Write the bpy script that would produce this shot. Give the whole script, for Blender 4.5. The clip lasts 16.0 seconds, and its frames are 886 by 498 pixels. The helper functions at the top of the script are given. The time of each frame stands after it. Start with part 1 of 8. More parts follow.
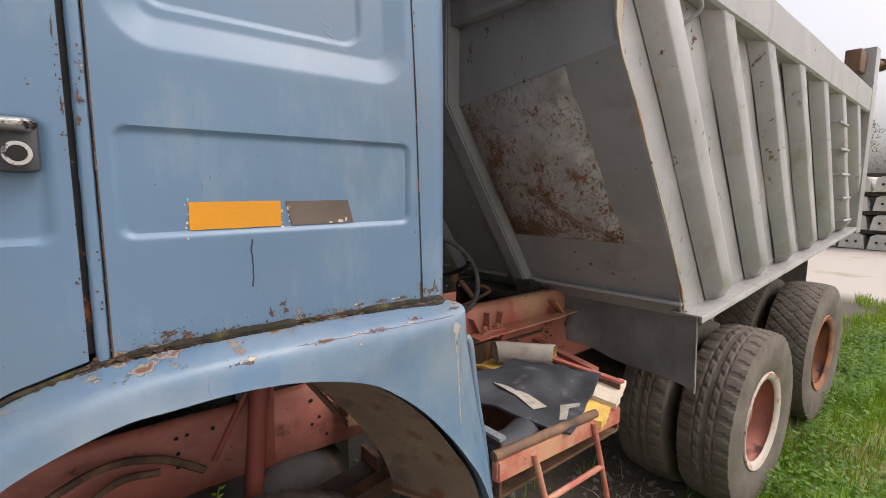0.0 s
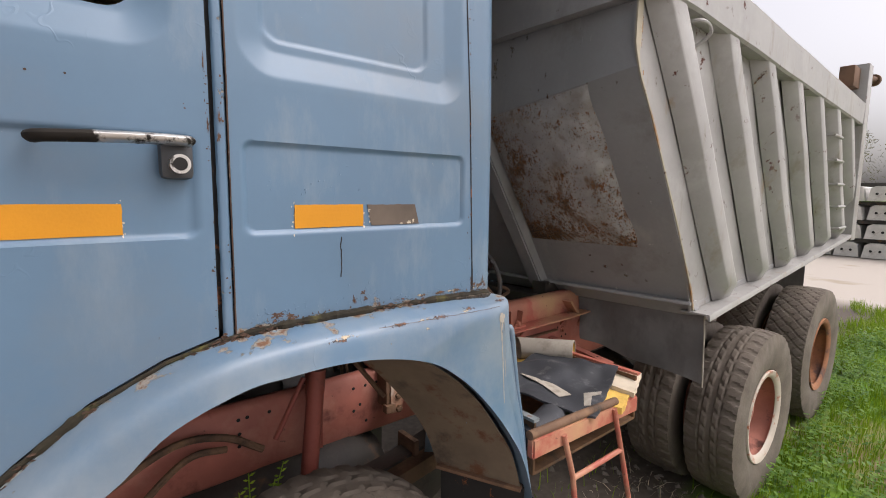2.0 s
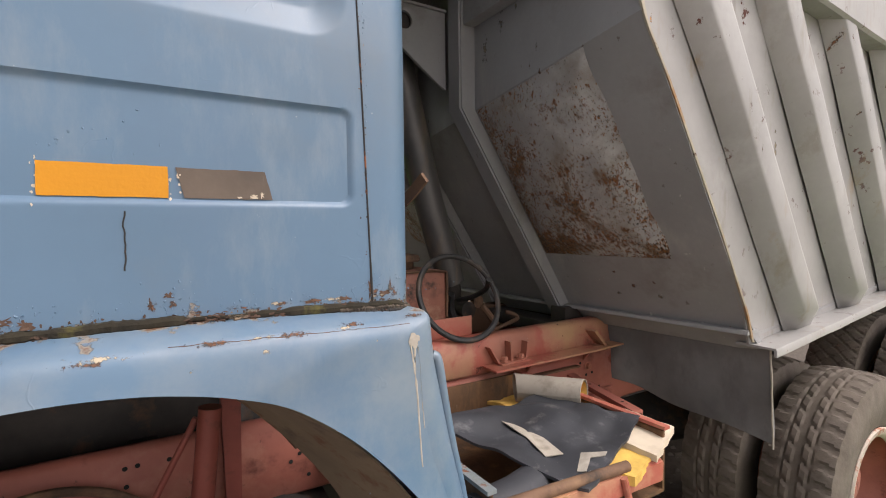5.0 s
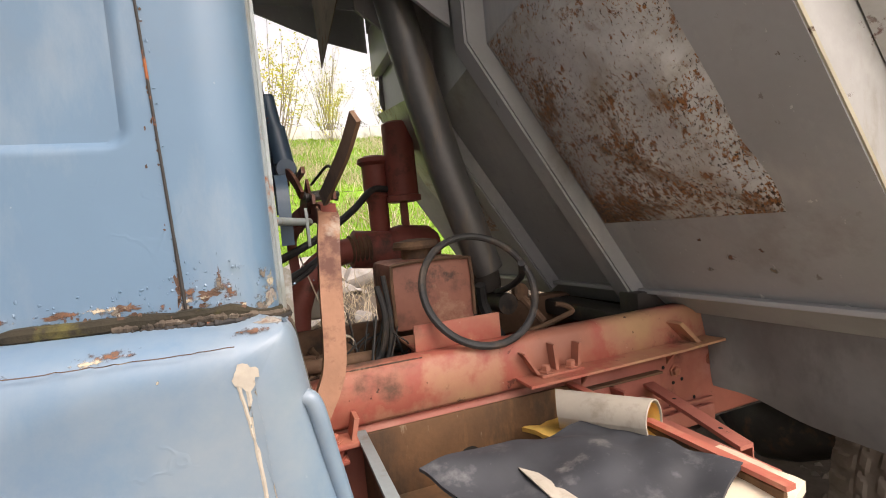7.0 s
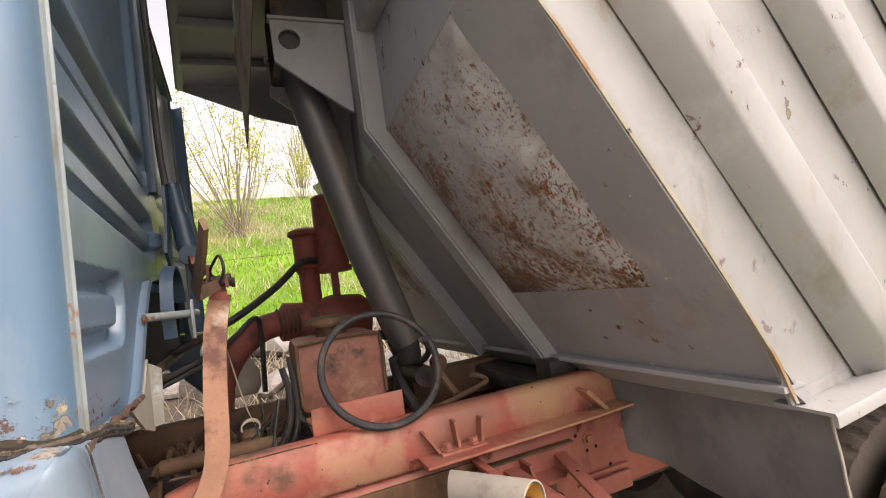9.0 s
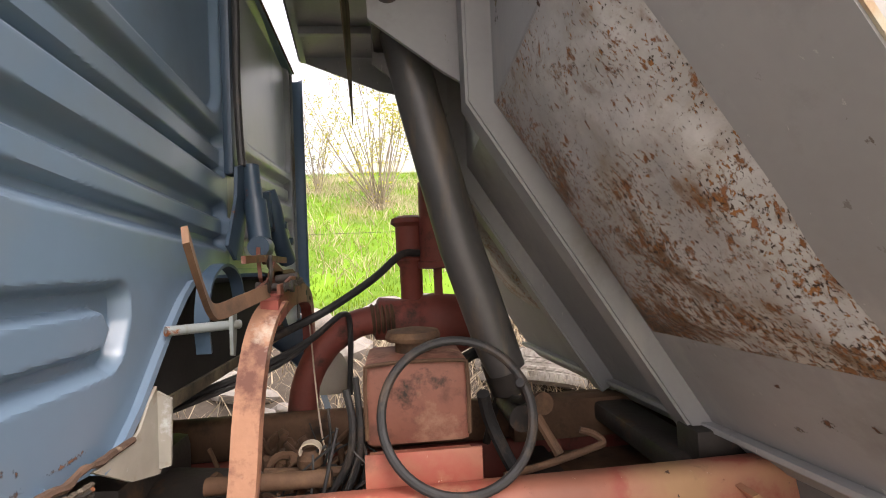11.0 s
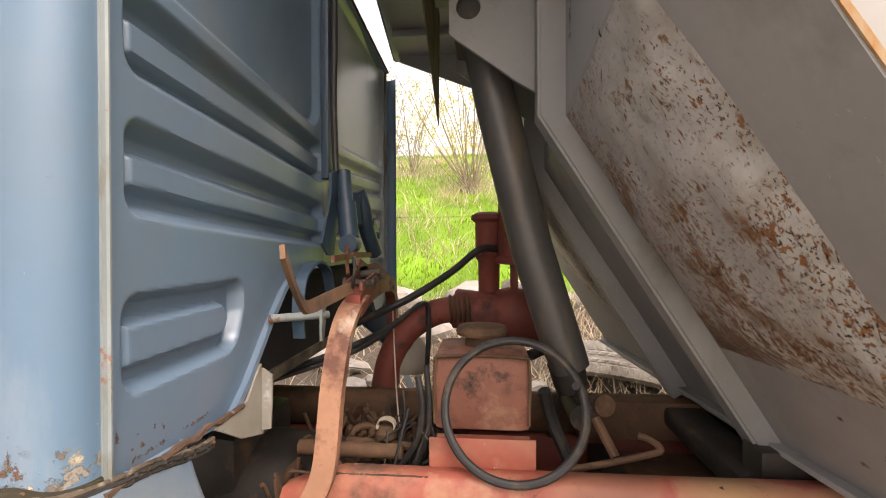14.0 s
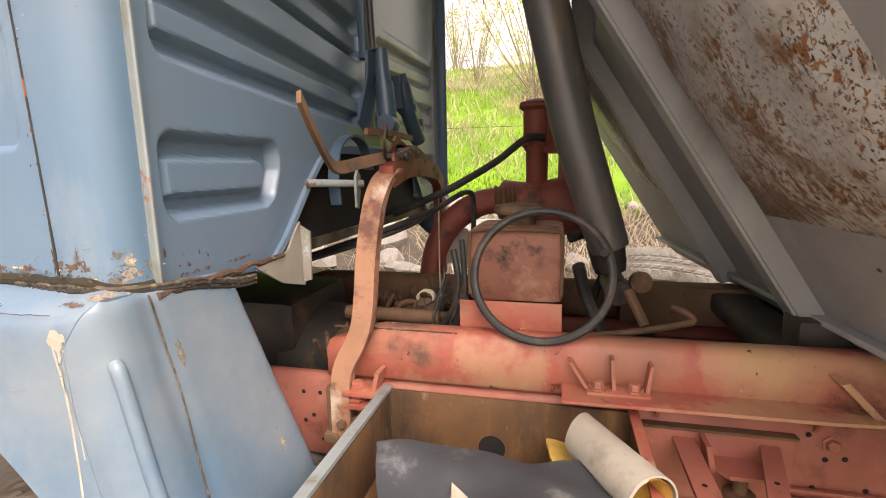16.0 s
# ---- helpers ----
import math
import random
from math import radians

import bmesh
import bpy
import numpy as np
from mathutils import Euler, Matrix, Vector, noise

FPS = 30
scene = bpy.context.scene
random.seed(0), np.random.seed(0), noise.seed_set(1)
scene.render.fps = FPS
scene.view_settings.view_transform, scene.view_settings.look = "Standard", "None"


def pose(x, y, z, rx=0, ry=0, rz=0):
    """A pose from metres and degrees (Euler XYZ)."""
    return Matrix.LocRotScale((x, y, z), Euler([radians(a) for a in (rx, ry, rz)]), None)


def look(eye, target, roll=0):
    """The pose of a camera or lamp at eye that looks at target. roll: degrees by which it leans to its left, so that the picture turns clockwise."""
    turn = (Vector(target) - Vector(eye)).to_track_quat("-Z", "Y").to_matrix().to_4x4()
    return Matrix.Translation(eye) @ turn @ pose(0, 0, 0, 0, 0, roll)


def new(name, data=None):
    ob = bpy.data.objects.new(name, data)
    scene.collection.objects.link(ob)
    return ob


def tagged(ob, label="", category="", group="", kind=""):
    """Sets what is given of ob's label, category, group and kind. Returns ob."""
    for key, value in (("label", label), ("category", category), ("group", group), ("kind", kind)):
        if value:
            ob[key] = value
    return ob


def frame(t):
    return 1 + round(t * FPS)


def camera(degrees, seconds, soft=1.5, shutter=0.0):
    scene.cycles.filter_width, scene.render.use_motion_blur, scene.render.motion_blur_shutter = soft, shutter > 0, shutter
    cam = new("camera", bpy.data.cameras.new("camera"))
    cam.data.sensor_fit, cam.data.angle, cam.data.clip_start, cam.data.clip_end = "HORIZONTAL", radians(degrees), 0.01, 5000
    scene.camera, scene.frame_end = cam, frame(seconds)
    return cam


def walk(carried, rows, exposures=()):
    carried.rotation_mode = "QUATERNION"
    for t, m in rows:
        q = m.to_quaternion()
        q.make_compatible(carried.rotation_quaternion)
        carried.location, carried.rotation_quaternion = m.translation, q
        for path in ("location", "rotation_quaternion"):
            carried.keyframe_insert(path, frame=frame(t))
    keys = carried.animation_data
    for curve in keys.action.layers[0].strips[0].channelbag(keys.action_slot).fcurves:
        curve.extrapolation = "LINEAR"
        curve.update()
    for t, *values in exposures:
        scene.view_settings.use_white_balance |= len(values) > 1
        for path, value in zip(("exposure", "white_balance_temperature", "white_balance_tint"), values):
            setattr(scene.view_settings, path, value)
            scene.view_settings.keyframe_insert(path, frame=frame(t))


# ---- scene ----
from mathutils.bvhtree import BVHTree

cam = camera(85.4, 16.0, soft=1.0)
PATH = [
    (0, (-0.791, -0.919, 1.846), (0.469, 0.613, 1.584), 0.2),
    (0.5, (-0.611, -0.798, 1.813), (0.537, 0.824, 1.579), -0.3),
    (1, (-0.622, -0.853, 1.792), (0.505, 0.790, 1.619), -0.5),
    (1.5, (-0.812, -0.944, 1.85), (0.45, 0.589, 1.609), 0.5),
    (2, (-1.002, -0.954, 1.845), (0.27, 0.572, 1.61), 0.6),
    (2.5, (-1.173, -0.981, 1.866), (0.115, 0.53, 1.618), 0.7),
    (3, (-1.212, -1.01, 1.871), (0.082, 0.493, 1.618), 0.8),
    (3.5, (-1.158, -1.03, 1.862), (0.074, 0.531, 1.646), 0.0),
    (4, (-0.921, -1.04, 1.813), (0.224, 0.594, 1.673), -0.5),
    (4.2, (-0.812, -1.027, 1.791), (0.299, 0.631, 1.672), -0.5),
    (6.3, (-0.092, -0.646, 1.639), (0.639, 1.215, 1.568), -2.5),
    (6.5, (-0.043, -0.648, 1.636), (0.56, 1.257, 1.558), -4.1),
    (7, (-0.003, -0.61, 1.639), (0.669, 1.271, 1.546), -5.6),
    (7.5, (0.048, -0.666, 1.666), (0.767, 1.199, 1.594), -7.5),
    (8, (0.115, -0.748, 1.654), (0.844, 1.114, 1.604), -8.7),
    (8.2, (0.14, -0.756, 1.677), (0.9, 1.094, 1.673), -8.2),
    (10.3, (0.359, -0.543, 1.723), (0.988, 1.348, 1.891), -3.6),
    (10.5, (0.378, -0.486, 1.739), (0.936, 1.429, 1.888), -3.0),
    (11, (0.444, -0.418, 1.799), (0.646, 1.57, 1.856), -2.5),
    (11.5, (0.555, -0.476, 1.859), (0.412, 1.519, 1.831), -2.6),
    (12, (0.536, -0.528, 1.945), (0.31, 1.459, 1.964), -2.1),
    (12.5, (0.51, -0.557, 2.027), (0.296, 1.416, 2.27), -0.8),
    (13, (0.506, -0.572, 2.041), (0.342, 1.375, 2.47), 0.2),
    (13.5, (0.507, -0.549, 1.961), (0.36, 1.419, 2.287), 0.3),
    (14, (0.509, -0.521, 1.863), (0.324, 1.47, 1.845), -0.1),
    (14.5, (0.51, -0.507, 1.824), (0.307, 1.47, 1.603), -0.5),
    (15, (0.519, -0.515, 1.794), (0.232, 1.433, 1.441), -1.3),
    (15.5, (0.586, -0.54, 1.737), (0.18, 1.386, 1.381), -1.6),
    (16, (0.619, -0.543, 1.724), (0.152, 1.372, 1.388), -1.0),
]
walk(cam, [(t, look(eye, target, roll)) for t, eye, target, roll in PATH], [(0, -1.02, 6400, 10), (4.2, -1.07, 6400, 10), (6.3, -0.45, 6900, 11), (8.2, -0.35, 7000, 11), (10.3, -0.25, 6600, 12), (11.2, -0.08, 6900, 12), (12.0, -0.15, 7100, 13), (12.5, -0.5, 7050, 13), (13.0, -0.7, 7000, 13), (13.5, -0.55, 7100, 13), (14.0, -0.17, 7300, 13), (16, -0.12, 7400, 13)])

# ---- light: bright overcast sky, soft sun high on the camera's side ----
world = bpy.data.worlds.new("sky")
scene.world = world
world.use_nodes = True
wn, wl = world.node_tree.nodes, world.node_tree.links
sky = wn.new("ShaderNodeTexSky")
sky.sky_type, sky.sun_disc = "NISHITA", False
sky.sun_elevation, sky.sun_rotation = radians(54), radians(145)
sky.air_density, sky.dust_density, sky.ozone_density = 1.0, 6.0, 1.0
grey = wn.new("ShaderNodeHueSaturation")
grey.inputs["Saturation"].default_value = 0.22
wl.new(sky.outputs["Color"], grey.inputs["Color"])
tint = wn.new("ShaderNodeMix")
tint.data_type, tint.blend_type = "RGBA", "MULTIPLY"
tint.inputs["Factor"].default_value = 1.0
tint.inputs["B"].default_value = (1.06, 1.0, 1.01, 1)
wl.new(grey.outputs["Color"], tint.inputs["A"])
wl.new(tint.outputs["Result"], wn["Background"].inputs["Color"])
wn["Background"].inputs["Strength"].default_value = 0.49
sun = new("sun", bpy.data.lights.new("sun", "SUN"))
sun.data.energy, sun.data.angle, sun.data.color = 0.4, radians(30), (1.0, 0.96, 0.9)
sun.matrix_world = look((4.17, -5.95, 10), (0, 0, 0))

# ---- helpers of this scene ----
RND = random.Random(7)


def smooth(e0, e1, v):
    u = min(1.0, max(0.0, (v - e0) / (e1 - e0)))
    return u * u * (3 - 2 * u)


def curve_at(table, v):
    """Piecewise linear reading of (key, value) rows."""
    if v <= table[0][0]:
        return table[0][1]
    for (a, fa), (b, fb) in zip(table, table[1:]):
        if v <= b:
            return fa + (fb - fa) * (v - a) / (b - a)
    return table[-1][1]


def finish(bm, name, material, shade=True, angle=35):
    bmesh.ops.recalc_face_normals(bm, faces=bm.faces)
    me = bpy.data.meshes.new(name)
    bm.to_mesh(me)
    bm.free()
    for m in material if isinstance(material, (list, tuple)) else [material]:
        me.materials.append(m)
    if shade:
        me.shade_smooth()
        me.set_sharp_from_angle(angle=radians(angle))
    return me


def part(name, bm, material, parent, label="", angle=35):
    """One mesh object under a thing or a part."""
    ob = new(name, finish(bm, name, material, angle=angle))
    ob.parent = parent
    if label:
        ob["label"] = label
    return ob


def solo(name, bm, material, label, category, group="", kind="", angle=35):
    """A thing of one mesh."""
    return tagged(new(name, finish(bm, name, material, angle=angle)), label, category, group, kind)


def thing(name, label, category, group="", at=(0, 0, 0)):
    ob = new(name)
    ob.empty_display_size = 0.1
    ob.location = at
    return tagged(ob, label, category, group)


def box(bm, lo, hi, bevel=0.0, m=None):
    r = bmesh.ops.create_cube(bm, size=1.0)
    vs = r["verts"]
    c = [(a + b) / 2 for a, b in zip(lo, hi)]
    s = [abs(b - a) for a, b in zip(lo, hi)]
    for v in vs:
        v.co = Vector((v.co.x * s[0] + c[0], v.co.y * s[1] + c[1], v.co.z * s[2] + c[2]))
    if bevel:
        es = list({e for v in vs for e in v.link_edges})
        g = bmesh.ops.bevel(bm, geom=es, offset=bevel, segments=2, profile=0.6, affect="EDGES")
        vs = list({v for f in g["faces"] for v in f.verts} | {v for v in vs if v.is_valid})
    if m is not None:
        for v in vs:
            v.co = m @ v.co
    return bm


def prism(bm, pts, axis, a, b):
    """A flat outline pushed along an axis from a to b. pts: the two other coordinates in order x, y, z."""
    def place(p, h):
        q = list(p)
        q.insert("xyz".index(axis), h)
        return bm.verts.new(q)
    lo, hi = [place(p, a) for p in pts], [place(p, b) for p in pts]
    n = len(pts)
    bm.faces.new(lo)
    bm.faces.new(hi)
    for i in range(n):
        bm.faces.new((lo[i], lo[(i + 1) % n], hi[(i + 1) % n], hi[i]))
    return bm


def rod(bm, pts, r, sides=10, closed=False, caps=True, flat=1.0):
    """A tube along points; r is one radius or one a point."""
    pts = [Vector(p) for p in pts]
    n = len(pts)
    rings = []
    up = Vector((0.13, 0.21, 1)).normalized()
    for i, p in enumerate(pts):
        d = (pts[(i + 1) % n] - pts[i - 1]) if closed or 0 < i < n - 1 else (pts[1] - p if i == 0 else p - pts[i - 1])
        d.normalize()
        if i == 0:
            side = d.cross(up if abs(d.dot(up)) < 0.93 else Vector((1, 0, 0))).normalized()
        else:
            side = (side - d * side.dot(d)).normalized()
        top = side.cross(d)
        ri = r[i] if isinstance(r, (list, tuple)) else r
        rings.append([bm.verts.new(p + ri * (math.cos(2 * math.pi * j / sides) * side + flat * math.sin(2 * math.pi * j / sides) * top)) for j in range(sides)])
    for i in range(n if closed else n - 1):
        a, b = rings[i], rings[(i + 1) % n]
        for j in range(sides):
            bm.faces.new((a[j], a[(j + 1) % sides], b[(j + 1) % sides], b[j]))
    if caps and not closed:
        bm.faces.new(rings[0])
        bm.faces.new(rings[-1])
    return bm


def lathe(bm, profile, centre, axis, sides=32, close=False):
    """Turns (radius, height) rows about an axis through centre."""
    a = Vector(axis).normalized()
    u = a.cross(Vector((0.31, 0.2, 0.9))).normalized() if abs(a.z) < 0.9 else Vector((1, 0, 0))
    v = a.cross(u)
    c = Vector(centre)
    rings = [[bm.verts.new(c + a * h + r * (math.cos(2 * math.pi * j / sides) * u + math.sin(2 * math.pi * j / sides) * v)) for j in range(sides)] for r, h in profile]
    pairs = list(zip(rings, rings[1:])) + ([(rings[-1], rings[0])] if close else [])
    for p, q in pairs:
        for j in range(sides):
            bm.faces.new((p[j], p[(j + 1) % sides], q[(j + 1) % sides], q[j]))
    if not close:
        if profile[0][0] > 1e-4:
            bm.faces.new(rings[0])
        if profile[-1][0] > 1e-4:
            bm.faces.new(rings[-1])
    return bm


def smooth_path(pts, n=8):
    """Points of a Catmull-Rom line through pts."""
    p = [Vector(q) for q in pts]
    p = [2 * p[0] - p[1]] + p + [2 * p[-1] - p[-2]]
    out = []
    for i in range(1, len(p) - 2):
        for j in range(n):
            t = j / n
            out.append(0.5 * (2 * p[i] + (p[i + 1] - p[i - 1]) * t + (2 * p[i - 1] - 5 * p[i] + 4 * p[i + 1] - p[i + 2]) * t * t + (3 * p[i] - p[i - 1] - 3 * p[i + 1] + p[i + 2]) * t ** 3))
    return out + [p[-2]]


def sheet(bm, f, us, vs):
    """A surface of points f(u, v)."""
    g = [[bm.verts.new(f(u, v)) for v in vs] for u in us]
    for i in range(len(us) - 1):
        for j in range(len(vs) - 1):
            bm.faces.new((g[i][j], g[i + 1][j], g[i + 1][j + 1], g[i][j + 1]))
    return bm


def sheet_uv(bm, f, us, vs, uv):
    """A surface of points f(u, v) that carries the UV pair uv(u, v)."""
    layer = bm.loops.layers.uv.verify()
    g = [[(bm.verts.new(f(u, v)), uv(u, v)) for v in vs] for u in us]
    for i in range(len(us) - 1):
        for j in range(len(vs) - 1):
            q = (g[i][j], g[i + 1][j], g[i + 1][j + 1], g[i][j + 1])
            face = bm.faces.new([c[0] for c in q])
            for loop, c in zip(face.loops, q):
                loop[layer].uv = c[1]
    return bm


def thicken(bm, t, away):
    """Gives a sheet the thickness t, growing towards the direction away."""
    bm.normal_update()
    total = sum((f.normal * f.calc_area() for f in bm.faces), Vector())
    bmesh.ops.solidify(bm, geom=list(bm.faces), thickness=-t if total.dot(Vector(away)) > 0 else t)


def ramp(e0, e1, v):
    return min(1.0, max(0.0, (v - e0) / (e1 - e0)))


def span(a, b, n):
    return [a + (b - a) * i / n for i in range(n + 1)]


def rbox(x, z, x0, x1, z0, z1, r):
    """Signed distance to a rectangle with round corners, negative inside."""
    dx = abs(x - (x0 + x1) / 2) - (x1 - x0) / 2 + r
    dz = abs(z - (z0 + z1) / 2) - (z1 - z0) / 2 + r
    return math.hypot(max(dx, 0), max(dz, 0)) + min(max(dx, dz), 0) - r


def strap(bm, pts, w, t, side=(0, 1, 0)):
    """A flat bar along points, w wide along the picture-right of its path and t thick."""
    s = Vector(side).normalized()
    p = [Vector(q) for q in pts]
    rows = []
    for i, c in enumerate(p):
        d = (p[min(i + 1, len(p) - 1)] - p[max(i - 1, 0)]).normalized()
        a = d.cross(s).normalized()
        rows.append([bm.verts.new(c + a * (w / 2) * e + s * (t / 2) * f) for e, f in ((-1, -1), (1, -1), (1, 1), (-1, 1))])
    for a, b in zip(rows, rows[1:]):
        for j in range(4):
            bm.faces.new((a[j], a[(j + 1) % 4], b[(j + 1) % 4], b[j]))
    bm.faces.new(rows[0])
    bm.faces.new(rows[-1])
    return bm


def surface(*names):
    """A search tree over meshes that stand in world coordinates."""
    verts, faces = [], []
    for ob in names:
        k = len(verts)
        verts += [v.co.copy() for v in ob.data.vertices]
        faces += [[k + i for i in p.vertices] for p in ob.data.polygons]
    return BVHTree.FromPolygons(verts, faces)


def stains(name, tree, way, spots, mat, parent, label, seed, lift=0.0008, ragged=0.0, kind="stuff"):
    """Thin marks lying on a surface, met along way from rows (start point, width, height, count, spread w, spread h)."""
    g = random.Random(seed)
    bm = bmesh.new()
    layer = bm.loops.layers.uv.verify()
    way = Vector(way).normalized()
    across = Vector((0, 0, 1)).cross(way).normalized() if abs(way.z) < 0.9 else Vector((1, 0, 0))
    up = way.cross(across)
    if up.z < 0:
        up = -up
    layers, taken = 0, []
    for at, w, h, count, sw, sh in spots:
        for k in range(count):
            layers += 1
            c = Vector(at) + across * g.gauss(0, sw) + up * g.gauss(0, sh)
            if sum(abs((c - o).dot(across)) < 0.4 * (w + ow) and abs((c - o).dot(up)) < 0.4 * (h + oh) for o, ow, oh in taken) > 0:
                continue
            taken.append((c, w, h))
            size = 1.0 if count == 1 else g.uniform(0.5, 1.3)
            turn = 0.0 if count == 1 else g.uniform(-0.4, 0.4)
            rings, key = [], g.uniform(0, 99)
            for r in (0.0, 0.35, 0.7, 1.0):
                row = []
                for a in span(0, 2 * math.pi, 21)[:-1]:
                    q = r * size * (1 + ragged * 1.6 * noise.noise((math.cos(a) * 1.7, math.sin(a) * 1.7, key)) + ragged * noise.noise((math.cos(a) * 6, math.sin(a) * 6, key)))
                    d = across * (q * w / 2 * math.cos(a + turn)) + up * (q * h / 2 * math.sin(a + turn))
                    hit = tree.ray_cast(c + d, way)
                    if hit[0] is None:
                        row.append(None)
                        continue
                    n = hit[1] if hit[1].dot(way) < 0 else -hit[1]
                    row.append((bm.verts.new(hit[0] + n * (lift + 0.00009 * (layers % 9))), r, a / 6.28))
                rings.append(row)
            for r0, r1 in zip(rings, rings[1:]):
                for i in range(20):
                    q = (r0[i], r0[(i + 1) % 20], r1[(i + 1) % 20], r1[i])
                    if None in q or max((m[0].co - q[0][0].co).length for m in q) > max(w, h):
                        continue
                    face = bm.faces.new([m[0] for m in q])
                    for loop, m in zip(face.loops, q):
                        loop[layer].uv = (m[1], m[2])
    ob = part(name, bm, mat, parent, label, angle=180)
    ob["kind"] = kind
    return ob


def stain_material(name, colour, grain=60.0, thick=0.55, rough=0.8):
    """A stain that thins out raggedly towards its rim (first UV coordinate)."""
    m = material(name, colour, rough, vary=0.3, scale=25, fine=120, bump=0.3)
    n, l = m.node_tree.nodes, m.node_tree.links
    uv, sep, tc, t, r = n.new("ShaderNodeUVMap"), n.new("ShaderNodeSeparateXYZ"), n.new("ShaderNodeTexCoord"), n.new("ShaderNodeTexNoise"), n.new("ShaderNodeMapRange")
    l.new(uv.outputs["UV"], sep.inputs["Vector"])
    l.new(tc.outputs["Object"], t.inputs["Vector"])
    t.inputs["Scale"].default_value, t.inputs["Detail"].default_value, t.inputs["Roughness"].default_value = grain, 7, 0.68
    add = n.new("ShaderNodeMath")
    add.operation = "SUBTRACT"
    l.new(t.outputs["Fac"], add.inputs[0])
    fall = n.new("ShaderNodeMath")
    fall.operation = "MULTIPLY"
    l.new(sep.outputs["X"], fall.inputs[0])
    fall.inputs[1].default_value = 0.34
    l.new(fall.outputs[0], add.inputs[1])
    l.new(add.outputs[0], r.inputs["Value"])
    r.inputs["From Min"].default_value, r.inputs["From Max"].default_value = 0.62 - 0.5 * thick, 0.74 - 0.5 * thick
    l.new(r.outputs["Result"], n["Principled BSDF"].inputs["Alpha"])
    return m


def bolt(bm, at, axis, r=0.012, h=0.012):
    lathe(bm, [(r * 1.5, 0), (r * 1.5, h * 0.25), (r, h * 0.25), (r, h), (r * 0.8, h * 1.15)], at, axis, 6)
    return bm


# ---- materials ----
def material(name, base, rough=0.6, metal=0.0, vary=0.12, scale=6.0, fine=60.0, bump=0.15, spec=0.5):
    """Node material whose colour wanders at two sizes, with fine relief. Returns it with handles to go on with."""
    m = bpy.data.materials.new(name)
    m.use_nodes = True
    n, l = m.node_tree.nodes, m.node_tree.links
    b = n["Principled BSDF"]
    b.inputs["Roughness"].default_value, b.inputs["Metallic"].default_value = rough, metal
    b.inputs["Specular IOR Level"].default_value = spec
    tc = n.new("ShaderNodeTexCoord")
    big, small = n.new("ShaderNodeTexNoise"), n.new("ShaderNodeTexNoise")
    for t, s, d in ((big, scale, 5), (small, fine, 6)):
        t.inputs["Scale"].default_value, t.inputs["Detail"].default_value = s, d
        l.new(tc.outputs["Object"], t.inputs["Vector"])
    mix = n.new("ShaderNodeMix")
    mix.data_type = "RGBA"
    lo, hi = [c * (1 - vary) for c in base], [min(1, c * (1 + vary)) for c in base]
    mix.inputs["A"].default_value, mix.inputs["B"].default_value = (*lo, 1), (*hi, 1)
    add = n.new("ShaderNodeMath")
    add.operation = "MULTIPLY_ADD"
    l.new(small.outputs["Fac"], add.inputs[0])
    add.inputs[1].default_value = 0.45
    half = n.new("ShaderNodeMapRange")
    half.inputs["From Min"].default_value, half.inputs["From Max"].default_value = 0.3, 0.7
    half.inputs["To Min"].default_value, half.inputs["To Max"].default_value = -0.2, 0.75
    l.new(big.outputs["Fac"], half.inputs["Value"])
    l.new(half.outputs["Result"], add.inputs[2])
    l.new(add.outputs[0], mix.inputs["Factor"])
    l.new(mix.outputs["Result"], b.inputs["Base Color"])
    bp = n.new("ShaderNodeBump")
    bp.inputs["Strength"].default_value, bp.inputs["Distance"].default_value = bump, 0.004
    l.new(small.outputs["Fac"], bp.inputs["Height"])
    l.new(bp.outputs["Normal"], b.inputs["Normal"])
    m["colour_out"] = mix.name
    return m


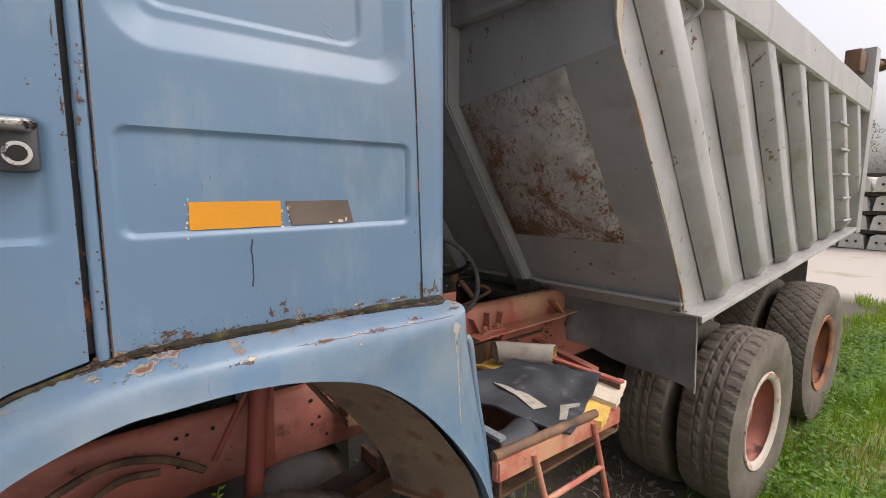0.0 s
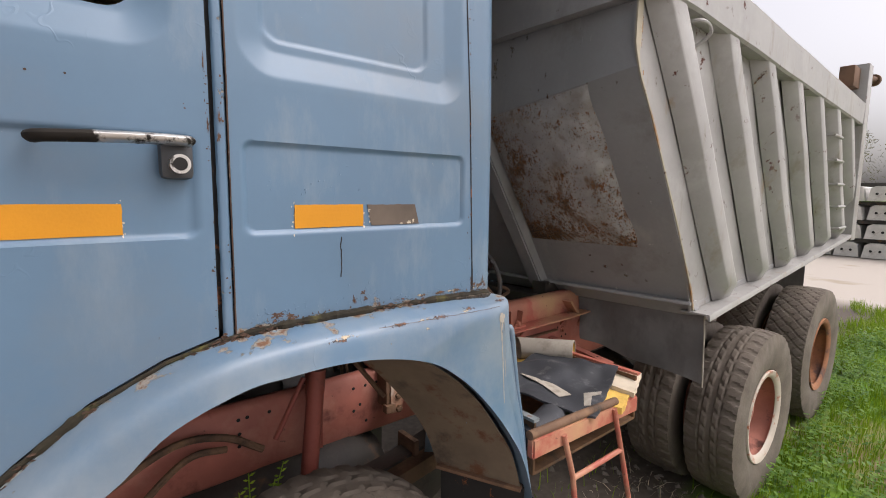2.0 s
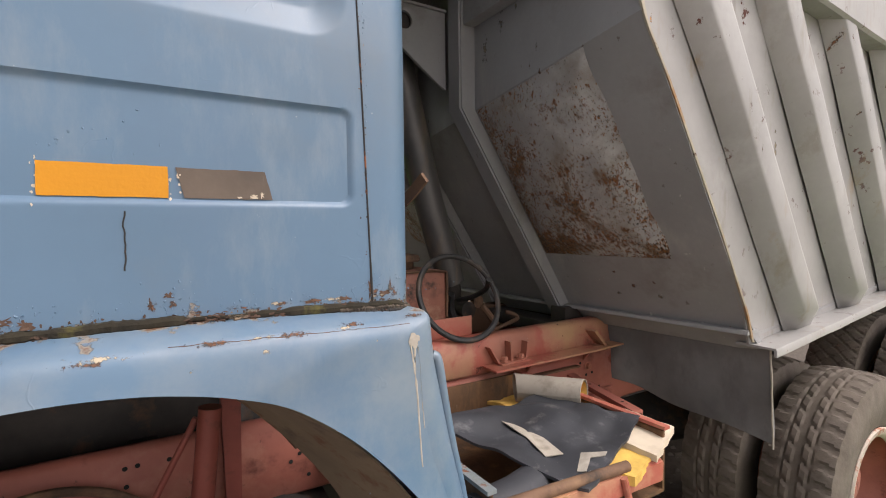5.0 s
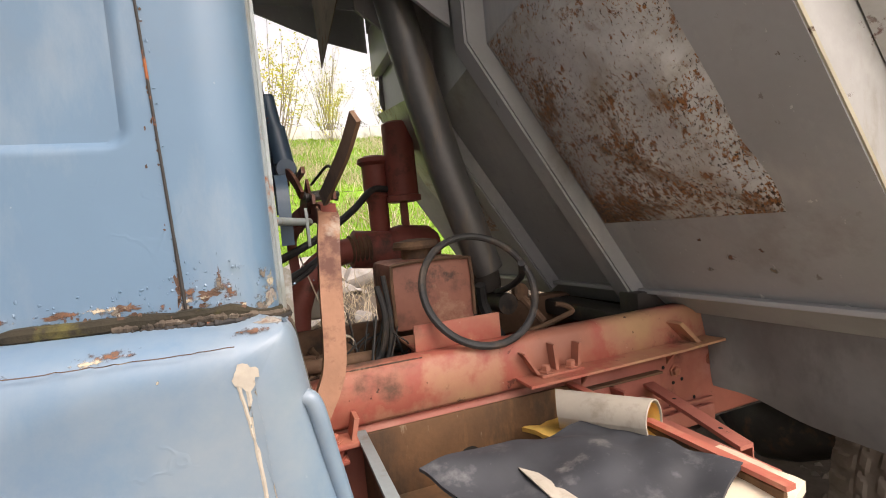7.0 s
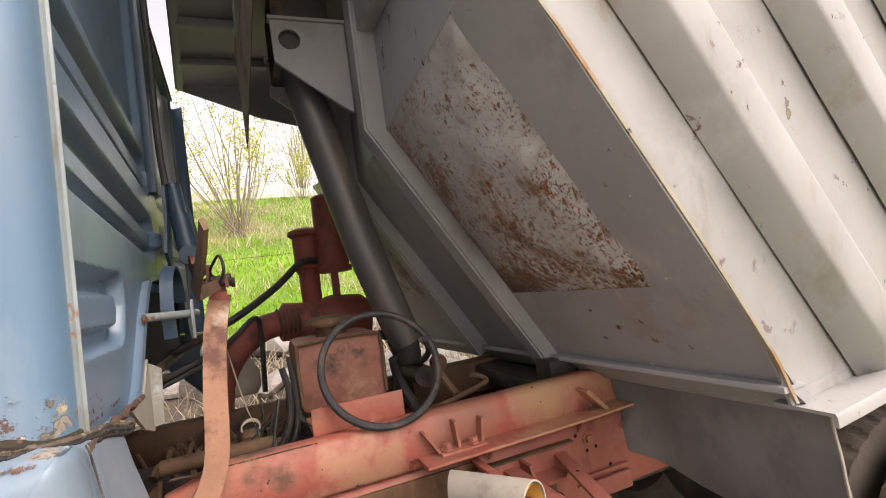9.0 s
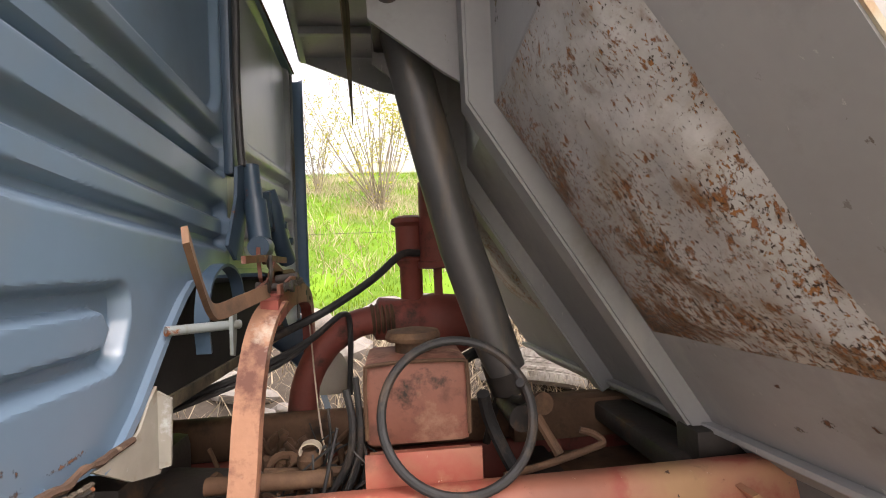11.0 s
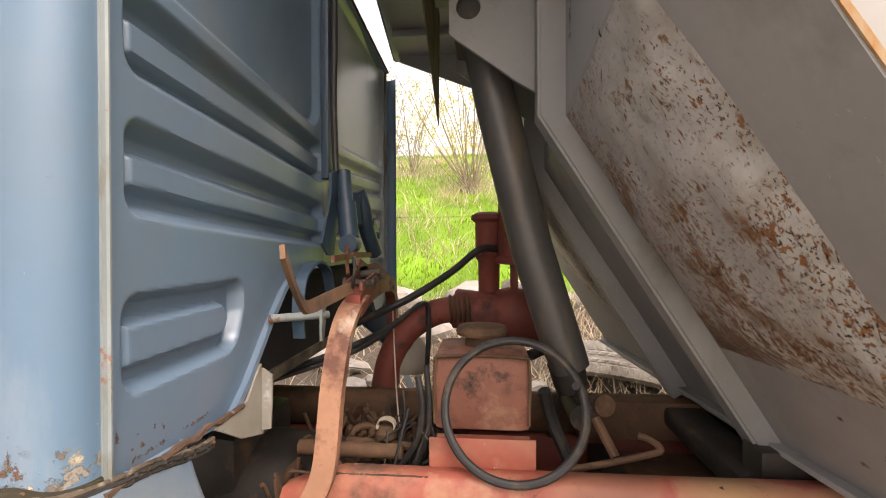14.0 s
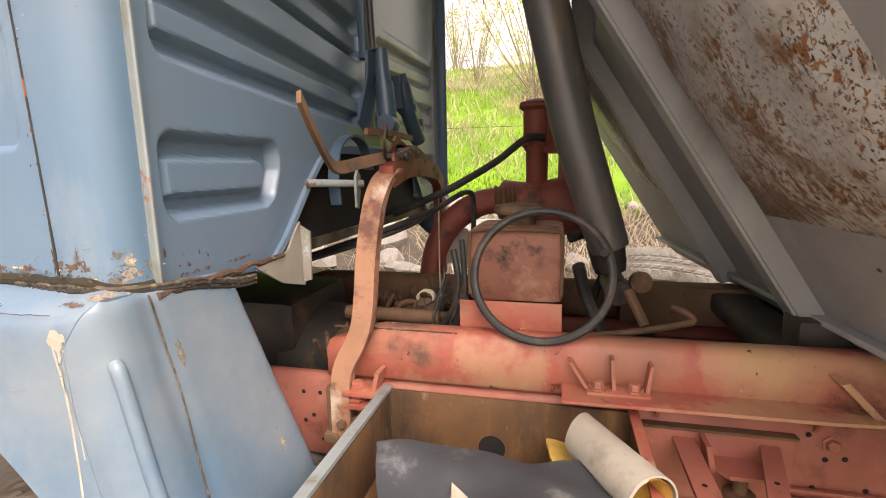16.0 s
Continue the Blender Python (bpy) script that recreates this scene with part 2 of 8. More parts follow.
def blotch(m, colour, scale, lo, hi, rough=None, detail=8.0, stretch=(1, 1, 1), second=0.0, relief=0.0):
    """Lays stains, rust or worn spots of a colour over a material where a noise passes lo to hi."""
    n, l = m.node_tree.nodes, m.node_tree.links
    b = n["Principled BSDF"]
    old = b.inputs["Base Color"].links[0].from_socket
    tc, mp, t = n.new("ShaderNodeTexCoord"), n.new("ShaderNodeMapping"), n.new("ShaderNodeTexNoise")
    mp.inputs["Scale"].default_value = stretch
    mp.inputs["Location"].default_value = (scale * 0.37, scale * 0.11 + lo * 7, hi * 3)
    l.new(tc.outputs["Object"], mp.inputs["Vector"])
    l.new(mp.outputs["Vector"], t.inputs["Vector"])
    t.inputs["Scale"].default_value, t.inputs["Detail"].default_value = scale, detail
    t.inputs["Roughness"].default_value = 0.65
    r = n.new("ShaderNodeMapRange")
    r.inputs["From Min"].default_value, r.inputs["From Max"].default_value = lo, hi
    l.new(t.outputs["Fac"], r.inputs["Value"])
    fac = r.outputs["Result"]
    if second:
        t2, r2, mul = n.new("ShaderNodeTexNoise"), n.new("ShaderNodeMapRange"), n.new("ShaderNodeMath")
        l.new(mp.outputs["Vector"], t2.inputs["Vector"])
        t2.inputs["Scale"].default_value, t2.inputs["Detail"].default_value = second, 3
        r2.inputs["From Min"].default_value, r2.inputs["From Max"].default_value = 0.42, 0.62
        l.new(t2.outputs["Fac"], r2.inputs["Value"])
        mul.operation = "MULTIPLY"
        l.new(fac, mul.inputs[0])
        l.new(r2.outputs["Result"], mul.inputs[1])
        fac = mul.outputs[0]
    mix = n.new("ShaderNodeMix")
    mix.data_type = "RGBA"
    l.new(fac, mix.inputs["Factor"])
    l.new(old, mix.inputs["A"])
    mix.inputs["B"].default_value = (*colour, 1)
    l.new(mix.outputs["Result"], b.inputs["Base Color"])
    if rough is not None:
        rm = n.new("ShaderNodeMapRange")
        rm.inputs["To Min"].default_value, rm.inputs["To Max"].default_value = b.inputs["Roughness"].default_value, rough
        if b.inputs["Roughness"].links:
            pass
        else:
            l.new(fac, rm.inputs["Value"])
            l.new(rm.outputs["Result"], b.inputs["Roughness"])
    if relief:
        bp = n.new("ShaderNodeBump")
        bp.inputs["Strength"].default_value, bp.inputs["Distance"].default_value = relief, 0.006
        bp.invert = True
        l.new(fac, bp.inputs["Height"])
        l.new(b.inputs["Normal"].links[0].from_socket, bp.inputs["Normal"])
        l.new(bp.outputs["Normal"], b.inputs["Normal"])
    return m


RUST, DARK_RUST, GRIME = (0.23, 0.075, 0.025), (0.07, 0.03, 0.018), (0.05, 0.042, 0.035)
def flaking(m, strength, reach):
    """Rust and bare metal eating into paint near the edge that the UV map's second coordinate counts from."""
    n, l = m.node_tree.nodes, m.node_tree.links
    b = n["Principled BSDF"]
    uv, sep = n.new("ShaderNodeUVMap"), n.new("ShaderNodeSeparateXYZ")
    l.new(uv.outputs["UV"], sep.inputs["Vector"])
    tc, t = n.new("ShaderNodeTexCoord"), n.new("ShaderNodeTexNoise")
    l.new(tc.outputs["Object"], t.inputs["Vector"])
    t.inputs["Scale"].default_value, t.inputs["Detail"].default_value, t.inputs["Roughness"].default_value = 26, 9, 0.62
    big = n.new("ShaderNodeTexNoise")
    l.new(tc.outputs["Object"], big.inputs["Vector"])
    big.inputs["Scale"].default_value, big.inputs["Detail"].default_value = 5.5, 2
    fall = n.new("ShaderNodeMapRange")
    fall.inputs["From Min"].default_value, fall.inputs["From Max"].default_value = 0.0, reach
    fall.inputs["To Min"].default_value, fall.inputs["To Max"].default_value = strength, -0.16
    l.new(sep.outputs["Y"], fall.inputs["Value"])
    a1, a2, ra, rb = n.new("ShaderNodeMath"), n.new("ShaderNodeMath"), n.new("ShaderNodeMapRange"), n.new("ShaderNodeMapRange")
    l.new(t.outputs["Fac"], a1.inputs[0])
    l.new(fall.outputs["Result"], a1.inputs[1])
    a2.operation = "MULTIPLY_ADD"
    l.new(big.outputs["Fac"], a2.inputs[0])
    a2.inputs[1].default_value = 0.30
    l.new(a1.outputs[0], a2.inputs[2])
    ra.inputs["From Min"].default_value, ra.inputs["From Max"].default_value = 0.755, 0.775
    rb.inputs["From Min"].default_value, rb.inputs["From Max"].default_value = 0.80, 0.86
    l.new(a2.outputs[0], ra.inputs["Value"])
    l.new(a2.outputs[0], rb.inputs["Value"])
    bare, rust, pick = n.new("ShaderNodeMix"), n.new("ShaderNodeMix"), n.new("ShaderNodeMix")
    for x in (bare, rust, pick):
        x.data_type = "RGBA"
    pick.inputs["A"].default_value, pick.inputs["B"].default_value = (0.045, 0.026, 0.017, 1), (0.20, 0.095, 0.042, 1)
    t2 = n.new("ShaderNodeTexNoise")
    l.new(tc.outputs["Object"], t2.inputs["Vector"])
    t2.inputs["Scale"].default_value = 70
    l.new(t2.outputs["Fac"], pick.inputs["Factor"])
    l.new(b.inputs["Base Color"].links[0].from_socket, bare.inputs["A"])
    bare.inputs["B"].default_value = (0.24, 0.22, 0.19, 1)
    l.new(ra.outputs["Result"], bare.inputs["Factor"])
    l.new(bare.outputs["Result"], rust.inputs["A"])
    l.new(pick.outputs["Result"], rust.inputs["B"])
    l.new(rb.outputs["Result"], rust.inputs["Factor"])
    l.new(rust.outputs["Result"], b.inputs["Base Color"])
    bp = n.new("ShaderNodeBump")
    bp.inputs["Strength"].default_value, bp.inputs["Distance"].default_value = 0.8, 0.004
    bp.invert = True
    l.new(ra.outputs["Result"], bp.inputs["Height"])
    l.new(b.inputs["Normal"].links[0].from_socket, bp.inputs["Normal"])
    l.new(bp.outputs["Normal"], b.inputs["Normal"])
    rr = n.new("ShaderNodeMapRange")
    rr.inputs["To Min"].default_value, rr.inputs["To Max"].default_value = b.inputs["Roughness"].default_value, 0.85
    l.new(ra.outputs["Result"], rr.inputs["Value"])
    l.new(rr.outputs["Result"], b.inputs["Roughness"])
    return m


def blue_paint(name):
    m = material(name, (0.098, 0.166, 0.243), 0.36, vary=0.09, scale=2.2, fine=30, bump=0.025)
    blotch(m, (0.19, 0.242, 0.29), 7, 0.54, 0.80, stretch=(1, 1, 0.35))
    blotch(m, (0.10, 0.16, 0.235), 3, 0.55, 0.75, stretch=(1, 1, 0.6))
    blotch(m, (0.34, 0.37, 0.38), 55, 0.705, 0.72, second=4)
    blotch(m, (0.125, 0.165, 0.205), 1.6, 0.50, 0.72)
    return wrinkles(m)


def wrinkles(m):
    """Fine raised ridges of lifting paint, in patches."""
    n, l = m.node_tree.nodes, m.node_tree.links
    b = n["Principled BSDF"]
    tc, t, t2 = n.new("ShaderNodeTexCoord"), n.new("ShaderNodeTexNoise"), n.new("ShaderNodeTexNoise")
    l.new(tc.outputs["Object"], t.inputs["Vector"])
    l.new(tc.outputs["Object"], t2.inputs["Vector"])
    t.inputs["Scale"].default_value, t.inputs["Detail"].default_value = 9.0, 3
    t2.inputs["Scale"].default_value, t2.inputs["Detail"].default_value = 3.4, 2
    sub, far, r, r2, mul, bp = n.new("ShaderNodeMath"), n.new("ShaderNodeMath"), n.new("ShaderNodeMapRange"), n.new("ShaderNodeMapRange"), n.new("ShaderNodeMath"), n.new("ShaderNodeBump")
    sub.operation, far.operation, mul.operation = "SUBTRACT", "ABSOLUTE", "MULTIPLY"
    l.new(t.outputs["Fac"], sub.inputs[0])
    sub.inputs[1].default_value = 0.52
    l.new(sub.outputs[0], far.inputs[0])
    l.new(far.outputs[0], r.inputs["Value"])
    r.inputs["From Min"].default_value, r.inputs["From Max"].default_value = 0.0, 0.012
    r.inputs["To Min"].default_value, r.inputs["To Max"].default_value = 1.0, 0.0
    l.new(t2.outputs["Fac"], r2.inputs["Value"])
    r2.inputs["From Min"].default_value, r2.inputs["From Max"].default_value = 0.58, 0.66
    l.new(r.outputs["Result"], mul.inputs[0])
    l.new(r2.outputs["Result"], mul.inputs[1])
    bp.inputs["Strength"].default_value, bp.inputs["Distance"].default_value = 0.22, 0.002
    l.new(mul.outputs[0], bp.inputs["Height"])
    l.new(b.inputs["Normal"].links[0].from_socket, bp.inputs["Normal"])
    l.new(bp.outputs["Normal"], b.inputs["Normal"])
    return m


BLUE = blue_paint("blue_paint")
BLUE_EDGE = flaking(blue_paint("blue_paint_flaking_edge"), 0.085, 0.055)
BLUE_WING = flaking(blotch(blue_paint("blue_paint_wing"), (0.205, 0.245, 0.275), 2.3, 0.42, 0.66), 0.10, 0.040)
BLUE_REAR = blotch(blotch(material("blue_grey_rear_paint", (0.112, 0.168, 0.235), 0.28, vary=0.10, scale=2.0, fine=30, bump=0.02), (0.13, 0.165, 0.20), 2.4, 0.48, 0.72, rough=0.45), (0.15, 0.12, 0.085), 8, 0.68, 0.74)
PALE_REAR = blotch(blotch(material("pale_far_rear_half", (0.30, 0.325, 0.345), 0.30, vary=0.10, scale=2.0, fine=30, bump=0.02), (0.20, 0.235, 0.27), 2.4, 0.52, 0.74, rough=0.45), (0.15, 0.12, 0.085), 8, 0.68, 0.74)
BLUE_WING_BACK = blotch(blotch(blue_paint("blue_paint_wing_back"), (0.205, 0.245, 0.275), 2.3, 0.42, 0.66), (0.19, 0.17, 0.13), 5, 0.66, 0.75)
PALE_BLUE = blotch(blotch(material("worn_pale_blue_paint", (0.21, 0.24, 0.245), 0.5, vary=0.15, scale=4, fine=70), (0.12, 0.10, 0.06), 9, 0.52, 0.66, stretch=(1, 1, 0.3)), RUST, 14, 0.60, 0.66, rough=0.9, relief=0.4)
GREY = blotch(blotch(blotch(material("grey_body_paint", (0.28, 0.282, 0.28), 0.5, vary=0.12, scale=2.5, fine=50, bump=0.08), (0.40, 0.385, 0.36), 4, 0.55, 0.8, stretch=(1, 1, 0.3)), (0.19, 0.18, 0.165), 3, 0.56, 0.74), RUST, 26, 0.70, 0.73, rough=0.9, second=3, relief=0.5)
blotch(GREY, (0.47, 0.46, 0.44), 45, 0.66, 0.69, stretch=(1, 1, 0.3), second=4)
blotch(GREY, (0.12, 0.10, 0.085), 30, 0.66, 0.69, stretch=(1, 1, 0.5), second=5)
PALE_GREY = blotch(blotch(blotch(material("pale_grey_side_paint", (0.305, 0.298, 0.285), 0.5, vary=0.12, scale=3, fine=40, bump=0.08), (0.20, 0.175, 0.13), 5, 0.56, 0.74, stretch=(1, 1, 0.35)), (0.385, 0.378, 0.365), 3, 0.56, 0.75), (0.10, 0.035, 0.025), 15, 0.625, 0.66, rough=0.9, second=2.6, relief=0.5)
blotch(PALE_GREY, (0.27, 0.21, 0.14), 9, 0.60, 0.72, stretch=(1, 1, 0.25), second=3)
def worn_paint():
    """Scraped plate: dirt and scabs of rust, thicker towards the lower end of its UV map."""
    m = material("worn_rusty_plate", (0.40, 0.395, 0.38), 0.40, vary=0.22, scale=9, fine=70, bump=0.3)
    blotch(m, (0.25, 0.215, 0.165), 6, 0.50, 0.72)
    blotch(m, (0.34, 0.335, 0.33), 3, 0.50, 0.62)
    blotch(m, (0.13, 0.105, 0.08), 40, 0.63, 0.69)
    n, l = m.node_tree.nodes, m.node_tree.links
    b = n["Principled BSDF"]
    uv, sep = n.new("ShaderNodeUVMap"), n.new("ShaderNodeSeparateXYZ")
    l.new(uv.outputs["UV"], sep.inputs["Vector"])
    low = n.new("ShaderNodeMapRange")
    low.inputs["From Min"].default_value, low.inputs["From Max"].default_value = 0.25, 1.0
    low.inputs["To Min"].default_value, low.inputs["To Max"].default_value = 0.012, 0.075
    l.new(sep.outputs["Y"], low.inputs["Value"])
    mp = n.new("ShaderNodeMapping")
    mp.inputs["Scale"].default_value = (1.7, 0.75, 1.0)
    l.new(uv.outputs["UV"], mp.inputs["Vector"])
    patch, pr = n.new("ShaderNodeTexNoise"), n.new("ShaderNodeMapRange")
    l.new(uv.outputs["UV"], patch.inputs["Vector"])
    patch.inputs["Scale"].default_value, patch.inputs["Detail"].default_value = 5.0, 3
    pr.inputs["From Min"].default_value, pr.inputs["From Max"].default_value = 0.35, 0.65
    pr.inputs["To Min"].default_value, pr.inputs["To Max"].default_value = -0.06, 0.05
    l.new(patch.outputs["Fac"], pr.inputs["Value"])
    side = n.new("ShaderNodeMapRange")
    side.inputs["From Min"].default_value, side.inputs["From Max"].default_value = 0.36, 0.58
    side.inputs["To Min"].default_value, side.inputs["To Max"].default_value = 0.0, 0.085
    l.new(sep.outputs["X"], side.inputs["Value"])
    both, dense = n.new("ShaderNodeMath"), n.new("ShaderNodeMath")
    l.new(low.outputs["Result"], both.inputs[0])
    l.new(side.outputs["Result"], both.inputs[1])
    l.new(both.outputs[0], dense.inputs[0])
    l.new(pr.outputs["Result"], dense.inputs[1])
    for scale, a, c, col, rel in ((8.0, 0.575, 0.70, (0.16, 0.095, 0.05), 0.2), (30.0, 0.605, 0.66, (0.20, 0.085, 0.032), 0.5), (70.0, 0.61, 0.65, (0.27, 0.112, 0.030), 0.6), (90.0, 0.635, 0.665, (0.05, 0.028, 0.018), 0.7)):
        t, add, r, mix, bp = n.new("ShaderNodeTexNoise"), n.new("ShaderNodeMath"), n.new("ShaderNodeMapRange"), n.new("ShaderNodeMix"), n.new("ShaderNodeBump")
        l.new(mp.outputs["Vector"], t.inputs["Vector"])
        t.inputs["Scale"].default_value, t.inputs["Detail"].default_value, t.inputs["Roughness"].default_value = scale, 9, 0.62
        t.inputs["Distortion"].default_value = 0.25
        l.new(t.outputs["Fac"], add.inputs[0])
        l.new(dense.outputs[0], add.inputs[1])
        r.inputs["From Min"].default_value, r.inputs["From Max"].default_value = a, c
        l.new(add.outputs[0], r.inputs["Value"])
        mix.data_type = "RGBA"
        l.new(r.outputs["Result"], mix.inputs["Factor"])
        l.new(b.inputs["Base Color"].links[0].from_socket, mix.inputs["A"])
        mix.inputs["B"].default_value = (*col, 1)
        l.new(mix.outputs["Result"], b.inputs["Base Color"])
        bp.inputs["Strength"].default_value, bp.inputs["Distance"].default_value = rel, 0.004
        l.new(r.outputs["Result"], bp.inputs["Height"])
        l.new(b.inputs["Normal"].links[0].from_socket, bp.inputs["Normal"])
        l.new(bp.outputs["Normal"], b.inputs["Normal"])
    return m


WORN = worn_paint()
def faded_red():
    """Old chassis paint: peach where the sun has bleached it, ringed with stronger red, dusty brown elsewhere."""
    m = material("faded_red_chassis_paint", (0.40, 0.16, 0.11), 0.55, vary=0.14, scale=9, fine=50, bump=0.12)
    n, l = m.node_tree.nodes, m.node_tree.links
    b = n["Principled BSDF"]
    tc, t, r, mix, keep = n.new("ShaderNodeTexCoord"), n.new("ShaderNodeTexNoise"), n.new("ShaderNodeValToRGB"), n.new("ShaderNodeMix"), n.new("ShaderNodeMath")
    l.new(tc.outputs["Object"], t.inputs["Vector"])
    t.inputs["Scale"].default_value, t.inputs["Detail"].default_value, t.inputs["Roughness"].default_value = 2.6, 7, 0.6
    t.inputs["Scale"].default_value = 1.9
    rows = [(0.34, (0.30, 0.125, 0.08)), (0.41, (0.39, 0.15, 0.095)), (0.47, (0.38, 0.085, 0.06)), (0.515, (0.47, 0.235, 0.145)), (0.60, (0.52, 0.335, 0.17))]
    r.color_ramp.elements[0].position, r.color_ramp.elements[0].color = rows[0][0], (*rows[0][1], 1)
    r.color_ramp.elements[1].position, r.color_ramp.elements[1].color = rows[-1][0], (*rows[-1][1], 1)
    for pos, col in rows[1:-1]:
        r.color_ramp.elements.new(pos).color = (*col, 1)
    l.new(t.outputs["Fac"], r.inputs["Fac"])
    mix.data_type = "RGBA"
    mix.inputs["Factor"].default_value = 0.75
    l.new(b.inputs["Base Color"].links[0].from_socket, mix.inputs["A"])
    l.new(r.outputs["Color"], mix.inputs["B"])
    l.new(mix.outputs["Result"], b.inputs["Base Color"])
    blotch(m, (0.15, 0.08, 0.055), 5, 0.58, 0.70, rough=0.9)
    blotch(m, (0.06, 0.04, 0.035), 3.3, 0.635, 0.70)
    blotch(m, (0.66, 0.50, 0.38), 40, 0.66, 0.69, second=5)
    return blotch(m, (0.08, 0.035, 0.022), 24, 0.645, 0.675, rough=0.9, second=4, relief=0.5)


RED = faded_red()
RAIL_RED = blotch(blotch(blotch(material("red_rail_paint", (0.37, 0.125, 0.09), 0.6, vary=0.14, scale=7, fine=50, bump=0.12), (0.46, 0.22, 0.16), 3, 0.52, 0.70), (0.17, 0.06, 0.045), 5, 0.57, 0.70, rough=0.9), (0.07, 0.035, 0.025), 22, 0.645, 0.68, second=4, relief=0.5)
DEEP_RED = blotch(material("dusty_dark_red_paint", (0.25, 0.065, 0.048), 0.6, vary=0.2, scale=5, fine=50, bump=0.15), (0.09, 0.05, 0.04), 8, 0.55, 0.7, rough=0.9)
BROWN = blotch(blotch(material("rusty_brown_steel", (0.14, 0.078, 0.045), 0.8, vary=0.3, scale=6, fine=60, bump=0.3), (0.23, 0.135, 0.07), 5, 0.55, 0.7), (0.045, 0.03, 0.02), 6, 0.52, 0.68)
OILY = blotch(material("oily_dark_steel", (0.035, 0.03, 0.026), 0.55, vary=0.4, scale=8, fine=60, bump=0.3), (0.13, 0.08, 0.05), 7, 0.56, 0.68, rough=0.9)
RAM = blotch(material("greasy_grey_ram", (0.115, 0.112, 0.108), 0.42, 0.3, vary=0.15, scale=5, fine=40, bump=0.05), (0.22, 0.17, 0.12), 4, 0.5, 0.75, stretch=(3, 3, 0.5))
RUBBER = blotch(material("weathered_tyre_rubber", (0.115, 0.094, 0.074), 0.85, vary=0.25, scale=7, fine=70, bump=0.3), (0.17, 0.145, 0.12), 5, 0.48, 0.72)
MAT_RUBBER = blotch(material("black_rubber_mat", (0.036, 0.038, 0.044), 0.6, vary=0.25, scale=6, fine=40, bump=0.15), (0.15, 0.145, 0.14), 9, 0.60, 0.72)
FLAP = blotch(material("dusty_rubber_flap", (0.17, 0.168, 0.163), 0.75, vary=0.25, scale=4, fine=30, bump=0.15), (0.13, 0.125, 0.12), 6, 0.5, 0.65, stretch=(1, 1, 0.5))
HOSE = blotch(material("black_hose_rubber", (0.03, 0.03, 0.03), 0.55, vary=0.3, scale=9, fine=80), (0.10, 0.075, 0.055), 7, 0.55, 0.7)
# near black standing in for shade inside holes and under the cab
BLACK_HOLE = material("deep_shade_black", (0.012, 0.011, 0.010), 0.9, vary=0.3)
YELLOW = material("yellow_reflective_film", (0.54, 0.225, 0.002), 0.7, vary=0.10, scale=4, fine=180, bump=0.1)
FILM_BROWN = blotch(material("faded_brown_film", (0.10, 0.075, 0.055), 0.6, vary=0.25, scale=9, fine=60), (0.25, 0.22, 0.18), 22, 0.6, 0.7, stretch=(1, 1, 0.15))
CHROME = blotch(material("worn_chrome", (0.62, 0.60, 0.57), 0.28, 1.0, vary=0.1, fine=90), (0.05, 0.045, 0.04), 5, 0.45, 0.48, rough=0.8)
DARK_PLASTIC = material("dark_plastic", (0.04, 0.042, 0.045), 0.5, vary=0.2)
SEAL = blotch(material("cracked_black_seal", (0.022, 0.02, 0.018), 0.8, vary=0.3), RUST, 25, 0.6, 0.66, rough=0.9)
SCALE_RUST = blotch(material("flaking_rust", (0.075, 0.043, 0.028), 0.9, vary=0.5, scale=18, fine=90, bump=0.8), (0.25, 0.19, 0.13), 24, 0.58, 0.68)
SHIELD = blotch(blotch(material("dusty_splash_plate", (0.17, 0.13, 0.088), 0.85, vary=0.2, scale=5, fine=50, bump=0.2), (0.13, 0.055, 0.025), 9, 0.54, 0.64), (0.06, 0.045, 0.035), 5, 0.56, 0.7)
LINING = blotch(material("dirty_olive_lining", (0.15, 0.122, 0.075), 0.85, vary=0.3, scale=5, fine=40), (0.03, 0.026, 0.02), 5, 0.5, 0.66)
PEBBLE = material("soil_pebble", (0.17, 0.145, 0.12), 0.95, vary=0.3, scale=4, fine=30)
MOSS = blotch(material("dark_moss_dirt", (0.020, 0.016, 0.008), 0.95, vary=0.5, scale=20, fine=90, bump=0.8), (0.085, 0.075, 0.018), 12, 0.56, 0.66)
STEEL_BLUE = blotch(material("dark_blue_damper_paint", (0.038, 0.066, 0.10), 0.4, vary=0.15, scale=8, fine=60), RUST, 20, 0.66, 0.7, rough=0.9)
PAPER = blotch(material("faded_cream_board", (0.58, 0.50, 0.38), 0.85, vary=0.12, scale=5, fine=50), (0.40, 0.33, 0.24), 7, 0.52, 0.7)
GREYBOARD = blotch(material("grey_backing_board", (0.38, 0.34, 0.28), 0.85, vary=0.15, scale=6, fine=50), (0.22, 0.19, 0.15), 9, 0.55, 0.7)
FOAM = material("yellow_foam", (0.62, 0.40, 0.09), 0.9, vary=0.2, scale=20, fine=120, bump=0.3)
RIM_RED = blotch(material("rim_faded_red", (0.34, 0.13, 0.09), 0.7, vary=0.2, scale=7, fine=60), (0.10, 0.04, 0.03), 9, 0.55, 0.68, rough=0.9)
RIM_WHITE = blotch(material("rim_chalky_ring", (0.47, 0.41, 0.34), 0.75, vary=0.12, scale=8, fine=60), (0.36, 0.14, 0.08), 10, 0.55, 0.62)
RIM_RUST = blotch(material("rim_rust", (0.26, 0.11, 0.05), 0.85, vary=0.3, scale=8, fine=60, bump=0.3), (0.09, 0.05, 0.04), 7, 0.52, 0.66)
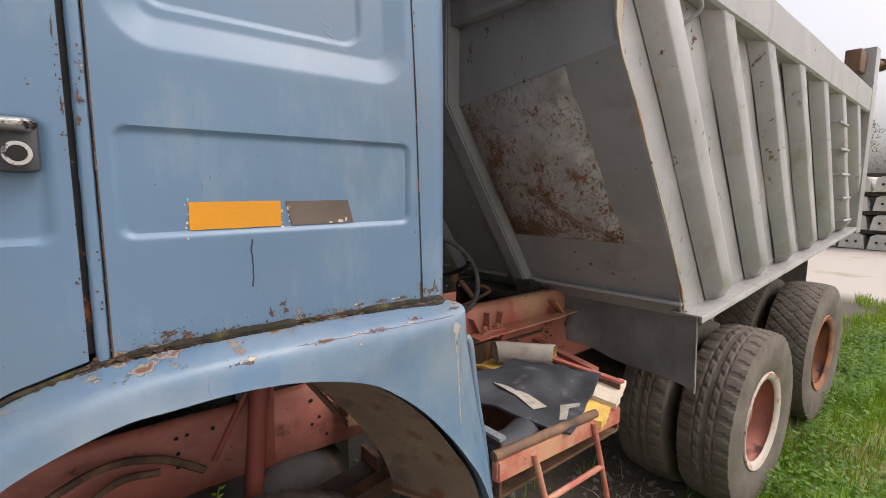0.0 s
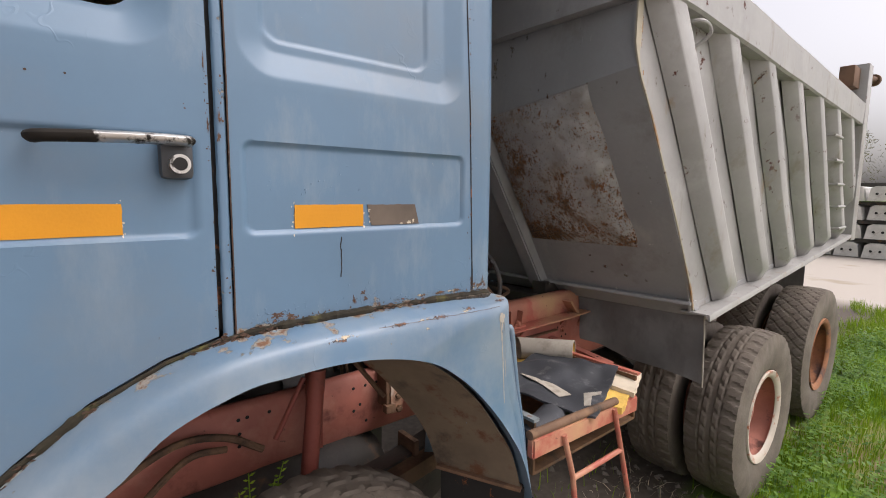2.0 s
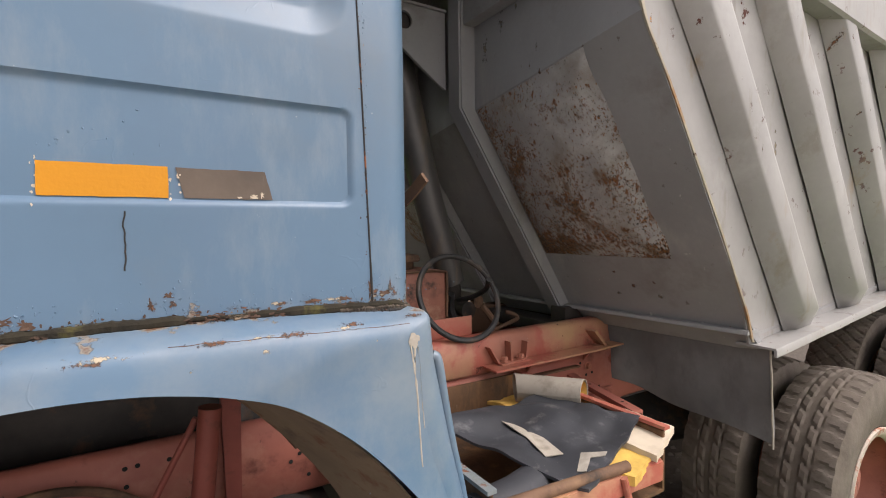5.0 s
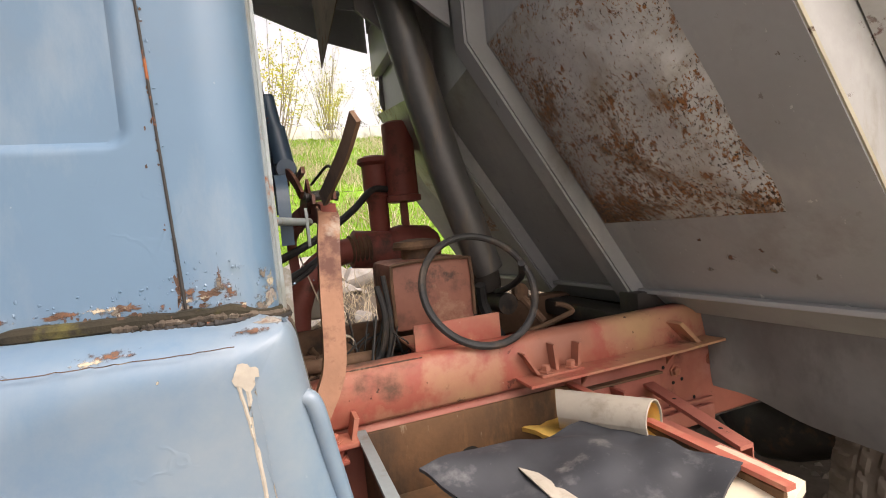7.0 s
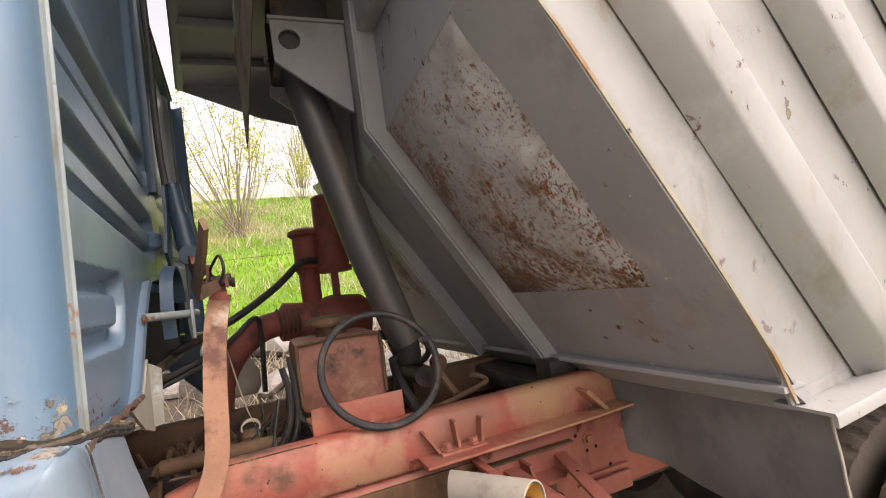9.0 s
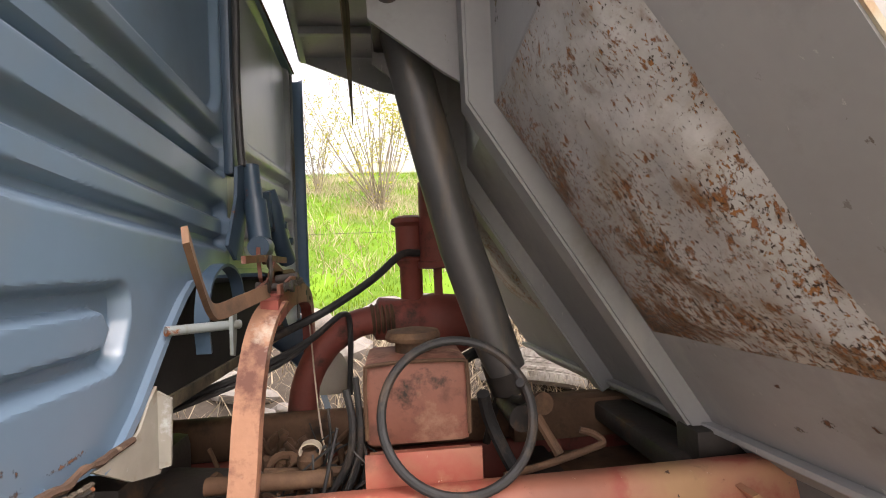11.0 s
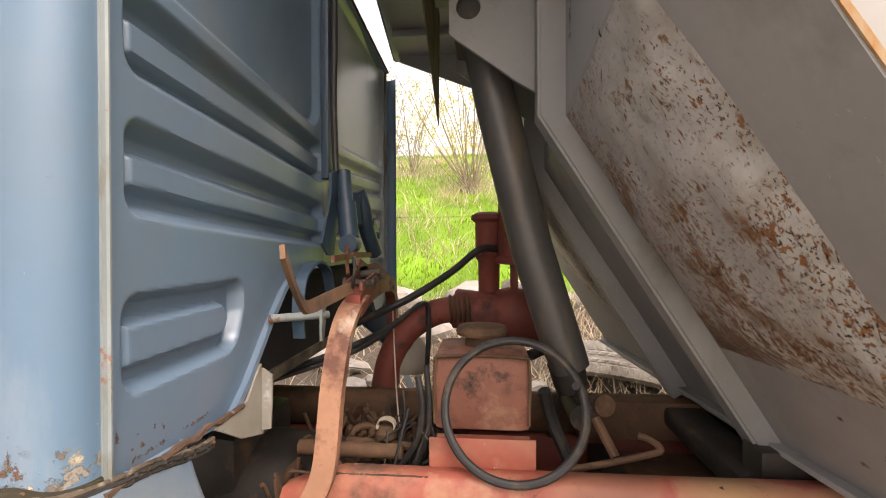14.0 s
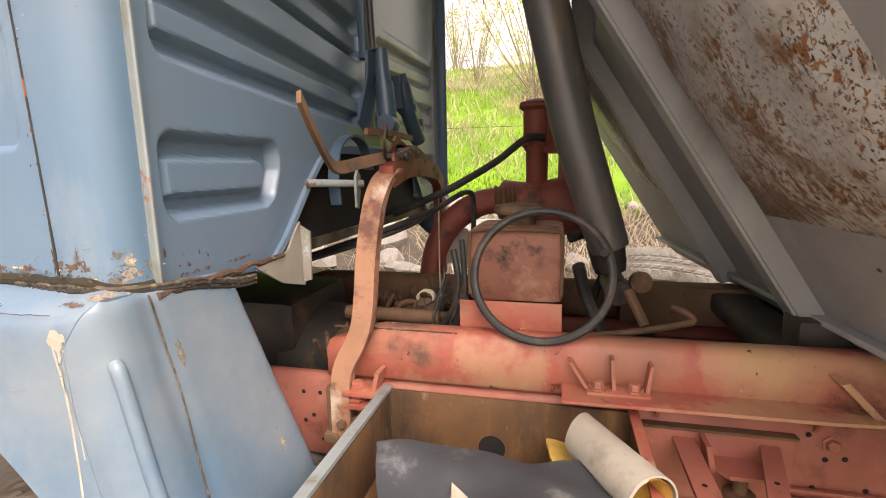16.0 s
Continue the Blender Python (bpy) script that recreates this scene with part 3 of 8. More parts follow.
CONCRETE = blotch(material("concrete", (0.50, 0.49, 0.46), 0.9, vary=0.14, scale=5, fine=40, bump=0.3), (0.30, 0.28, 0.25), 4, 0.55, 0.7)
ROCK = blotch(material("pale_rubble", (0.30, 0.275, 0.25), 0.95, vary=0.2, scale=5, fine=30, bump=0.6), (0.25, 0.22, 0.19), 6, 0.55, 0.7)
STAINED = blotch(blotch(material("rust_stained_edge", (0.40, 0.36, 0.27), 0.7, vary=0.2, scale=6, fine=50, bump=0.2), (0.38, 0.17, 0.04), 5, 0.50, 0.62, stretch=(1, 1, 0.4)), (0.10, 0.05, 0.03), 16, 0.62, 0.68, relief=0.5)
BEIGE_RED = blotch(blotch(material("worn_beige_red_plate", (0.40, 0.21, 0.13), 0.7, vary=0.2, scale=7, fine=60, bump=0.2), (0.16, 0.07, 0.05), 9, 0.52, 0.64), (0.55, 0.45, 0.36), 6, 0.6, 0.7)
LATCH_RED = blotch(blotch(material("oily_rusty_latch", (0.15, 0.055, 0.035), 0.6, vary=0.3, scale=9, fine=60, bump=0.3), (0.30, 0.22, 0.15), 14, 0.60, 0.68), (0.03, 0.02, 0.016), 10, 0.55, 0.66)
GREY_BEIGE = blotch(blotch(material("dirty_grey_beige_sheet", (0.25, 0.235, 0.20), 0.7, vary=0.2, scale=8, fine=50, bump=0.2), (0.17, 0.12, 0.07), 9, 0.54, 0.66), (0.42, 0.44, 0.44), 12, 0.6, 0.7)
CHALK = material("chalky_old_paint", (0.37, 0.335, 0.28), 0.8, vary=0.2, scale=30, fine=120)
TANK = blotch(blotch(blotch(material("dirty_red_tank_paint", (0.30, 0.125, 0.085), 0.6, vary=0.2, scale=6, fine=50, bump=0.2), (0.46, 0.27, 0.18), 6, 0.54, 0.66), (0.11, 0.065, 0.05), 5, 0.52, 0.66, rough=0.9), (0.04, 0.028, 0.022), 8, 0.60, 0.70)
CRUST = blotch(blotch(material("crumbling_dark_crust", (0.085, 0.066, 0.048), 0.95, vary=0.5, scale=30, fine=110, bump=0.9), (0.21, 0.18, 0.14), 40, 0.55, 0.65), (0.022, 0.018, 0.013), 28, 0.52, 0.62)
TRAY = blotch(blotch(blotch(material("rusty_tray_steel", (0.125, 0.064, 0.028), 0.75, vary=0.3, scale=7, fine=70, bump=0.3), (0.24, 0.125, 0.05), 9, 0.54, 0.70, stretch=(1, 1, 0.25)), (0.045, 0.028, 0.016), 6, 0.50, 0.68, stretch=(1, 1, 0.4)), (0.33, 0.27, 0.19), 22, 0.66, 0.71, stretch=(1, 1, 0.3), second=3)
OLD_TYRE = blotch(material("sun_bleached_rubber", (0.36, 0.335, 0.30), 0.9, vary=0.2, scale=6, fine=60, bump=0.3), (0.20, 0.17, 0.14), 6, 0.52, 0.68)
STAIN_RUST = blotch(stain_material("rust_stain", (0.155, 0.075, 0.04), 110, 0.50), (0.06, 0.035, 0.022), 70, 0.45, 0.62)
blotch(MAT_RUBBER, (0.14, 0.14, 0.145), 16, 0.56, 0.72, second=3)
blotch(MAT_RUBBER, (0.26, 0.25, 0.235), 60, 0.66, 0.70, second=4)
STAIN_DARK = stain_material("dark_dirt_stain", (0.055, 0.046, 0.034), 120, 0.40)
STAIN_ORANGE = stain_material("orange_rust_stain", (0.40, 0.19, 0.045), 60, 0.55)
STAIN_CREAM = stain_material("bare_primer_stain", (0.42, 0.36, 0.26), 90, 0.48)
STAIN_DUST = stain_material("brown_dust_stain", (0.20, 0.165, 0.115), 34, 0.36)
BARK = material("grey_bark", (0.25, 0.21, 0.15), 0.9, vary=0.3, scale=20, fine=90, bump=0.5)

# ---- ground: one sheet, a yard that rises into a grassy bank beyond the truck ----
HILL = [(2.5, 0.0), (3.2, 0.45), (5.0, 1.2), (9.0, 3.1), (14.0, 4.55), (20.0, 4.95), (60.0, 5.3)]


def ground_z(x, y):
    h = curve_at(HILL, y) * (1 - smooth(5.0, 13.0, x)) * smooth(-60, -25, x)
    h += 0.085 * smooth(2.2, 4.0, x) * (1 - smooth(2.0, 4.0, y))
    amp = 0.02 + 0.10 * smooth(3.0, 8.0, y)
    h += amp * noise.noise((x * 0.7, y * 0.7, 0.3)) + 0.35 * amp * noise.noise((x * 2.9, y * 2.9, 1.7))
    far = math.hypot(x - 4, y)
    return h + 9 * smooth(60, 240, far) * (0.7 + 0.5 * noise.noise((x * 0.01, y * 0.01, 5.0)))


def far_steps(n, near, far):
    k = math.asinh(far / near)
    return [near * math.sinh(k * (2 * i / n - 1)) for i in range(n + 1)]


def ground_material():
    m = material("meadow_and_soil", (0.13, 0.25, 0.012), 0.95, vary=0.35, scale=1.2, fine=14, bump=0.6)
    n, l = m.node_tree.nodes, m.node_tree.links
    b = n["Principled BSDF"]
    green = b.inputs["Base Color"].links[0].from_socket
    tc, sep = n.new("ShaderNodeTexCoord"), n.new("ShaderNodeSeparateXYZ")
    l.new(tc.outputs["Object"], sep.inputs["Vector"])
    t = n.new("ShaderNodeTexNoise")
    t.inputs["Scale"].default_value, t.inputs["Detail"].default_value = 1.1, 6
    l.new(tc.outputs["Object"], t.inputs["Vector"])
    soil = n.new("ShaderNodeMix")
    soil.data_type = "RGBA"
    soil.inputs["A"].default_value, soil.inputs["B"].default_value = (0.045, 0.034, 0.026, 1), (0.14, 0.115, 0.09, 1)
    t3 = n.new("ShaderNodeTexNoise")
    t3.inputs["Scale"].default_value, t3.inputs["Detail"].default_value = 22, 8
    l.new(tc.outputs["Object"], t3.inputs["Vector"])
    l.new(t3.outputs["Fac"], soil.inputs["Factor"])

    def band(out, a, b_, c, d):
        r1, r2, mul = n.new("ShaderNodeMapRange"), n.new("ShaderNodeMapRange"), n.new("ShaderNodeMath")
        r1.inputs["From Min"].default_value, r1.inputs["From Max"].default_value = a, b_
        r2.inputs["From Min"].default_value, r2.inputs["From Max"].default_value = c, d
        r2.inputs["To Min"].default_value, r2.inputs["To Max"].default_value = 1, 0
        l.new(out, r1.inputs["Value"])
        l.new(out, r2.inputs["Value"])
        mul.operation = "MULTIPLY"
        l.new(r1.outputs["Result"], mul.inputs[0])
        l.new(r2.outputs["Result"], mul.inputs[1])
        return mul.outputs[0]
    wob = n.new("ShaderNodeMath")
    wob.operation = "MULTIPLY_ADD"
    l.new(t.outputs["Fac"], wob.inputs[0])
    wob.inputs[1].default_value = 1.6
    l.new(sep.outputs["Y"], wob.inputs[2])
    strip_y = band(wob.outputs[0], -3.2, -2.4, 0.6, 1.0)
    strip_x = band(sep.outputs["X"], 0.8, 1.8, 9.0, 10.0)
    strip, grassy = n.new("ShaderNodeMath"), n.new("ShaderNodeMath")
    strip.operation, grassy.operation = "MULTIPLY", "MAXIMUM"
    l.new(strip_y, strip.inputs[0])
    l.new(strip_x, strip.inputs[1])
    l.new(strip.outputs[0], grassy.inputs[0])
    l.new(band(wob.outputs[0], 5.4, 6.2, 80, 120), grassy.inputs[1])
    mix = n.new("ShaderNodeMix")
    mix.data_type = "RGBA"
    l.new(grassy.outputs[0], mix.inputs["Factor"])
    l.new(soil.outputs["Result"], mix.inputs["A"])
    l.new(green, mix.inputs["B"])
    # a pale gravel yard behind the truck; unseen camera side made pale to bounce light
    yard_far = band(sep.outputs["X"], 8.5, 9.5, 40, 60)
    bounce_near = band(wob.outputs[0], -60, -40, -3.0, -2.2)
    bounce_front = band(sep.outputs["X"], -60, -40, -2.0, 0.6)
    bounce_side = band(wob.outputs[0], -60, -40, -1.0, -0.3)
    corner, both, every = n.new("ShaderNodeMath"), n.new("ShaderNodeMath"), n.new("ShaderNodeMath")
    corner.operation, both.operation, every.operation = "MULTIPLY", "MAXIMUM", "MAXIMUM"
    l.new(bounce_front, corner.inputs[0])
    l.new(bounce_side, corner.inputs[1])
    l.new(bounce_near, both.inputs[0])
    l.new(corner.outputs[0], both.inputs[1])
    l.new(both.outputs[0], every.inputs[0])
    l.new(yard_far, every.inputs[1])
    yard = every.outputs[0]
    mix2 = n.new("ShaderNodeMix")
    mix2.data_type = "RGBA"
    l.new(yard, mix2.inputs["Factor"])
    l.new(mix.outputs["Result"], mix2.inputs["A"])
    mix2.inputs["B"].default_value = (0.43, 0.385, 0.335, 1)
    # dry patches on the bank
    t4, r4 = n.new("ShaderNodeTexNoise"), n.new("ShaderNodeMapRange")
    t4.inputs["Scale"].default_value, t4.inputs["Detail"].default_value = 0.45, 6
    l.new(tc.outputs["Object"], t4.inputs["Vector"])
    r4.inputs["From Min"].default_value, r4.inputs["From Max"].default_value = 0.60, 0.72
    l.new(t4.outputs["Fac"], r4.inputs["Value"])
    mix3 = n.new("ShaderNodeMix")
    mix3.data_type = "RGBA"
    l.new(r4.outputs["Result"], mix3.inputs["Factor"])
    l.new(mix2.outputs["Result"], mix3.inputs["A"])
    mix3.inputs["B"].default_value = (0.24, 0.19, 0.10, 1)
    l.new(mix3.outputs["Result"], b.inputs["Base Color"])
    return m


GROUND = ground_material()
bm = bmesh.new()
sheet(bm, lambda x, y: (x, y, ground_z(x, y)), [4 + v for v in far_steps(170, 3.2, 1500)], [2 + v for v in far_steps(170, 3.0, 1500)])
tagged(new("ground", finish(bm, "ground", GROUND)), "uneven soil and meadow rising to a grassy bank", "ground", kind="structure")

# ---- the truck ----
truck = thing("dump_truck", "old blue dump truck with grey tipper body and red chassis", "truck")

# seam between cab and wing, wheel arch and rear edge of the wing, as x -> z
SEAM = [(-1.9, 0.75), (-1.45, 1.05), (-1.25, 1.235), (-1.152, 1.335), (-1.063, 1.41), (-0.964, 1.481), (-0.854, 1.531), (-0.76, 1.556), (-0.66, 1.566), (-0.415, 1.568), (-0.055, 1.561), (0.0, 1.55)]
CAB_TOP, CAB_W, CORNER = 2.855, 2.20, 0.068


def side_depth(x, z):
    """Pressed relief of the cab side: positive is outward."""
    d = 0.0
    # waist panel: a shallow recess with crisp upper and lower crease
    for x0, x1 in ((-0.705, -0.135), (-1.9, -0.785)):
        s = rbox(x, z, x0, x1, 1.757, 1.940, 0.022)
        d -= 0.0075 * (1 - ramp(-0.009, 0.0, s))
    # window pressing behind the door, with a broad sloped band round it
    s = rbox(x, z, -0.715, -0.135, 2.055, 2.75, 0.085)
    d -= 0.015 * (1 - ramp(-0.060, -0.008, s))
    d -= 0.005 * (1 - smooth(-0.006, 0.003, rbox(x, z, -0.655, -0.25, 2.135, 2.70, 0.04)))
    # sloped band round the door window
    s = rbox(x, z, -1.75, -0.80, 2.07, 2.75, 0.09)
    d -= 0.016 * (1 - ramp(-0.062, -0.008, s))
    # slight lean of the upper cab
    return d - 0.045 * max(0, z - 2.05) ** 1.0 * 0.6


LEVEL = 1.66


def skin_z(zs, v):
    """Rows of the side skin: following the seam below, level above."""
    return zs + (LEVEL - zs) * v / 0.12 if v < 0.12 else LEVEL + (CAB_TOP - 0.06 - LEVEL) * (v - 0.12) / 0.88


def cab_side(y0, sign):
    """Side skin from the door gap back to the rounded corner."""
    bm = bmesh.new()
    vs = span(0, 0.12, 14) + span(0.12, 1, 300)[1:]

    def f(x, v):
        zs = curve_at(SEAM, x) + 0.004
        z = skin_z(zs, v)
        return (x, y0 - sign * side_depth(x, z), z)
    def above(x, v):
        zs = curve_at(SEAM, x)
        return (x, skin_z(zs, v) - zs)
    sheet_uv(bm, f, span(-0.7265, -CORNER, 130), vs, above)
    # rounded rear corner
    def g(a, v):
        zs = curve_at(SEAM, -0.05 + 0.05 * a) + 0.004
        z = skin_z(zs, v)
        lean = -side_depth(-CORNER, z)
        r = CORNER
        x = -r + r * math.sin(a * math.pi / 2)
        return (x, y0 + sign * (r - r * math.cos(a * math.pi / 2) + lean * (1 - 0.3 * a)), z)
    sheet_uv(bm, g, span(0, 1, 12), vs, lambda a, v: (a, (skin_z(1.56, v) - 1.56) * (1 - 0.6 * a)))
    bmesh.ops.remove_doubles(bm, verts=bm.verts, dist=0.0004)
    return bm


cab = part("cab", cab_side(0.0, 1), BLUE_EDGE, truck, "light blue cab side with pressed panels and chipped paint")
part("far_side_panel", cab_side(CAB_W, -1), BLUE, cab)

# vertical joint in the side skin just ahead of the rounded corner
bm = bmesh.new()
rod(bm, [(-0.100 - 0.03 * (z - 1.57) / 0.8, -side_depth(-0.11, z) - 0.0005, z) for z in span(1.575, 2.72, 40)], [0.0016 + 0.0012 * abs(noise.noise((0, 0, z * 9))) for z in span(1.575, 2.72, 40)], 6)
part("corner_joint", bm, SEAL, cab, "cracked dark joint with flaking rust")

# door with open window
def door():
    bm = bmesh.new()
    xs, vs = span(-1.9, -0.7595, 150), span(0, 0.12, 12) + span(0.12, 1, 270)[1:]
    grid = {}
    for i, x in enumerate(xs):
        for j, v in enumerate(vs):
            zs = curve_at(SEAM, x) + 0.012
            z = skin_z(zs, v)
            grid[i, j] = bm.verts.new((x, -side_depth(x, z), z))
    for i in range(len(xs) - 1):
        for j in range(len(vs) - 1):
            c = grid[i, j].co
            if rbox(c.x, c.z, -1.72, -0.862, 2.137, 2.62, 0.05) > 0:
                bm.faces.new((grid[i, j], grid[i + 1, j], grid[i + 1, j + 1], grid[i, j + 1]))
    for v in [v for v in bm.verts if not v.link_faces]:
        bm.verts.remove(v)
    for v in bm.verts:
        s = rbox(v.co.x, v.co.z, -1.72, -0.862, 2.137, 2.62, 0.05)
        if s < 0.006:
            g = Vector((rbox(v.co.x + 1e-3, v.co.z, -1.72, -0.862, 2.137, 2.62, 0.05) - s, 0, rbox(v.co.x, v.co.z + 1e-3, -1.72, -0.862, 2.137, 2.62, 0.05) - s))
            if g.length > 0:
                v.co -= g.normalized() * s
    rim = [e for e in bm.edges if e.is_boundary]
    r = bmesh.ops.extrude_edge_only(bm, edges=rim)
    for v in r["geom"]:
        if isinstance(v, bmesh.types.BMVert):
            v.co.y += 0.035
    return bm


cab_door = part("door", door(), BLUE, truck, "light blue cab door with its window glass gone")
bm = bmesh.new()
rod(bm, smooth_path([(-1.008, -0.012, 1.921), (-0.99, -0.034, 1.922), (-0.90, -0.04, 1.926), (-0.815, -0.036, 1.927), (-0.80, -0.03, 1.925)], 6), [0.013] * 5 + [0.0125] * 20, 12, flat=0.72)
part("door_handle", bm, CHROME, cab_door, "worn chrome door handle with peeling black coat")
bm = bmesh.new()
box(bm, (-0.845, -0.022, 1.862), (-0.792, 0.006, 1.938), 0.012)
part("handle_base", bm, DARK_PLASTIC, cab_door)
bm = bmesh.new()
lathe(bm, [(0.0165, 0), (0.0165, 0.014), (0.011, 0.014), (0.010, 0.002), (0.0, 0.002)], (-0.817, -0.022, 1.888), (0, -1, 0), 20)
lock = part("lock", bm, CHROME, cab_door, "round lock barrel without its cylinder")
bm = bmesh.new()
lathe(bm, [(0.0, 0.0), (0.0115, 0.0), (0.0115, 0.0135), (0.0, 0.0135)], (-0.817, -0.0225, 1.888), (0, -1, 0), 16)
part("keyhole", bm, BLACK_HOLE, lock)
# dark gap between door and cab
bm = bmesh.new()
sheet(bm, lambda u, z: (-0.7640 + 0.041 * u, 0.020 - side_depth(-0.75, z), z), [0, 1], span(1.50, 2.72, 20))
sheet(bm, lambda u, x: (x, 0.020, curve_at(SEAM, x) - 0.012 + 0.03 * u), [0, 1], span(-1.9, -0.10, 60))
part("door_gap", bm, SEAL, cab, "dark rubber door seal")
bm = bmesh.new()
def post_strip(u, z):
    edge = 0.0012 * noise.noise((u * 3, 0, z * 40)) if u in (0, 1) else 0.0
    return (-0.7500 + 0.0205 * u + edge, 0.0015 + 0.006 * abs(2 * u - 1) ** 5 - side_depth(-0.74, z), z)


sheet_uv(bm, post_strip, span(0, 1, 8), span(1.545, 2.72, 90), lambda u, z: (z, 0.012 + 0.02 * (1 - u)))
part("door_post_edge", bm, BLUE_EDGE, cab, "chipped blue door post with rust spots")
bm = bmesh.new()
rod(bm, [(-0.7280 + 0.0008 * noise.noise((0, 3, z * 30)), 0.0006 - side_depth(-0.728, z), z) for z in span(1.555, 2.72, 70)], [0.0011 + 0.0011 * abs(noise.noise((1, 0, z * 24))) for z in span(1.555, 2.72, 70)], 6)
part("post_joint", bm, SCALE_RUST, cab, "thin rusty joint beside the door post")


def film(name, x0, x1, z0, z1, mat, label, skew=0.0, parent=None):
    bm = bmesh.new()
    nx = 24
    def f(u, v):
        x = x0 + (x1 - x0) * u + skew * (1 - v) * (1 if skew else 0)
        z = z0 + (z1 - z0) * v
        j = 0.0012 * noise.noise((x * 60, z * 60, 2)) if u in (0, 1) or v in (0, 1) else 0
        return (x + j, -side_depth(x, z) - 0.0022, z + j)
    sheet(bm, f, span(0, 1, nx), span(0, 1, 8))
    r = bmesh.ops.extrude_edge_only(bm, edges=[e for e in bm.edges if e.is_boundary])
    for v in r["geom"]:
        if isinstance(v, bmesh.types.BMVert):
            v.co.y += 0.0016
    return part(name, bm, mat, parent or cab, label)


film("reflective_strip", -0.602, -0.440, 1.767, 1.816, YELLOW, "yellow reflective strip with chipped end")
film("brown_strip", -0.430, -0.294, 1.767, 1.815, FILM_BROWN, "faded brown strip of old film", skew=0.012)
film("reflective_strip", -1.9, -0.901, 1.768, 1.820, YELLOW, "long yellow reflective strip with torn end", parent=cab_door)

# ---- wing: outer skin between seam and arch, then down the back ----
OUTER = [(-1.75, 0.85), (-1.45, 1.05), (-1.25, 1.235), (-1.152, 1.333), (-1.063, 1.408), (-0.964, 1.479), (-0.854, 1.529), (-0.76, 1.554), (-0.60, 1.565), (-0.40, 1.566), (-0.20, 1.563), (-0.06, 1.556), (0.0, 1.545), (0.020, 1.50), (0.042, 1.40), (0.067, 1.28), (0.099, 1.14), (0.126, 1.0), (0.149, 0.842)]
INNER = [(-1.40, 0.80), (-1.24, 1.0), (-1.12, 1.19), (-1.016, 1.324), (-0.935, 1.383), (-0.86, 1.443), (-0.74, 1.483), (-0.66, 1.488), (-0.579, 1.490), (-0.51, 1.486), (-0.45, 1.478), (-0.37, 1.459), (-0.29, 1.428), (-0.225, 1.385), (-0.16, 1.330), (-0.09, 1.255), (-0.02, 1.165), (0.05, 1.05), (0.12, 0.85)]
outer, inner = smooth_path([(x, 0, z) for x, z in OUTER], 5), smooth_path([(x, 0, z) for x, z in INNER], 5)
BACK, TURN = [], []
for o, p in zip(outer, inner):
    TURN.append(0.0)
    if o.x >= -0.001:
        TURN[-1] = min(0.075, 0.5 * (o - p).length) * smooth(0.0, 0.035, o.x)
        BACK.append((o.x - 0.012 * smooth(0.0, 0.035, o.x), o.z, TURN[-1] - 0.012 * smooth(0.0, 0.035, o.x)))
        o.x -= TURN[-1]


def corner_y(x):
    """How far the cab side stands in from its outer plane at x, round the rear corner."""
    return CORNER - math.sqrt(max(0.0, CORNER ** 2 - max(0.0, x + CORNER) ** 2)) if x < 0 else CORNER


def wing(y0, sign):
    bm = bmesh.new()
    ks = [-1] + span(0, 1, 14) + [2]

    def f(i, k):
        o, p = outer[i], inner[i]
        back_k = smooth(-0.05, 0.03, o.x + TURN[i])
        seam_y = (0.017 + 0.4 * corner_y(o.x)) * (1 - back_k) - 0.062 * back_k
        if k < 0:
            return (o.x, y0 + sign * (seam_y + 0.05 + 0.09 * back_k), o.z - 0.012 * (1 - back_k))
        if k > 1:
            return (p.x, y0 + sign * (-0.045), p.z + 0.006)
        q = o.lerp(p, k)
        y = seam_y + (-0.070 + 0.008 * back_k - seam_y) * (1 - (1 - k) ** 7) - 0.016 * k
        return (q.x, y0 + sign * y, q.z + 0.004 * (1 - k) ** 2)
    sheet_uv(bm, f, range(len(outer)), ks, lambda i, k: (i * 0.02, max(0, k) * (outer[i] - inner[i]).length + (0.5 if TURN[i] > 0 else 0)))
    return bm


wing_skin = wing(0, 1)
WING_POINTS = [v.co.copy() for v in wing_skin.verts]


def wing_y(x, z):
    """Outer face of the wing at x, z, from its nearest corners."""
    near = sorted(WING_POINTS, key=lambda p: (p.x - x) ** 2 + (p.z - z) ** 2)[:9]
    return min(p.y for p in near[:5])


near_wing = part("wing", wing_skin, BLUE_WING, truck, "light blue front wing with a rusty upper seam")
part("far_wing", wing(CAB_W, -1), BLUE, near_wing)
# back of the wing turning inboard
bm = bmesh.new()


EDGE_Y = []
for o, t in zip(outer, TURN):
    if o.x + t >= -0.001:
        k = smooth(-0.05, 0.03, o.x + t)
        EDGE_Y.append((0.017 + 0.4 * corner_y(o.x)) * (1 - k) - 0.062 * k)


def wing_back(u, k):
    x, z, turn = BACK[k]
    if u < 0.35:
        a = u / 0.35 * math.pi / 2
        return (x - turn + (turn + 0.006) * math.sin(a) - 0.001, EDGE_Y[k] + 0.0008 + (-0.0123 - EDGE_Y[k]) * (1 - math.cos(a)), z + 0.004 * (1 - math.sin(a)))
    v = (u - 0.35) / 0.65
    press = -0.005 * smooth(0.10, 0.16, v) * (1 - smooth(0.20, 0.28, v))
    y = -0.0115 + (0.2915 + 0.247 * (1.5 - z)) * v
    droop = 0.010 * smooth(0.05, 0.30, y) * smooth(1.40, 1.54, z)
    curl = 0.05 * smooth(0.86, 1.0, v) ** 2
    return (x + 0.006 - 0.03 * (y + 0.0115) + press - curl, y, z - droop)


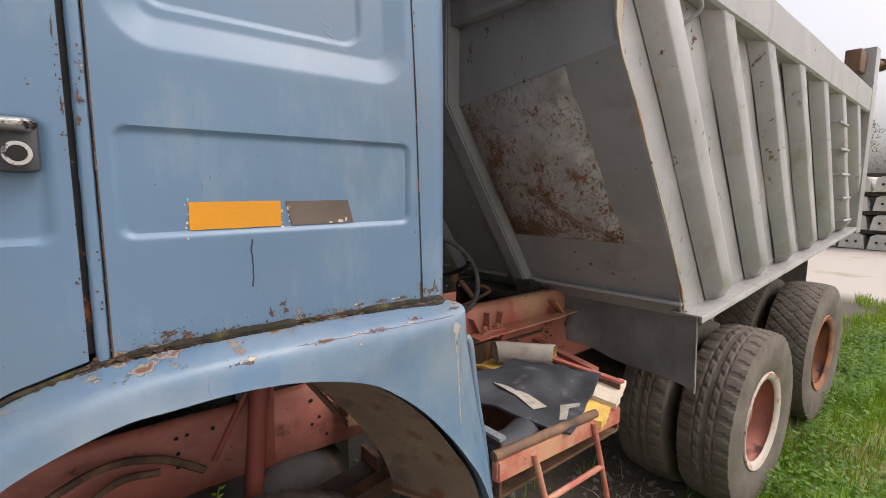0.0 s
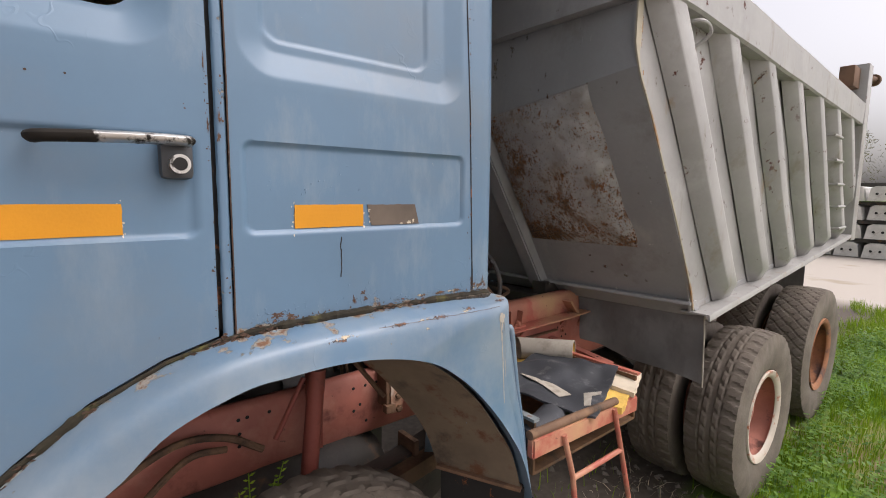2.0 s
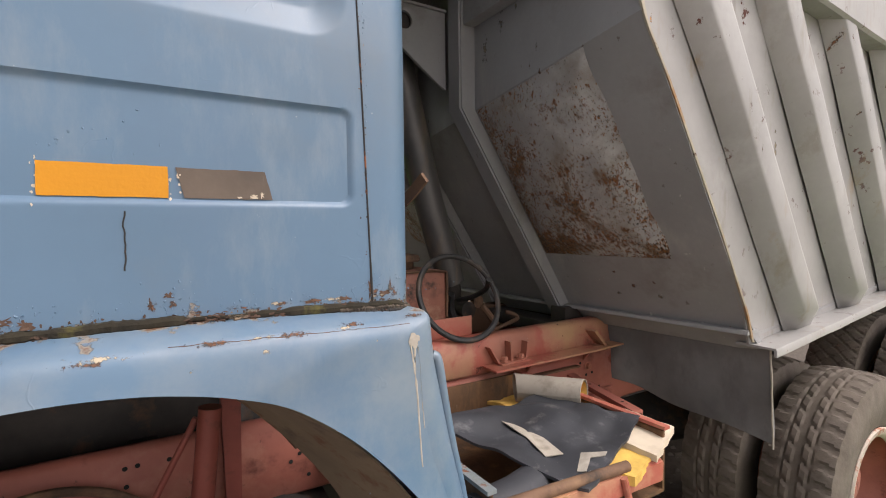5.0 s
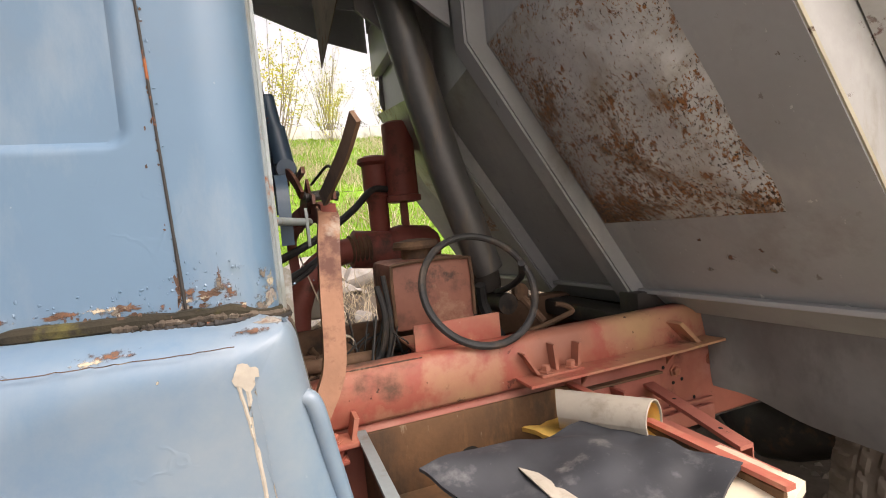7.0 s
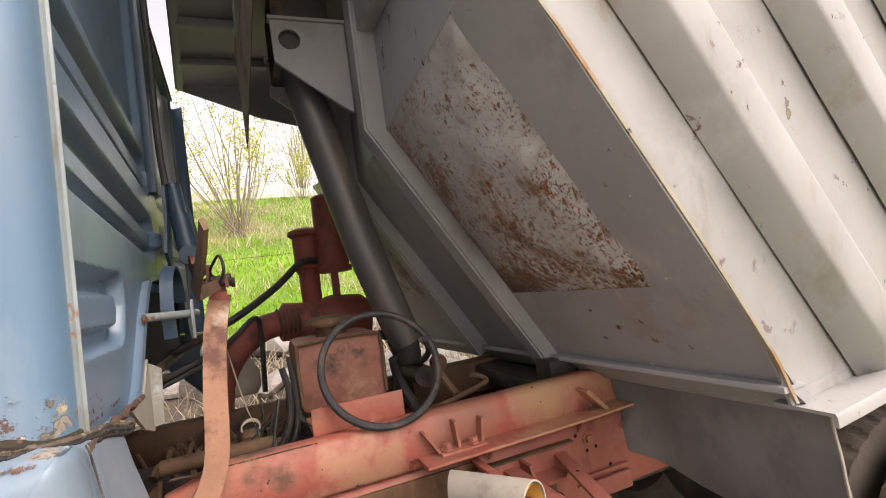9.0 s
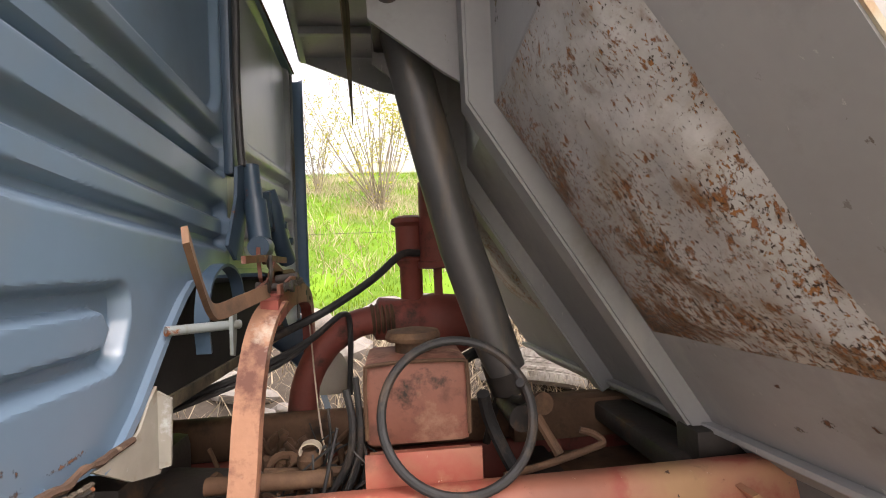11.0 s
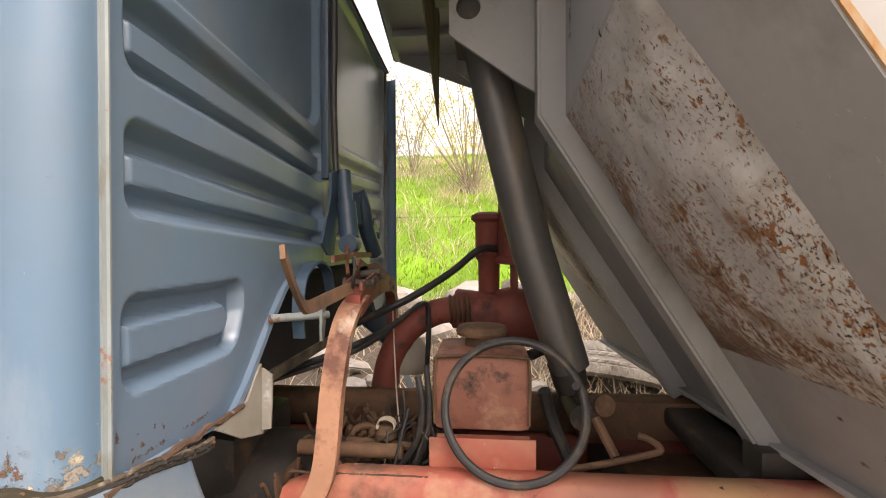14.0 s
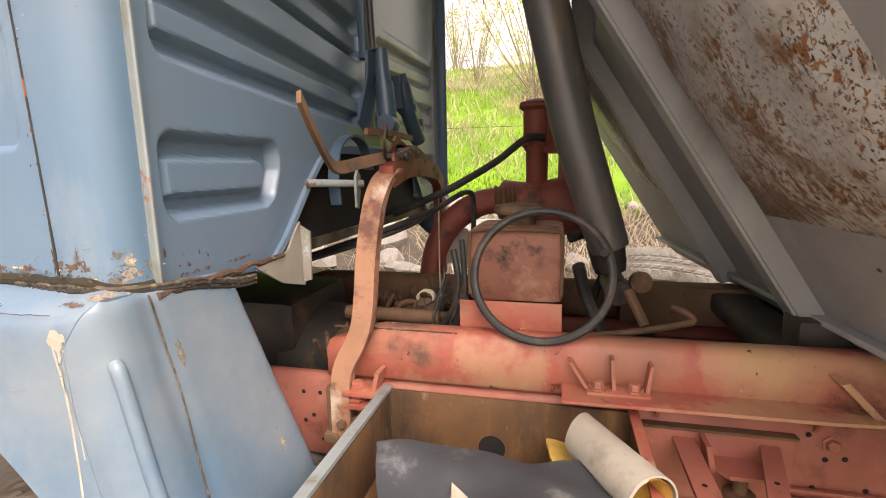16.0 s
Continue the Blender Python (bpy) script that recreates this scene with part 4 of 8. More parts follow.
sheet(bm, wing_back, span(0, 1, 40), range(len(BACK)))
thicken(bm, 0.004, (-1, 0.3, 0))
part("wing_back", bm, BLUE_WING_BACK, near_wing, "dusty blue back panel of the wing with a pressed joint", angle=60)
bm = bmesh.new()
rod(bm, [(x + 0.006, 0.046 + 0.10 * (1.5 - z) * smooth(1.2, 1.5, z) + 0.0015 * noise.noise((0, 0, z * 60)), z) for x, z, turn in BACK[1:]], [0.0015 + 0.0008 * noise.noise((3, 0, z * 50)) for x, z, turn in BACK[1:]], 6)
part("wing_joint", bm, CRUST, near_wing, "rusty joint of the wing")
# pressed rib of the wing corner, modelled as a half-sunk tube
bm = bmesh.new()
rod(bm, smooth_path([(0.014, -0.030, 1.458), (0.026, -0.034, 1.445), (0.040, -0.032, 1.37), (0.057, -0.030, 1.28), (0.088, -0.028, 1.14), (0.115, -0.026, 1.0)], 8), 0.0105, 14)
part("corner_rib", bm, BLUE_WING_BACK, near_wing, "pressed rib down the wing's rear corner")
# inner splash shield of the arch, closing it towards the back, with its lower flap
def arch_x(z):
    """Rear limb of the arch at height z."""
    rows = sorted((p.z, p.x) for p in inner if p.x > -0.40)
    return curve_at(rows, z)


bm = bmesh.new()
sheet(bm, lambda u, z: (arch_x(z) - 0.012 - 0.13 * u + 0.004 * noise.noise((u * 6, z * 9, 2)), -0.045 + 0.25 * u, z + 0.01 * u), span(0, 1, 14), span(0.93, 1.44, 16))
thicken(bm, 0.004, (1, 0.5, 0))
shield = part("splash_shield", bm, SHIELD, near_wing, "dusty rust-eaten inner splash panel")
bm = bmesh.new()
strap(bm, [(arch_x(0.945) - 0.014 - 0.13 * u, -0.05 + 0.25 * u, 0.938 + 0.01 * u) for u in span(0, 1, 6)], 0.022, 0.010, (0, 0, 1))
part("shield_edge", bm, BROWN, shield)
bm = bmesh.new()
sheet(bm, lambda u, z: (0.105 - 0.13 * u + 0.006 * noise.noise((u * 4, z * 5, 6)), -0.035 + 0.25 * u, z), span(0, 1, 8), span(0.62, 0.935, 8))
thicken(bm, 0.006, (1, 0.5, 0))
part("rubber_flap", bm, SEAL, shield, "black rubber flap below the splash panel")
bm = bmesh.new()
rod(bm, [(-0.215, 0.10, 1.40), (0.045, 0.03, 1.06)], 0.008, 8)
part("stay_rod", bm, GREYBOARD, near_wing, "pale stay rod across the splash panel")
bm = bmesh.new()
rod(bm, [(-0.30, 0.40, 1.36), (-0.16, 0.36, 1.16)], 0.009, 8)
part("stay_rod", bm, BROWN, near_wing)

# dark liner arching over the front wheel
bm = bmesh.new()
sheet(bm, lambda u, k: (inner[k].x - 0.02 * u, -0.035 + 0.60 * u, inner[k].z + 0.008 - 0.10 * u * u), span(0, 1, 8), range(0, 64, 3))
thicken(bm, 0.004, (0, 0, 1))
part("arch_liner", bm, OILY, near_wing, "dark dirty liner over the front wheel")

# flaking rust along the seam
bm = bmesh.new()
for i in range(1100):
    x = RND.uniform(-1.12, -0.005)
    if noise.noise((x * 5.0, 3.3, 0)) < RND.uniform(-0.45, 0.1):
        continue
    z, w, h = curve_at(SEAM, x) + RND.gauss(-0.004, 0.007), RND.uniform(0.0015, 0.009), RND.uniform(0.001, 0.0035)
    y = corner_y(x) - 0.004 - 0.4 * max(0, curve_at(SEAM, x) - z) - RND.uniform(0.001, 0.006)
    tip = RND.uniform(-0.4, 0.4)
    c = [bm.verts.new((x + w * math.cos(a) * RND.uniform(0.5, 1.1), y + RND.uniform(-0.003, 0.002), z + h * math.sin(a) * RND.uniform(0.5, 1.2) + tip * w * math.cos(a))) for a in span(0, 5.3, 5)]
    bm.faces.new(c)
part("seam_rust", bm, SCALE_RUST, near_wing, "flakes of rust and blistered paint along the seam")["kind"] = "stuff"
bm = bmesh.new()
xs = span(-1.3, 0.0, 260)


def clump(x):
    """Where moss has gathered along the seam, 0 to 1."""
    return smooth(0.0, 0.35, noise.noise((x * 6.5, 2.2, 0)) + 0.35 * noise.noise((x * 31, 5, 0)) + 0.18 * smooth(-0.5, -0.2, x))


rod(bm, [(x, corner_y(x) - 0.001 - 0.003 * clump(x), curve_at(SEAM, x) + 0.003 + 0.002 * noise.noise((x * 22, 0, 0))) for x in xs], [0.0042 + 0.0058 * clump(x) + 0.0022 * noise.noise((x * 120, 4, 0)) * clump(x) for x in xs], 9)
part("seam_bead", rod(bmesh.new(), [(x, min(corner_y(x), 0.03) - 0.008, curve_at(SEAM, x) - 0.0075 + 0.0012 * noise.noise((x * 18, 0, 2))) for x in xs], [0.0046 + 0.0010 * noise.noise((x * 30, 1, 0)) for x in xs], 8), PALE_BLUE, near_wing, "pale worn lip below the seam")
# black bead in place of the shadow line that the lip casts
part("seam_bead", rod(bmesh.new(), [(x, min(corner_y(x), 0.03) - 0.010, curve_at(SEAM, x) - 0.0150 + 0.0012 * noise.noise((x * 16, 7, 2))) for x in span(-1.2, -0.02, 150)], [max(0.0016, 0.0048 + 0.0026 * noise.noise((x * 24, 9, 0))) for x in span(-1.2, -0.02, 150)], 7), SEAL, near_wing, "black bead drawn as the shadow under the lip")
part("wing_crease", rod(bmesh.new(), [(x, wing_y(x, curve_at(SEAM, x) - 0.022 - 0.012 * (x + 0.45)) - 0.0008, curve_at(SEAM, x) - 0.022 - 0.012 * (x + 0.45) + 0.002 * noise.noise((x * 30, 5, 0))) for x in span(-0.45, -0.05, 60)], 0.0006, 5), SCALE_RUST, near_wing, "thin rusty crease along the wing top")
black = [(x, corner_y(x) - 0.010, curve_at(SEAM, x) - 0.004 + 0.002 * noise.noise((x * 15, 8, 0))) for x in span(-0.17, -0.004, 30)] + [(0.010, y, 1.541 - 0.02 * (y - 0.09) - 0.03 * smooth(0.1, 0.3, y)) for y in span(0.098, 0.31, 18)]
for k, (dz, r, mat) in enumerate(((0.004, 0.0042, CRUST), (-0.003, 0.0050, SEAL), (-0.007, 0.0028, CRUST), (-0.011, 0.0034, SEAL))):
    line = smooth_path([(x + 0.002 * noise.noise((i * 0.8, k, 0)), y, z + dz + 0.002 * noise.noise((i * 0.9, 3, k))) for i, (x, y, z) in enumerate(black)], 3)
    part("seam_crust", rod(bmesh.new(), line, [max(0.0012, r * (1 + 0.7 * noise.noise((i * 0.45, k, 2)))) for i in range(len(line))], 7), mat, near_wing, "" if k else "crumbling layered sealing crust in the seam")
part("seam_dirt", bm, MOSS, near_wing, "dark mossy dirt packed in the seam")

# ---- rear wall of the cab ----
BOTTOM = [(0.0, 1.540), (0.07, 1.540), (0.25, 1.520), (0.34, 1.511), (0.40, 1.526), (0.455, 1.565), (0.52, 1.627), (0.585, 1.688), (0.655, 1.745), (0.72, 1.782), (0.85, 1.795), (1.08, 1.795)]


def rear_depth(y, z):
    """Relief of the rear wall, mirrored about its middle: negative is inward. The pressings sink towards the middle."""
    y = min(y, CAB_W - y)
    low = z
    z += 0.055 * (y - 0.15)
    d = -0.022 * (1 - smooth(-0.014, 0.012, rbox(y, z, 0.118, 0.985, 2.283, 2.84, 0.075)))
    for z0, z1, i0, i1 in ((2.112, 2.245, 2.140, 2.203), (1.903, 2.050, 1.944, 2.003)):
        d -= 0.034 * (1 - smooth(-0.024, 0.003, rbox(y, z, 0.118, 1.02, z0, z1, 0.036)))
        d += 0.022 * (1 - smooth(-0.012, 0.004, rbox(y, z, 0.136, 1.05, i0, i1, 0.012)))
    s = rbox(y, low, 0.110, 0.470 - 0.45 * max(0, 1.725 - low), 1.643, 1.792, 0.036)
    d -= 0.030 * (1 - smooth(-0.018, 0.003, s))
    s = rbox(y, low, 0.122, 0.425 - 0.7 * abs(1.715 - low), 1.678, 1.752, 0.010)
    d += 0.024 * (1 - smooth(-0.012, 0.003, s))
    return d


def rear_wall(y, v):
    zb = curve_at(BOTTOM, min(y, CAB_W - y))
    z = zb + v * (CAB_TOP - 0.03 - zb)
    return (rear_depth(y, z) - 0.004 - 0.03 * (y - 0.09), y, z)


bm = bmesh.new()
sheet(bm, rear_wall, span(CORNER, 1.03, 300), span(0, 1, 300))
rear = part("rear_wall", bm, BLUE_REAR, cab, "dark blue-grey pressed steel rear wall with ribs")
# far half of the wall, in a paler colour than the near half
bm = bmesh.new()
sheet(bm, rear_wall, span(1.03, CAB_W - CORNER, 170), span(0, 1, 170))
part("rear_wall_half", bm, PALE_REAR, cab, "paler far half of the rear wall with ribs")
# folded flange along the cut-out, pale corner bead, roof gutter
bm = bmesh.new()
edge = [(-0.004 - 0.03 * (y - 0.09), y, curve_at(BOTTOM, min(y, CAB_W - y))) for y in span(0.34, CAB_W - 0.34, 120)]
for a, b in zip(edge, edge[1:]):
    q = [bm.verts.new(p) for p in (a, b, (b[0] + 0.022, b[1], b[2] - 0.002), (a[0] + 0.022, a[1], a[2] - 0.002))]
    bm.faces.new(q)
    q = [bm.verts.new(p) for p in ((a[0] + 0.022, a[1], a[2] - 0.002), (b[0] + 0.022, b[1], b[2] - 0.002), (b[0] + 0.020, b[1], b[2] + 0.014), (a[0] + 0.020, a[1], a[2] + 0.014))]
    bm.faces.new(q)
bmesh.ops.remove_doubles(bm, verts=bm.verts, dist=0.0005)
part("cutout_flange", bm, BLUE_REAR, cab)
for y in (0.073, CAB_W - 0.073):
    o = -0.03 * (y - 0.09)
    bm = bmesh.new()
    prism(bm, [(o - 0.006, y - 0.006), (o + 0.003, y - 0.007), (o + 0.005, y - 0.001), (o + 0.009, y), (o + 0.009, y + 0.003), (o - 0.006, y + 0.003)], "z", 1.545, CAB_TOP - 0.03)
    part("corner_bead", bm, PALE_BLUE, cab, "pale rusty welded bead at the cab corner")
bm = bmesh.new()
lean = Matrix(((1, -0.03, 0, 0.003), (0, 1, 0, 0), (0, 0, 1, 0), (0, 0, 0, 1)))
box(bm, (-1.95, 0.05, CAB_TOP - 0.035), (0.012, CAB_W - 0.05, CAB_TOP - 0.012), 0.008, lean)
box(bm, (-1.93, 0.09, CAB_TOP - 0.014), (-0.03, CAB_W - 0.09, CAB_TOP + 0.05), 0.03, lean)
part("roof", bm, BLUE, cab, "blue cab roof with a rusty gutter edge")
bm = bmesh.new()
rod(bm, [(0.016 - 0.03 * y, y, CAB_TOP - 0.024 + 0.002 * noise.noise((0, y * 14, 0))) for y in span(0.05, CAB_W - 0.05, 60)], 0.006, 6)
part("gutter_edge", bm, SCALE_RUST, cab, "rusty gutter edge of the roof")
# bulkhead lining, floor and far inside of the cab, seen through the window
bm = bmesh.new()
box(bm, (-1.95, 0.12, 1.50), (-0.06, CAB_W - 0.12, 1.53))
box(bm, (-1.99, 0.06, 1.3), (-1.95, CAB_W - 0.06, 1.95), 0.01)
box(bm, (-0.17, 0.10, 1.83), (-0.155, CAB_W - 0.1, CAB_TOP - 0.05))
part("interior_lining", bm, LINING, cab, "stripped rusty cab interior")
bm = bmesh.new()
y = CAB_W - 0.07
for lo, hi in (((-1.95, y, 1.5), (-0.75, y + 0.03, 2.12)), ((-1.95, y, 2.66), (-0.10, y + 0.03, CAB_TOP - 0.04)), ((-1.22, y, 2.12), (-0.75, y + 0.03, 2.66))):
    box(bm, lo, hi, 0.01)
part("far_door_lining", bm, LINING, cab, "stripped dirty far door")
bm = bmesh.new()
box(bm, (-1.9, 0.10, CAB_TOP - 0.075), (-0.16, CAB_W - 0.10, CAB_TOP - 0.06))
part("headlining", bm, LINING, cab)
for x in (-1.45, -1.12, -0.80):
    bm = bmesh.new()
    box(bm, (x, 0.12, CAB_TOP - 0.12), (x + 0.06, CAB_W - 0.12, CAB_TOP - 0.075), 0.014)
    part("roof_bow", bm, LINING, cab)

# centre post: pipe and strap up the rear wall
bm = bmesh.new()
box(bm, (-0.034, 1.005, 2.08), (-0.006, 1.060, CAB_TOP - 0.04), 0.008)
part("centre_post", bm, STEEL_BLUE, cab, "dark blue vertical strap on the rear wall")

# ---- tipper body ----
BODY_W, LEN = 2.20, 4.80


def skew(x):
    return 0.03 * max(0.0, x - 1.0)


def side_low(x):
    return 1.285 + 0.062 * max(0, x - 1.3)


def rail_low(x):
    return 2.60 - 0.020 * max(0, x - 0.9)


def slope_x(z, y=0.0):
    return 0.700 + 0.64 * (2.35 - z) - 0.085 * y


WALL_X = 0.72


def crease_z(y):
    return 2.35 - (WALL_X - 0.70 + 0.085 * y) / 0.64


body = thing("tipper_body", "raised-sided grey steel tipper body with slanted ribs", "truck body")
body.parent = truck

bm = bmesh.new()
sheet(bm, lambda y, v: (WALL_X, y, crease_z(y) + v * (2.80 - crease_z(y))), span(0.0, BODY_W, 40), span(0, 1, 10))


def slope_wall(y, v):
    z = 1.335 + v * (crease_z(y) - 1.335)
    return (slope_x(z, y) + 0.005 * noise.noise((y * 2, z * 2, 1)) * min(1, 8 * (1 - v)), y, z)


sheet(bm, slope_wall, span(0.0, BODY_W, 40), span(0, 1, 24))
bmesh.ops.remove_doubles(bm, verts=bm.verts, dist=0.001)
thicken(bm, 0.008, (1, 0, 0))
front = part("front_wall", bm, GREY, truck, "grey front wall of the body, its lower half sloping back", angle=25)
bm = bmesh.new()


def worn_plate(u, v):
    y0 = 0.215 + 0.02 * noise.noise((v * 5, 0, 3)) - 0.02 * v
    y = y0 + (0.795 - y0) * u
    top = crease_z(y) - 0.005
    z = top - (top - 1.595) * v
    d = 0.012 + 0.035 * math.sin(math.pi * u) ** 0.8 * math.sin(math.pi * v) ** 0.7 + 0.007 * noise.noise((u * 5, v * 6, 0)) + 0.004 * noise.noise((u * 14, v * 15, 4))
    d *= min(1, 8 * min(u + 0.02, 1.02 - u, v + 0.02, 1.02 - v))
    return (slope_x(z, y) - 0.84 * d, y, z - 0.54 * d)


sheet_uv(bm, worn_plate, span(0, 1, 46), span(0, 1, 56), lambda u, v: (0.58 * u, v))
part("worn_plate", bm, WORN, front, "bulged bare plate with scabs of rust")
bm = bmesh.new()
sheet_uv(bm, lambda u, v: (worn_plate(1 - u, v)[0] - 0.10, 2.2 - worn_plate(1 - u, v)[1] + 0.02, worn_plate(1 - u, v)[2]), span(0, 1, 20), span(0, 1, 20), lambda u, v: (0.58 * u, v))
part("worn_plate", bm, WORN, front)
# lip and lower cross strip under the sloping wall
bm = bmesh.new()
yaw = Matrix(((1, -0.085, 0, 0), (0, 1, 0, 0), (0, 0, 1, 0), (0, 0, 0, 1)))
box(bm, (1.310, 0.0, 1.326), (1.385, BODY_W, 1.342), 0.003)
prism(bm, [(1.335, 1.330), (1.38, 1.330), (1.44, 1.262), (1.415, 1.255)], "y", 0.0, BODY_W)
bmesh.ops.transform(bm, matrix=yaw, verts=bm.verts)
part("bottom_lip", bm, GREY, front)


def channel(y0, y1):
    """Front stiffener: upright above, then following the slope."""
    bm = bmesh.new()
    o = -0.085 * (y0 - 0.805)
    line = [(0.722, 2.80), (0.722, 2.24 + 1.5 * o), (1.295 + o, 1.333)]
    out = [(0.645, 2.80), (0.645, 2.215 + 1.5 * o), (1.232 + o, 1.295)]
    prism(bm, [line[0], line[1], line[2], out[2], out[1], out[0]], "y", y0, y1)
    bmesh.ops.bevel(bm, geom=[e for e in bm.edges if abs(e.verts[0].co.y - e.verts[1].co.y) < 1e-4], offset=0.008, segments=2, affect="EDGES")
    return bm


part("front_channel", channel(0.805, 0.90), GREY, front, "folded grey stiffener channel")
part("front_channel", channel(1.30, 1.395), GREY, front)
bm = bmesh.new()
box(bm, (0.66, 0.012, 2.550), (0.718, 0.80, 2.80), 0.006)
box(bm, (0.66, 1.40, 2.550), (0.718, BODY_W - 0.012, 2.80), 0.006)
box(bm, (0.655, 0.0, 2.80), (0.76, BODY_W, 2.95), 0.008)
part("front_top_beam", bm, GREY, front, "grey box beam across the top of the front wall")

# side walls
FLARE = [(0.700, 2.60), (0.694, 2.45), (0.694, 2.385), (0.738, 2.285), (0.84, 2.145), (0.94, 1.99), (1.13, 1.695), (1.30, 1.41), (1.350, 1.283)]


def side_wall(y0, sign):
    bm = bmesh.new()
    zt = 2.60

    def f(u, v):
        z_edge = 1.283 + v * (zt - 1.283)
        x0 = curve_at([(z, x) for x, z in reversed(FLARE)], z_edge) + 0.006 * noise.noise((v * 9, 0, y0))
        x = x0 + (LEN - x0) * u ** 1.6
        z = side_low(x) + v * (rail_low(x) - side_low(x))
        dent = 0.008 * noise.noise((x * 1.7, z * 1.9, y0)) * min(1, u * 20)
        return (x, y0 + skew(x) + sign * (0.004 + dent), z)
    sheet(bm, f, span(0, 1, 110), span(0, 1, 26))
    thicken(bm, 0.007, (0, sign, 0))
    return bm


def flare_edge():
    """Flat strip along the ragged front edge of the side wall."""
    bm = bmesh.new()
    rows = []
    for v in span(0, 1, 40):
        z = 1.30 + v * (2.55 - 1.30)
        x = curve_at([(z_, x_) for x_, z_ in reversed(FLARE)], z)
        w = 0.0025 + 0.026 * smooth(2.32, 2.42, z) + 0.002 * noise.noise((v * 14, 0, 1))
        rows.append([bm.verts.new((x + a, y, z)) for a, y in ((-0.004, 0.003), (-0.005, -0.004), (w, -0.006), (w + 0.004, -0.001))])
    for a, b in zip(rows, rows[1:]):
        for k in range(3):
            bm.faces.new((a[k], a[k + 1], b[k + 1], b[k]))
    return bm


near_side = part("side_wall", side_wall(0.0, 1), PALE_GREY, truck, "pale grey side wall with a ragged rusty front edge", angle=30)
far_side = part("side_wall", side_wall(BODY_W, -1), PALE_GREY, truck, "pale grey far side wall")


part("flare_edge", flare_edge(), STAINED, near_side, "yellowish rust-stained front edge strip")


def rib(x0, y0, sign, w=0.25):
    """Slanted hat-section stiffener from the top rail down to the lower flange."""
    bm = bmesh.new()
    rows = []
    for v in span(0, 1, 14):
        top = rail_low(x0) - 0.03
        z = top - v * (top - side_low(x0 + 0.75) - 0.004)
        x = x0 + 0.70 * (2.55 - z)
        deep = 0.070 * (1 - 0.75 * smooth(0.93, 1.0, v))
        wob = 0.004 * noise.noise((x0 * 3, z * 4, 0))
        prof = [(0.0, 0.002), (0.055, deep), (0.075, deep + 0.004), (w - 0.075, deep + 0.004), (w - 0.055, deep), (w, 0.002)]
        rows.append([bm.verts.new((x + a, y0 + skew(x + a) - sign * (d + wob), z)) for a, d in prof])
    for a, b in zip(rows, rows[1:]):
        for j in range(5):
            bm.faces.new((a[j], a[j + 1], b[j + 1], b[j]))
    bm.faces.new(rows[-1])
    return bm


for i in range(7):
    part("side_rib", rib(0.735 + 0.565 * i, 0.0, 1), PALE_GREY, near_side, "" if i else "slanted pressed stiffening rib", angle=58)
    part("side_rib", rib(0.735 + 0.565 * i, BODY_W, -1), PALE_GREY, far_side, angle=20)


def long_rail(y0, sign):
    bm = bmesh.new()
    xs = span(0.70, LEN + 0.02, 40)
    rows = []
    for x in xs:
        s, w = y0 + skew(x), 0.006 * noise.noise((x * 2, 0, y0)) + rail_low(x) - 2.60
        rows.append([bm.verts.new((x, s - sign * d, z + w)) for d, z in ((-0.03, 2.565), (0.070, 2.555), (0.082, 2.566), (0.084, 2.745), (0.074, 2.757), (-0.03, 2.757))])
    for a, b in zip(rows, rows[1:]):
        for j in range(6):
            bm.faces.new((a[j], a[(j + 1) % 6], b[(j + 1) % 6], b[j]))
    bm.faces.new(rows[0])
    bm.faces.new(rows[-1])
    return bm


part("top_rail", long_rail(0.0, 1), PALE_GREY, near_side, "heavy top rail with rust streaks", angle=30)
part("top_rail", long_rail(BODY_W, -1), PALE_GREY, far_side, angle=30)


def low_flange(y0, sign):
    bm = bmesh.new()
    rows = []
    for x in span(1.352, LEN, 60):
        z, s = side_low(x) + 0.004 * noise.noise((x * 5, 1, y0)), y0 + skew(x)
        rows.append([bm.verts.new((x, s - sign * d, z + h)) for d, h in ((-0.05, 0), (0.082, 0), (0.086, -0.008), (0.086, -0.030), (0.078, -0.030), (0.076, -0.008), (-0.05, -0.008))])
    for a, b in zip(rows, rows[1:]):
        for j in range(7):
            bm.faces.new((a[j], a[(j + 1) % 7], b[(j + 1) % 7], b[j]))
    bm.faces.new(rows[0])
    bm.faces.new(rows[-1])
    return bm


part("lower_flange", low_flange(0.0, 1), PALE_GREY, near_side, "scuffed lower flange of the side wall", angle=30)
part("lower_flange", low_flange(BODY_W, -1), PALE_GREY, far_side, angle=30)
# rear post with hinge pin, tail wall and floor
bm = bmesh.new()
s = skew(LEN)
box(bm, (LEN - 0.10, s - 0.09, 1.44), (LEN + 0.06, s + 0.10, 3.02), 0.01)
post = part("rear_post", bm, PALE_GREY, near_side, "grey rear post with a rusty head")
bm = bmesh.new()
lathe(bm, [(0.035, -0.25), (0.035, 0.30), (0.055, 0.30), (0.055, 0.33)], (LEN - 0.02, s, 2.93), (1, -0.2, 0), 14)
box(bm, (LEN - 0.32, s - 0.03, 2.80), (LEN - 0.10, s + 0.08, 2.98), 0.01)
part("hinge_pin", bm, BROWN, post, "rusty tailgate hinge pin")
bm = bmesh.new()
box(bm, (LEN - 0.10, s + BODY_W - 0.10, 1.44), (LEN + 0.06, s + BODY_W + 0.09, 3.02), 0.01)
part("rear_post", bm, PALE_GREY, far_side)
bm = bmesh.new()
box(bm, (LEN, s + 0.09, 1.45), (LEN + 0.05, s + BODY_W - 0.09, 2.70), 0.01)
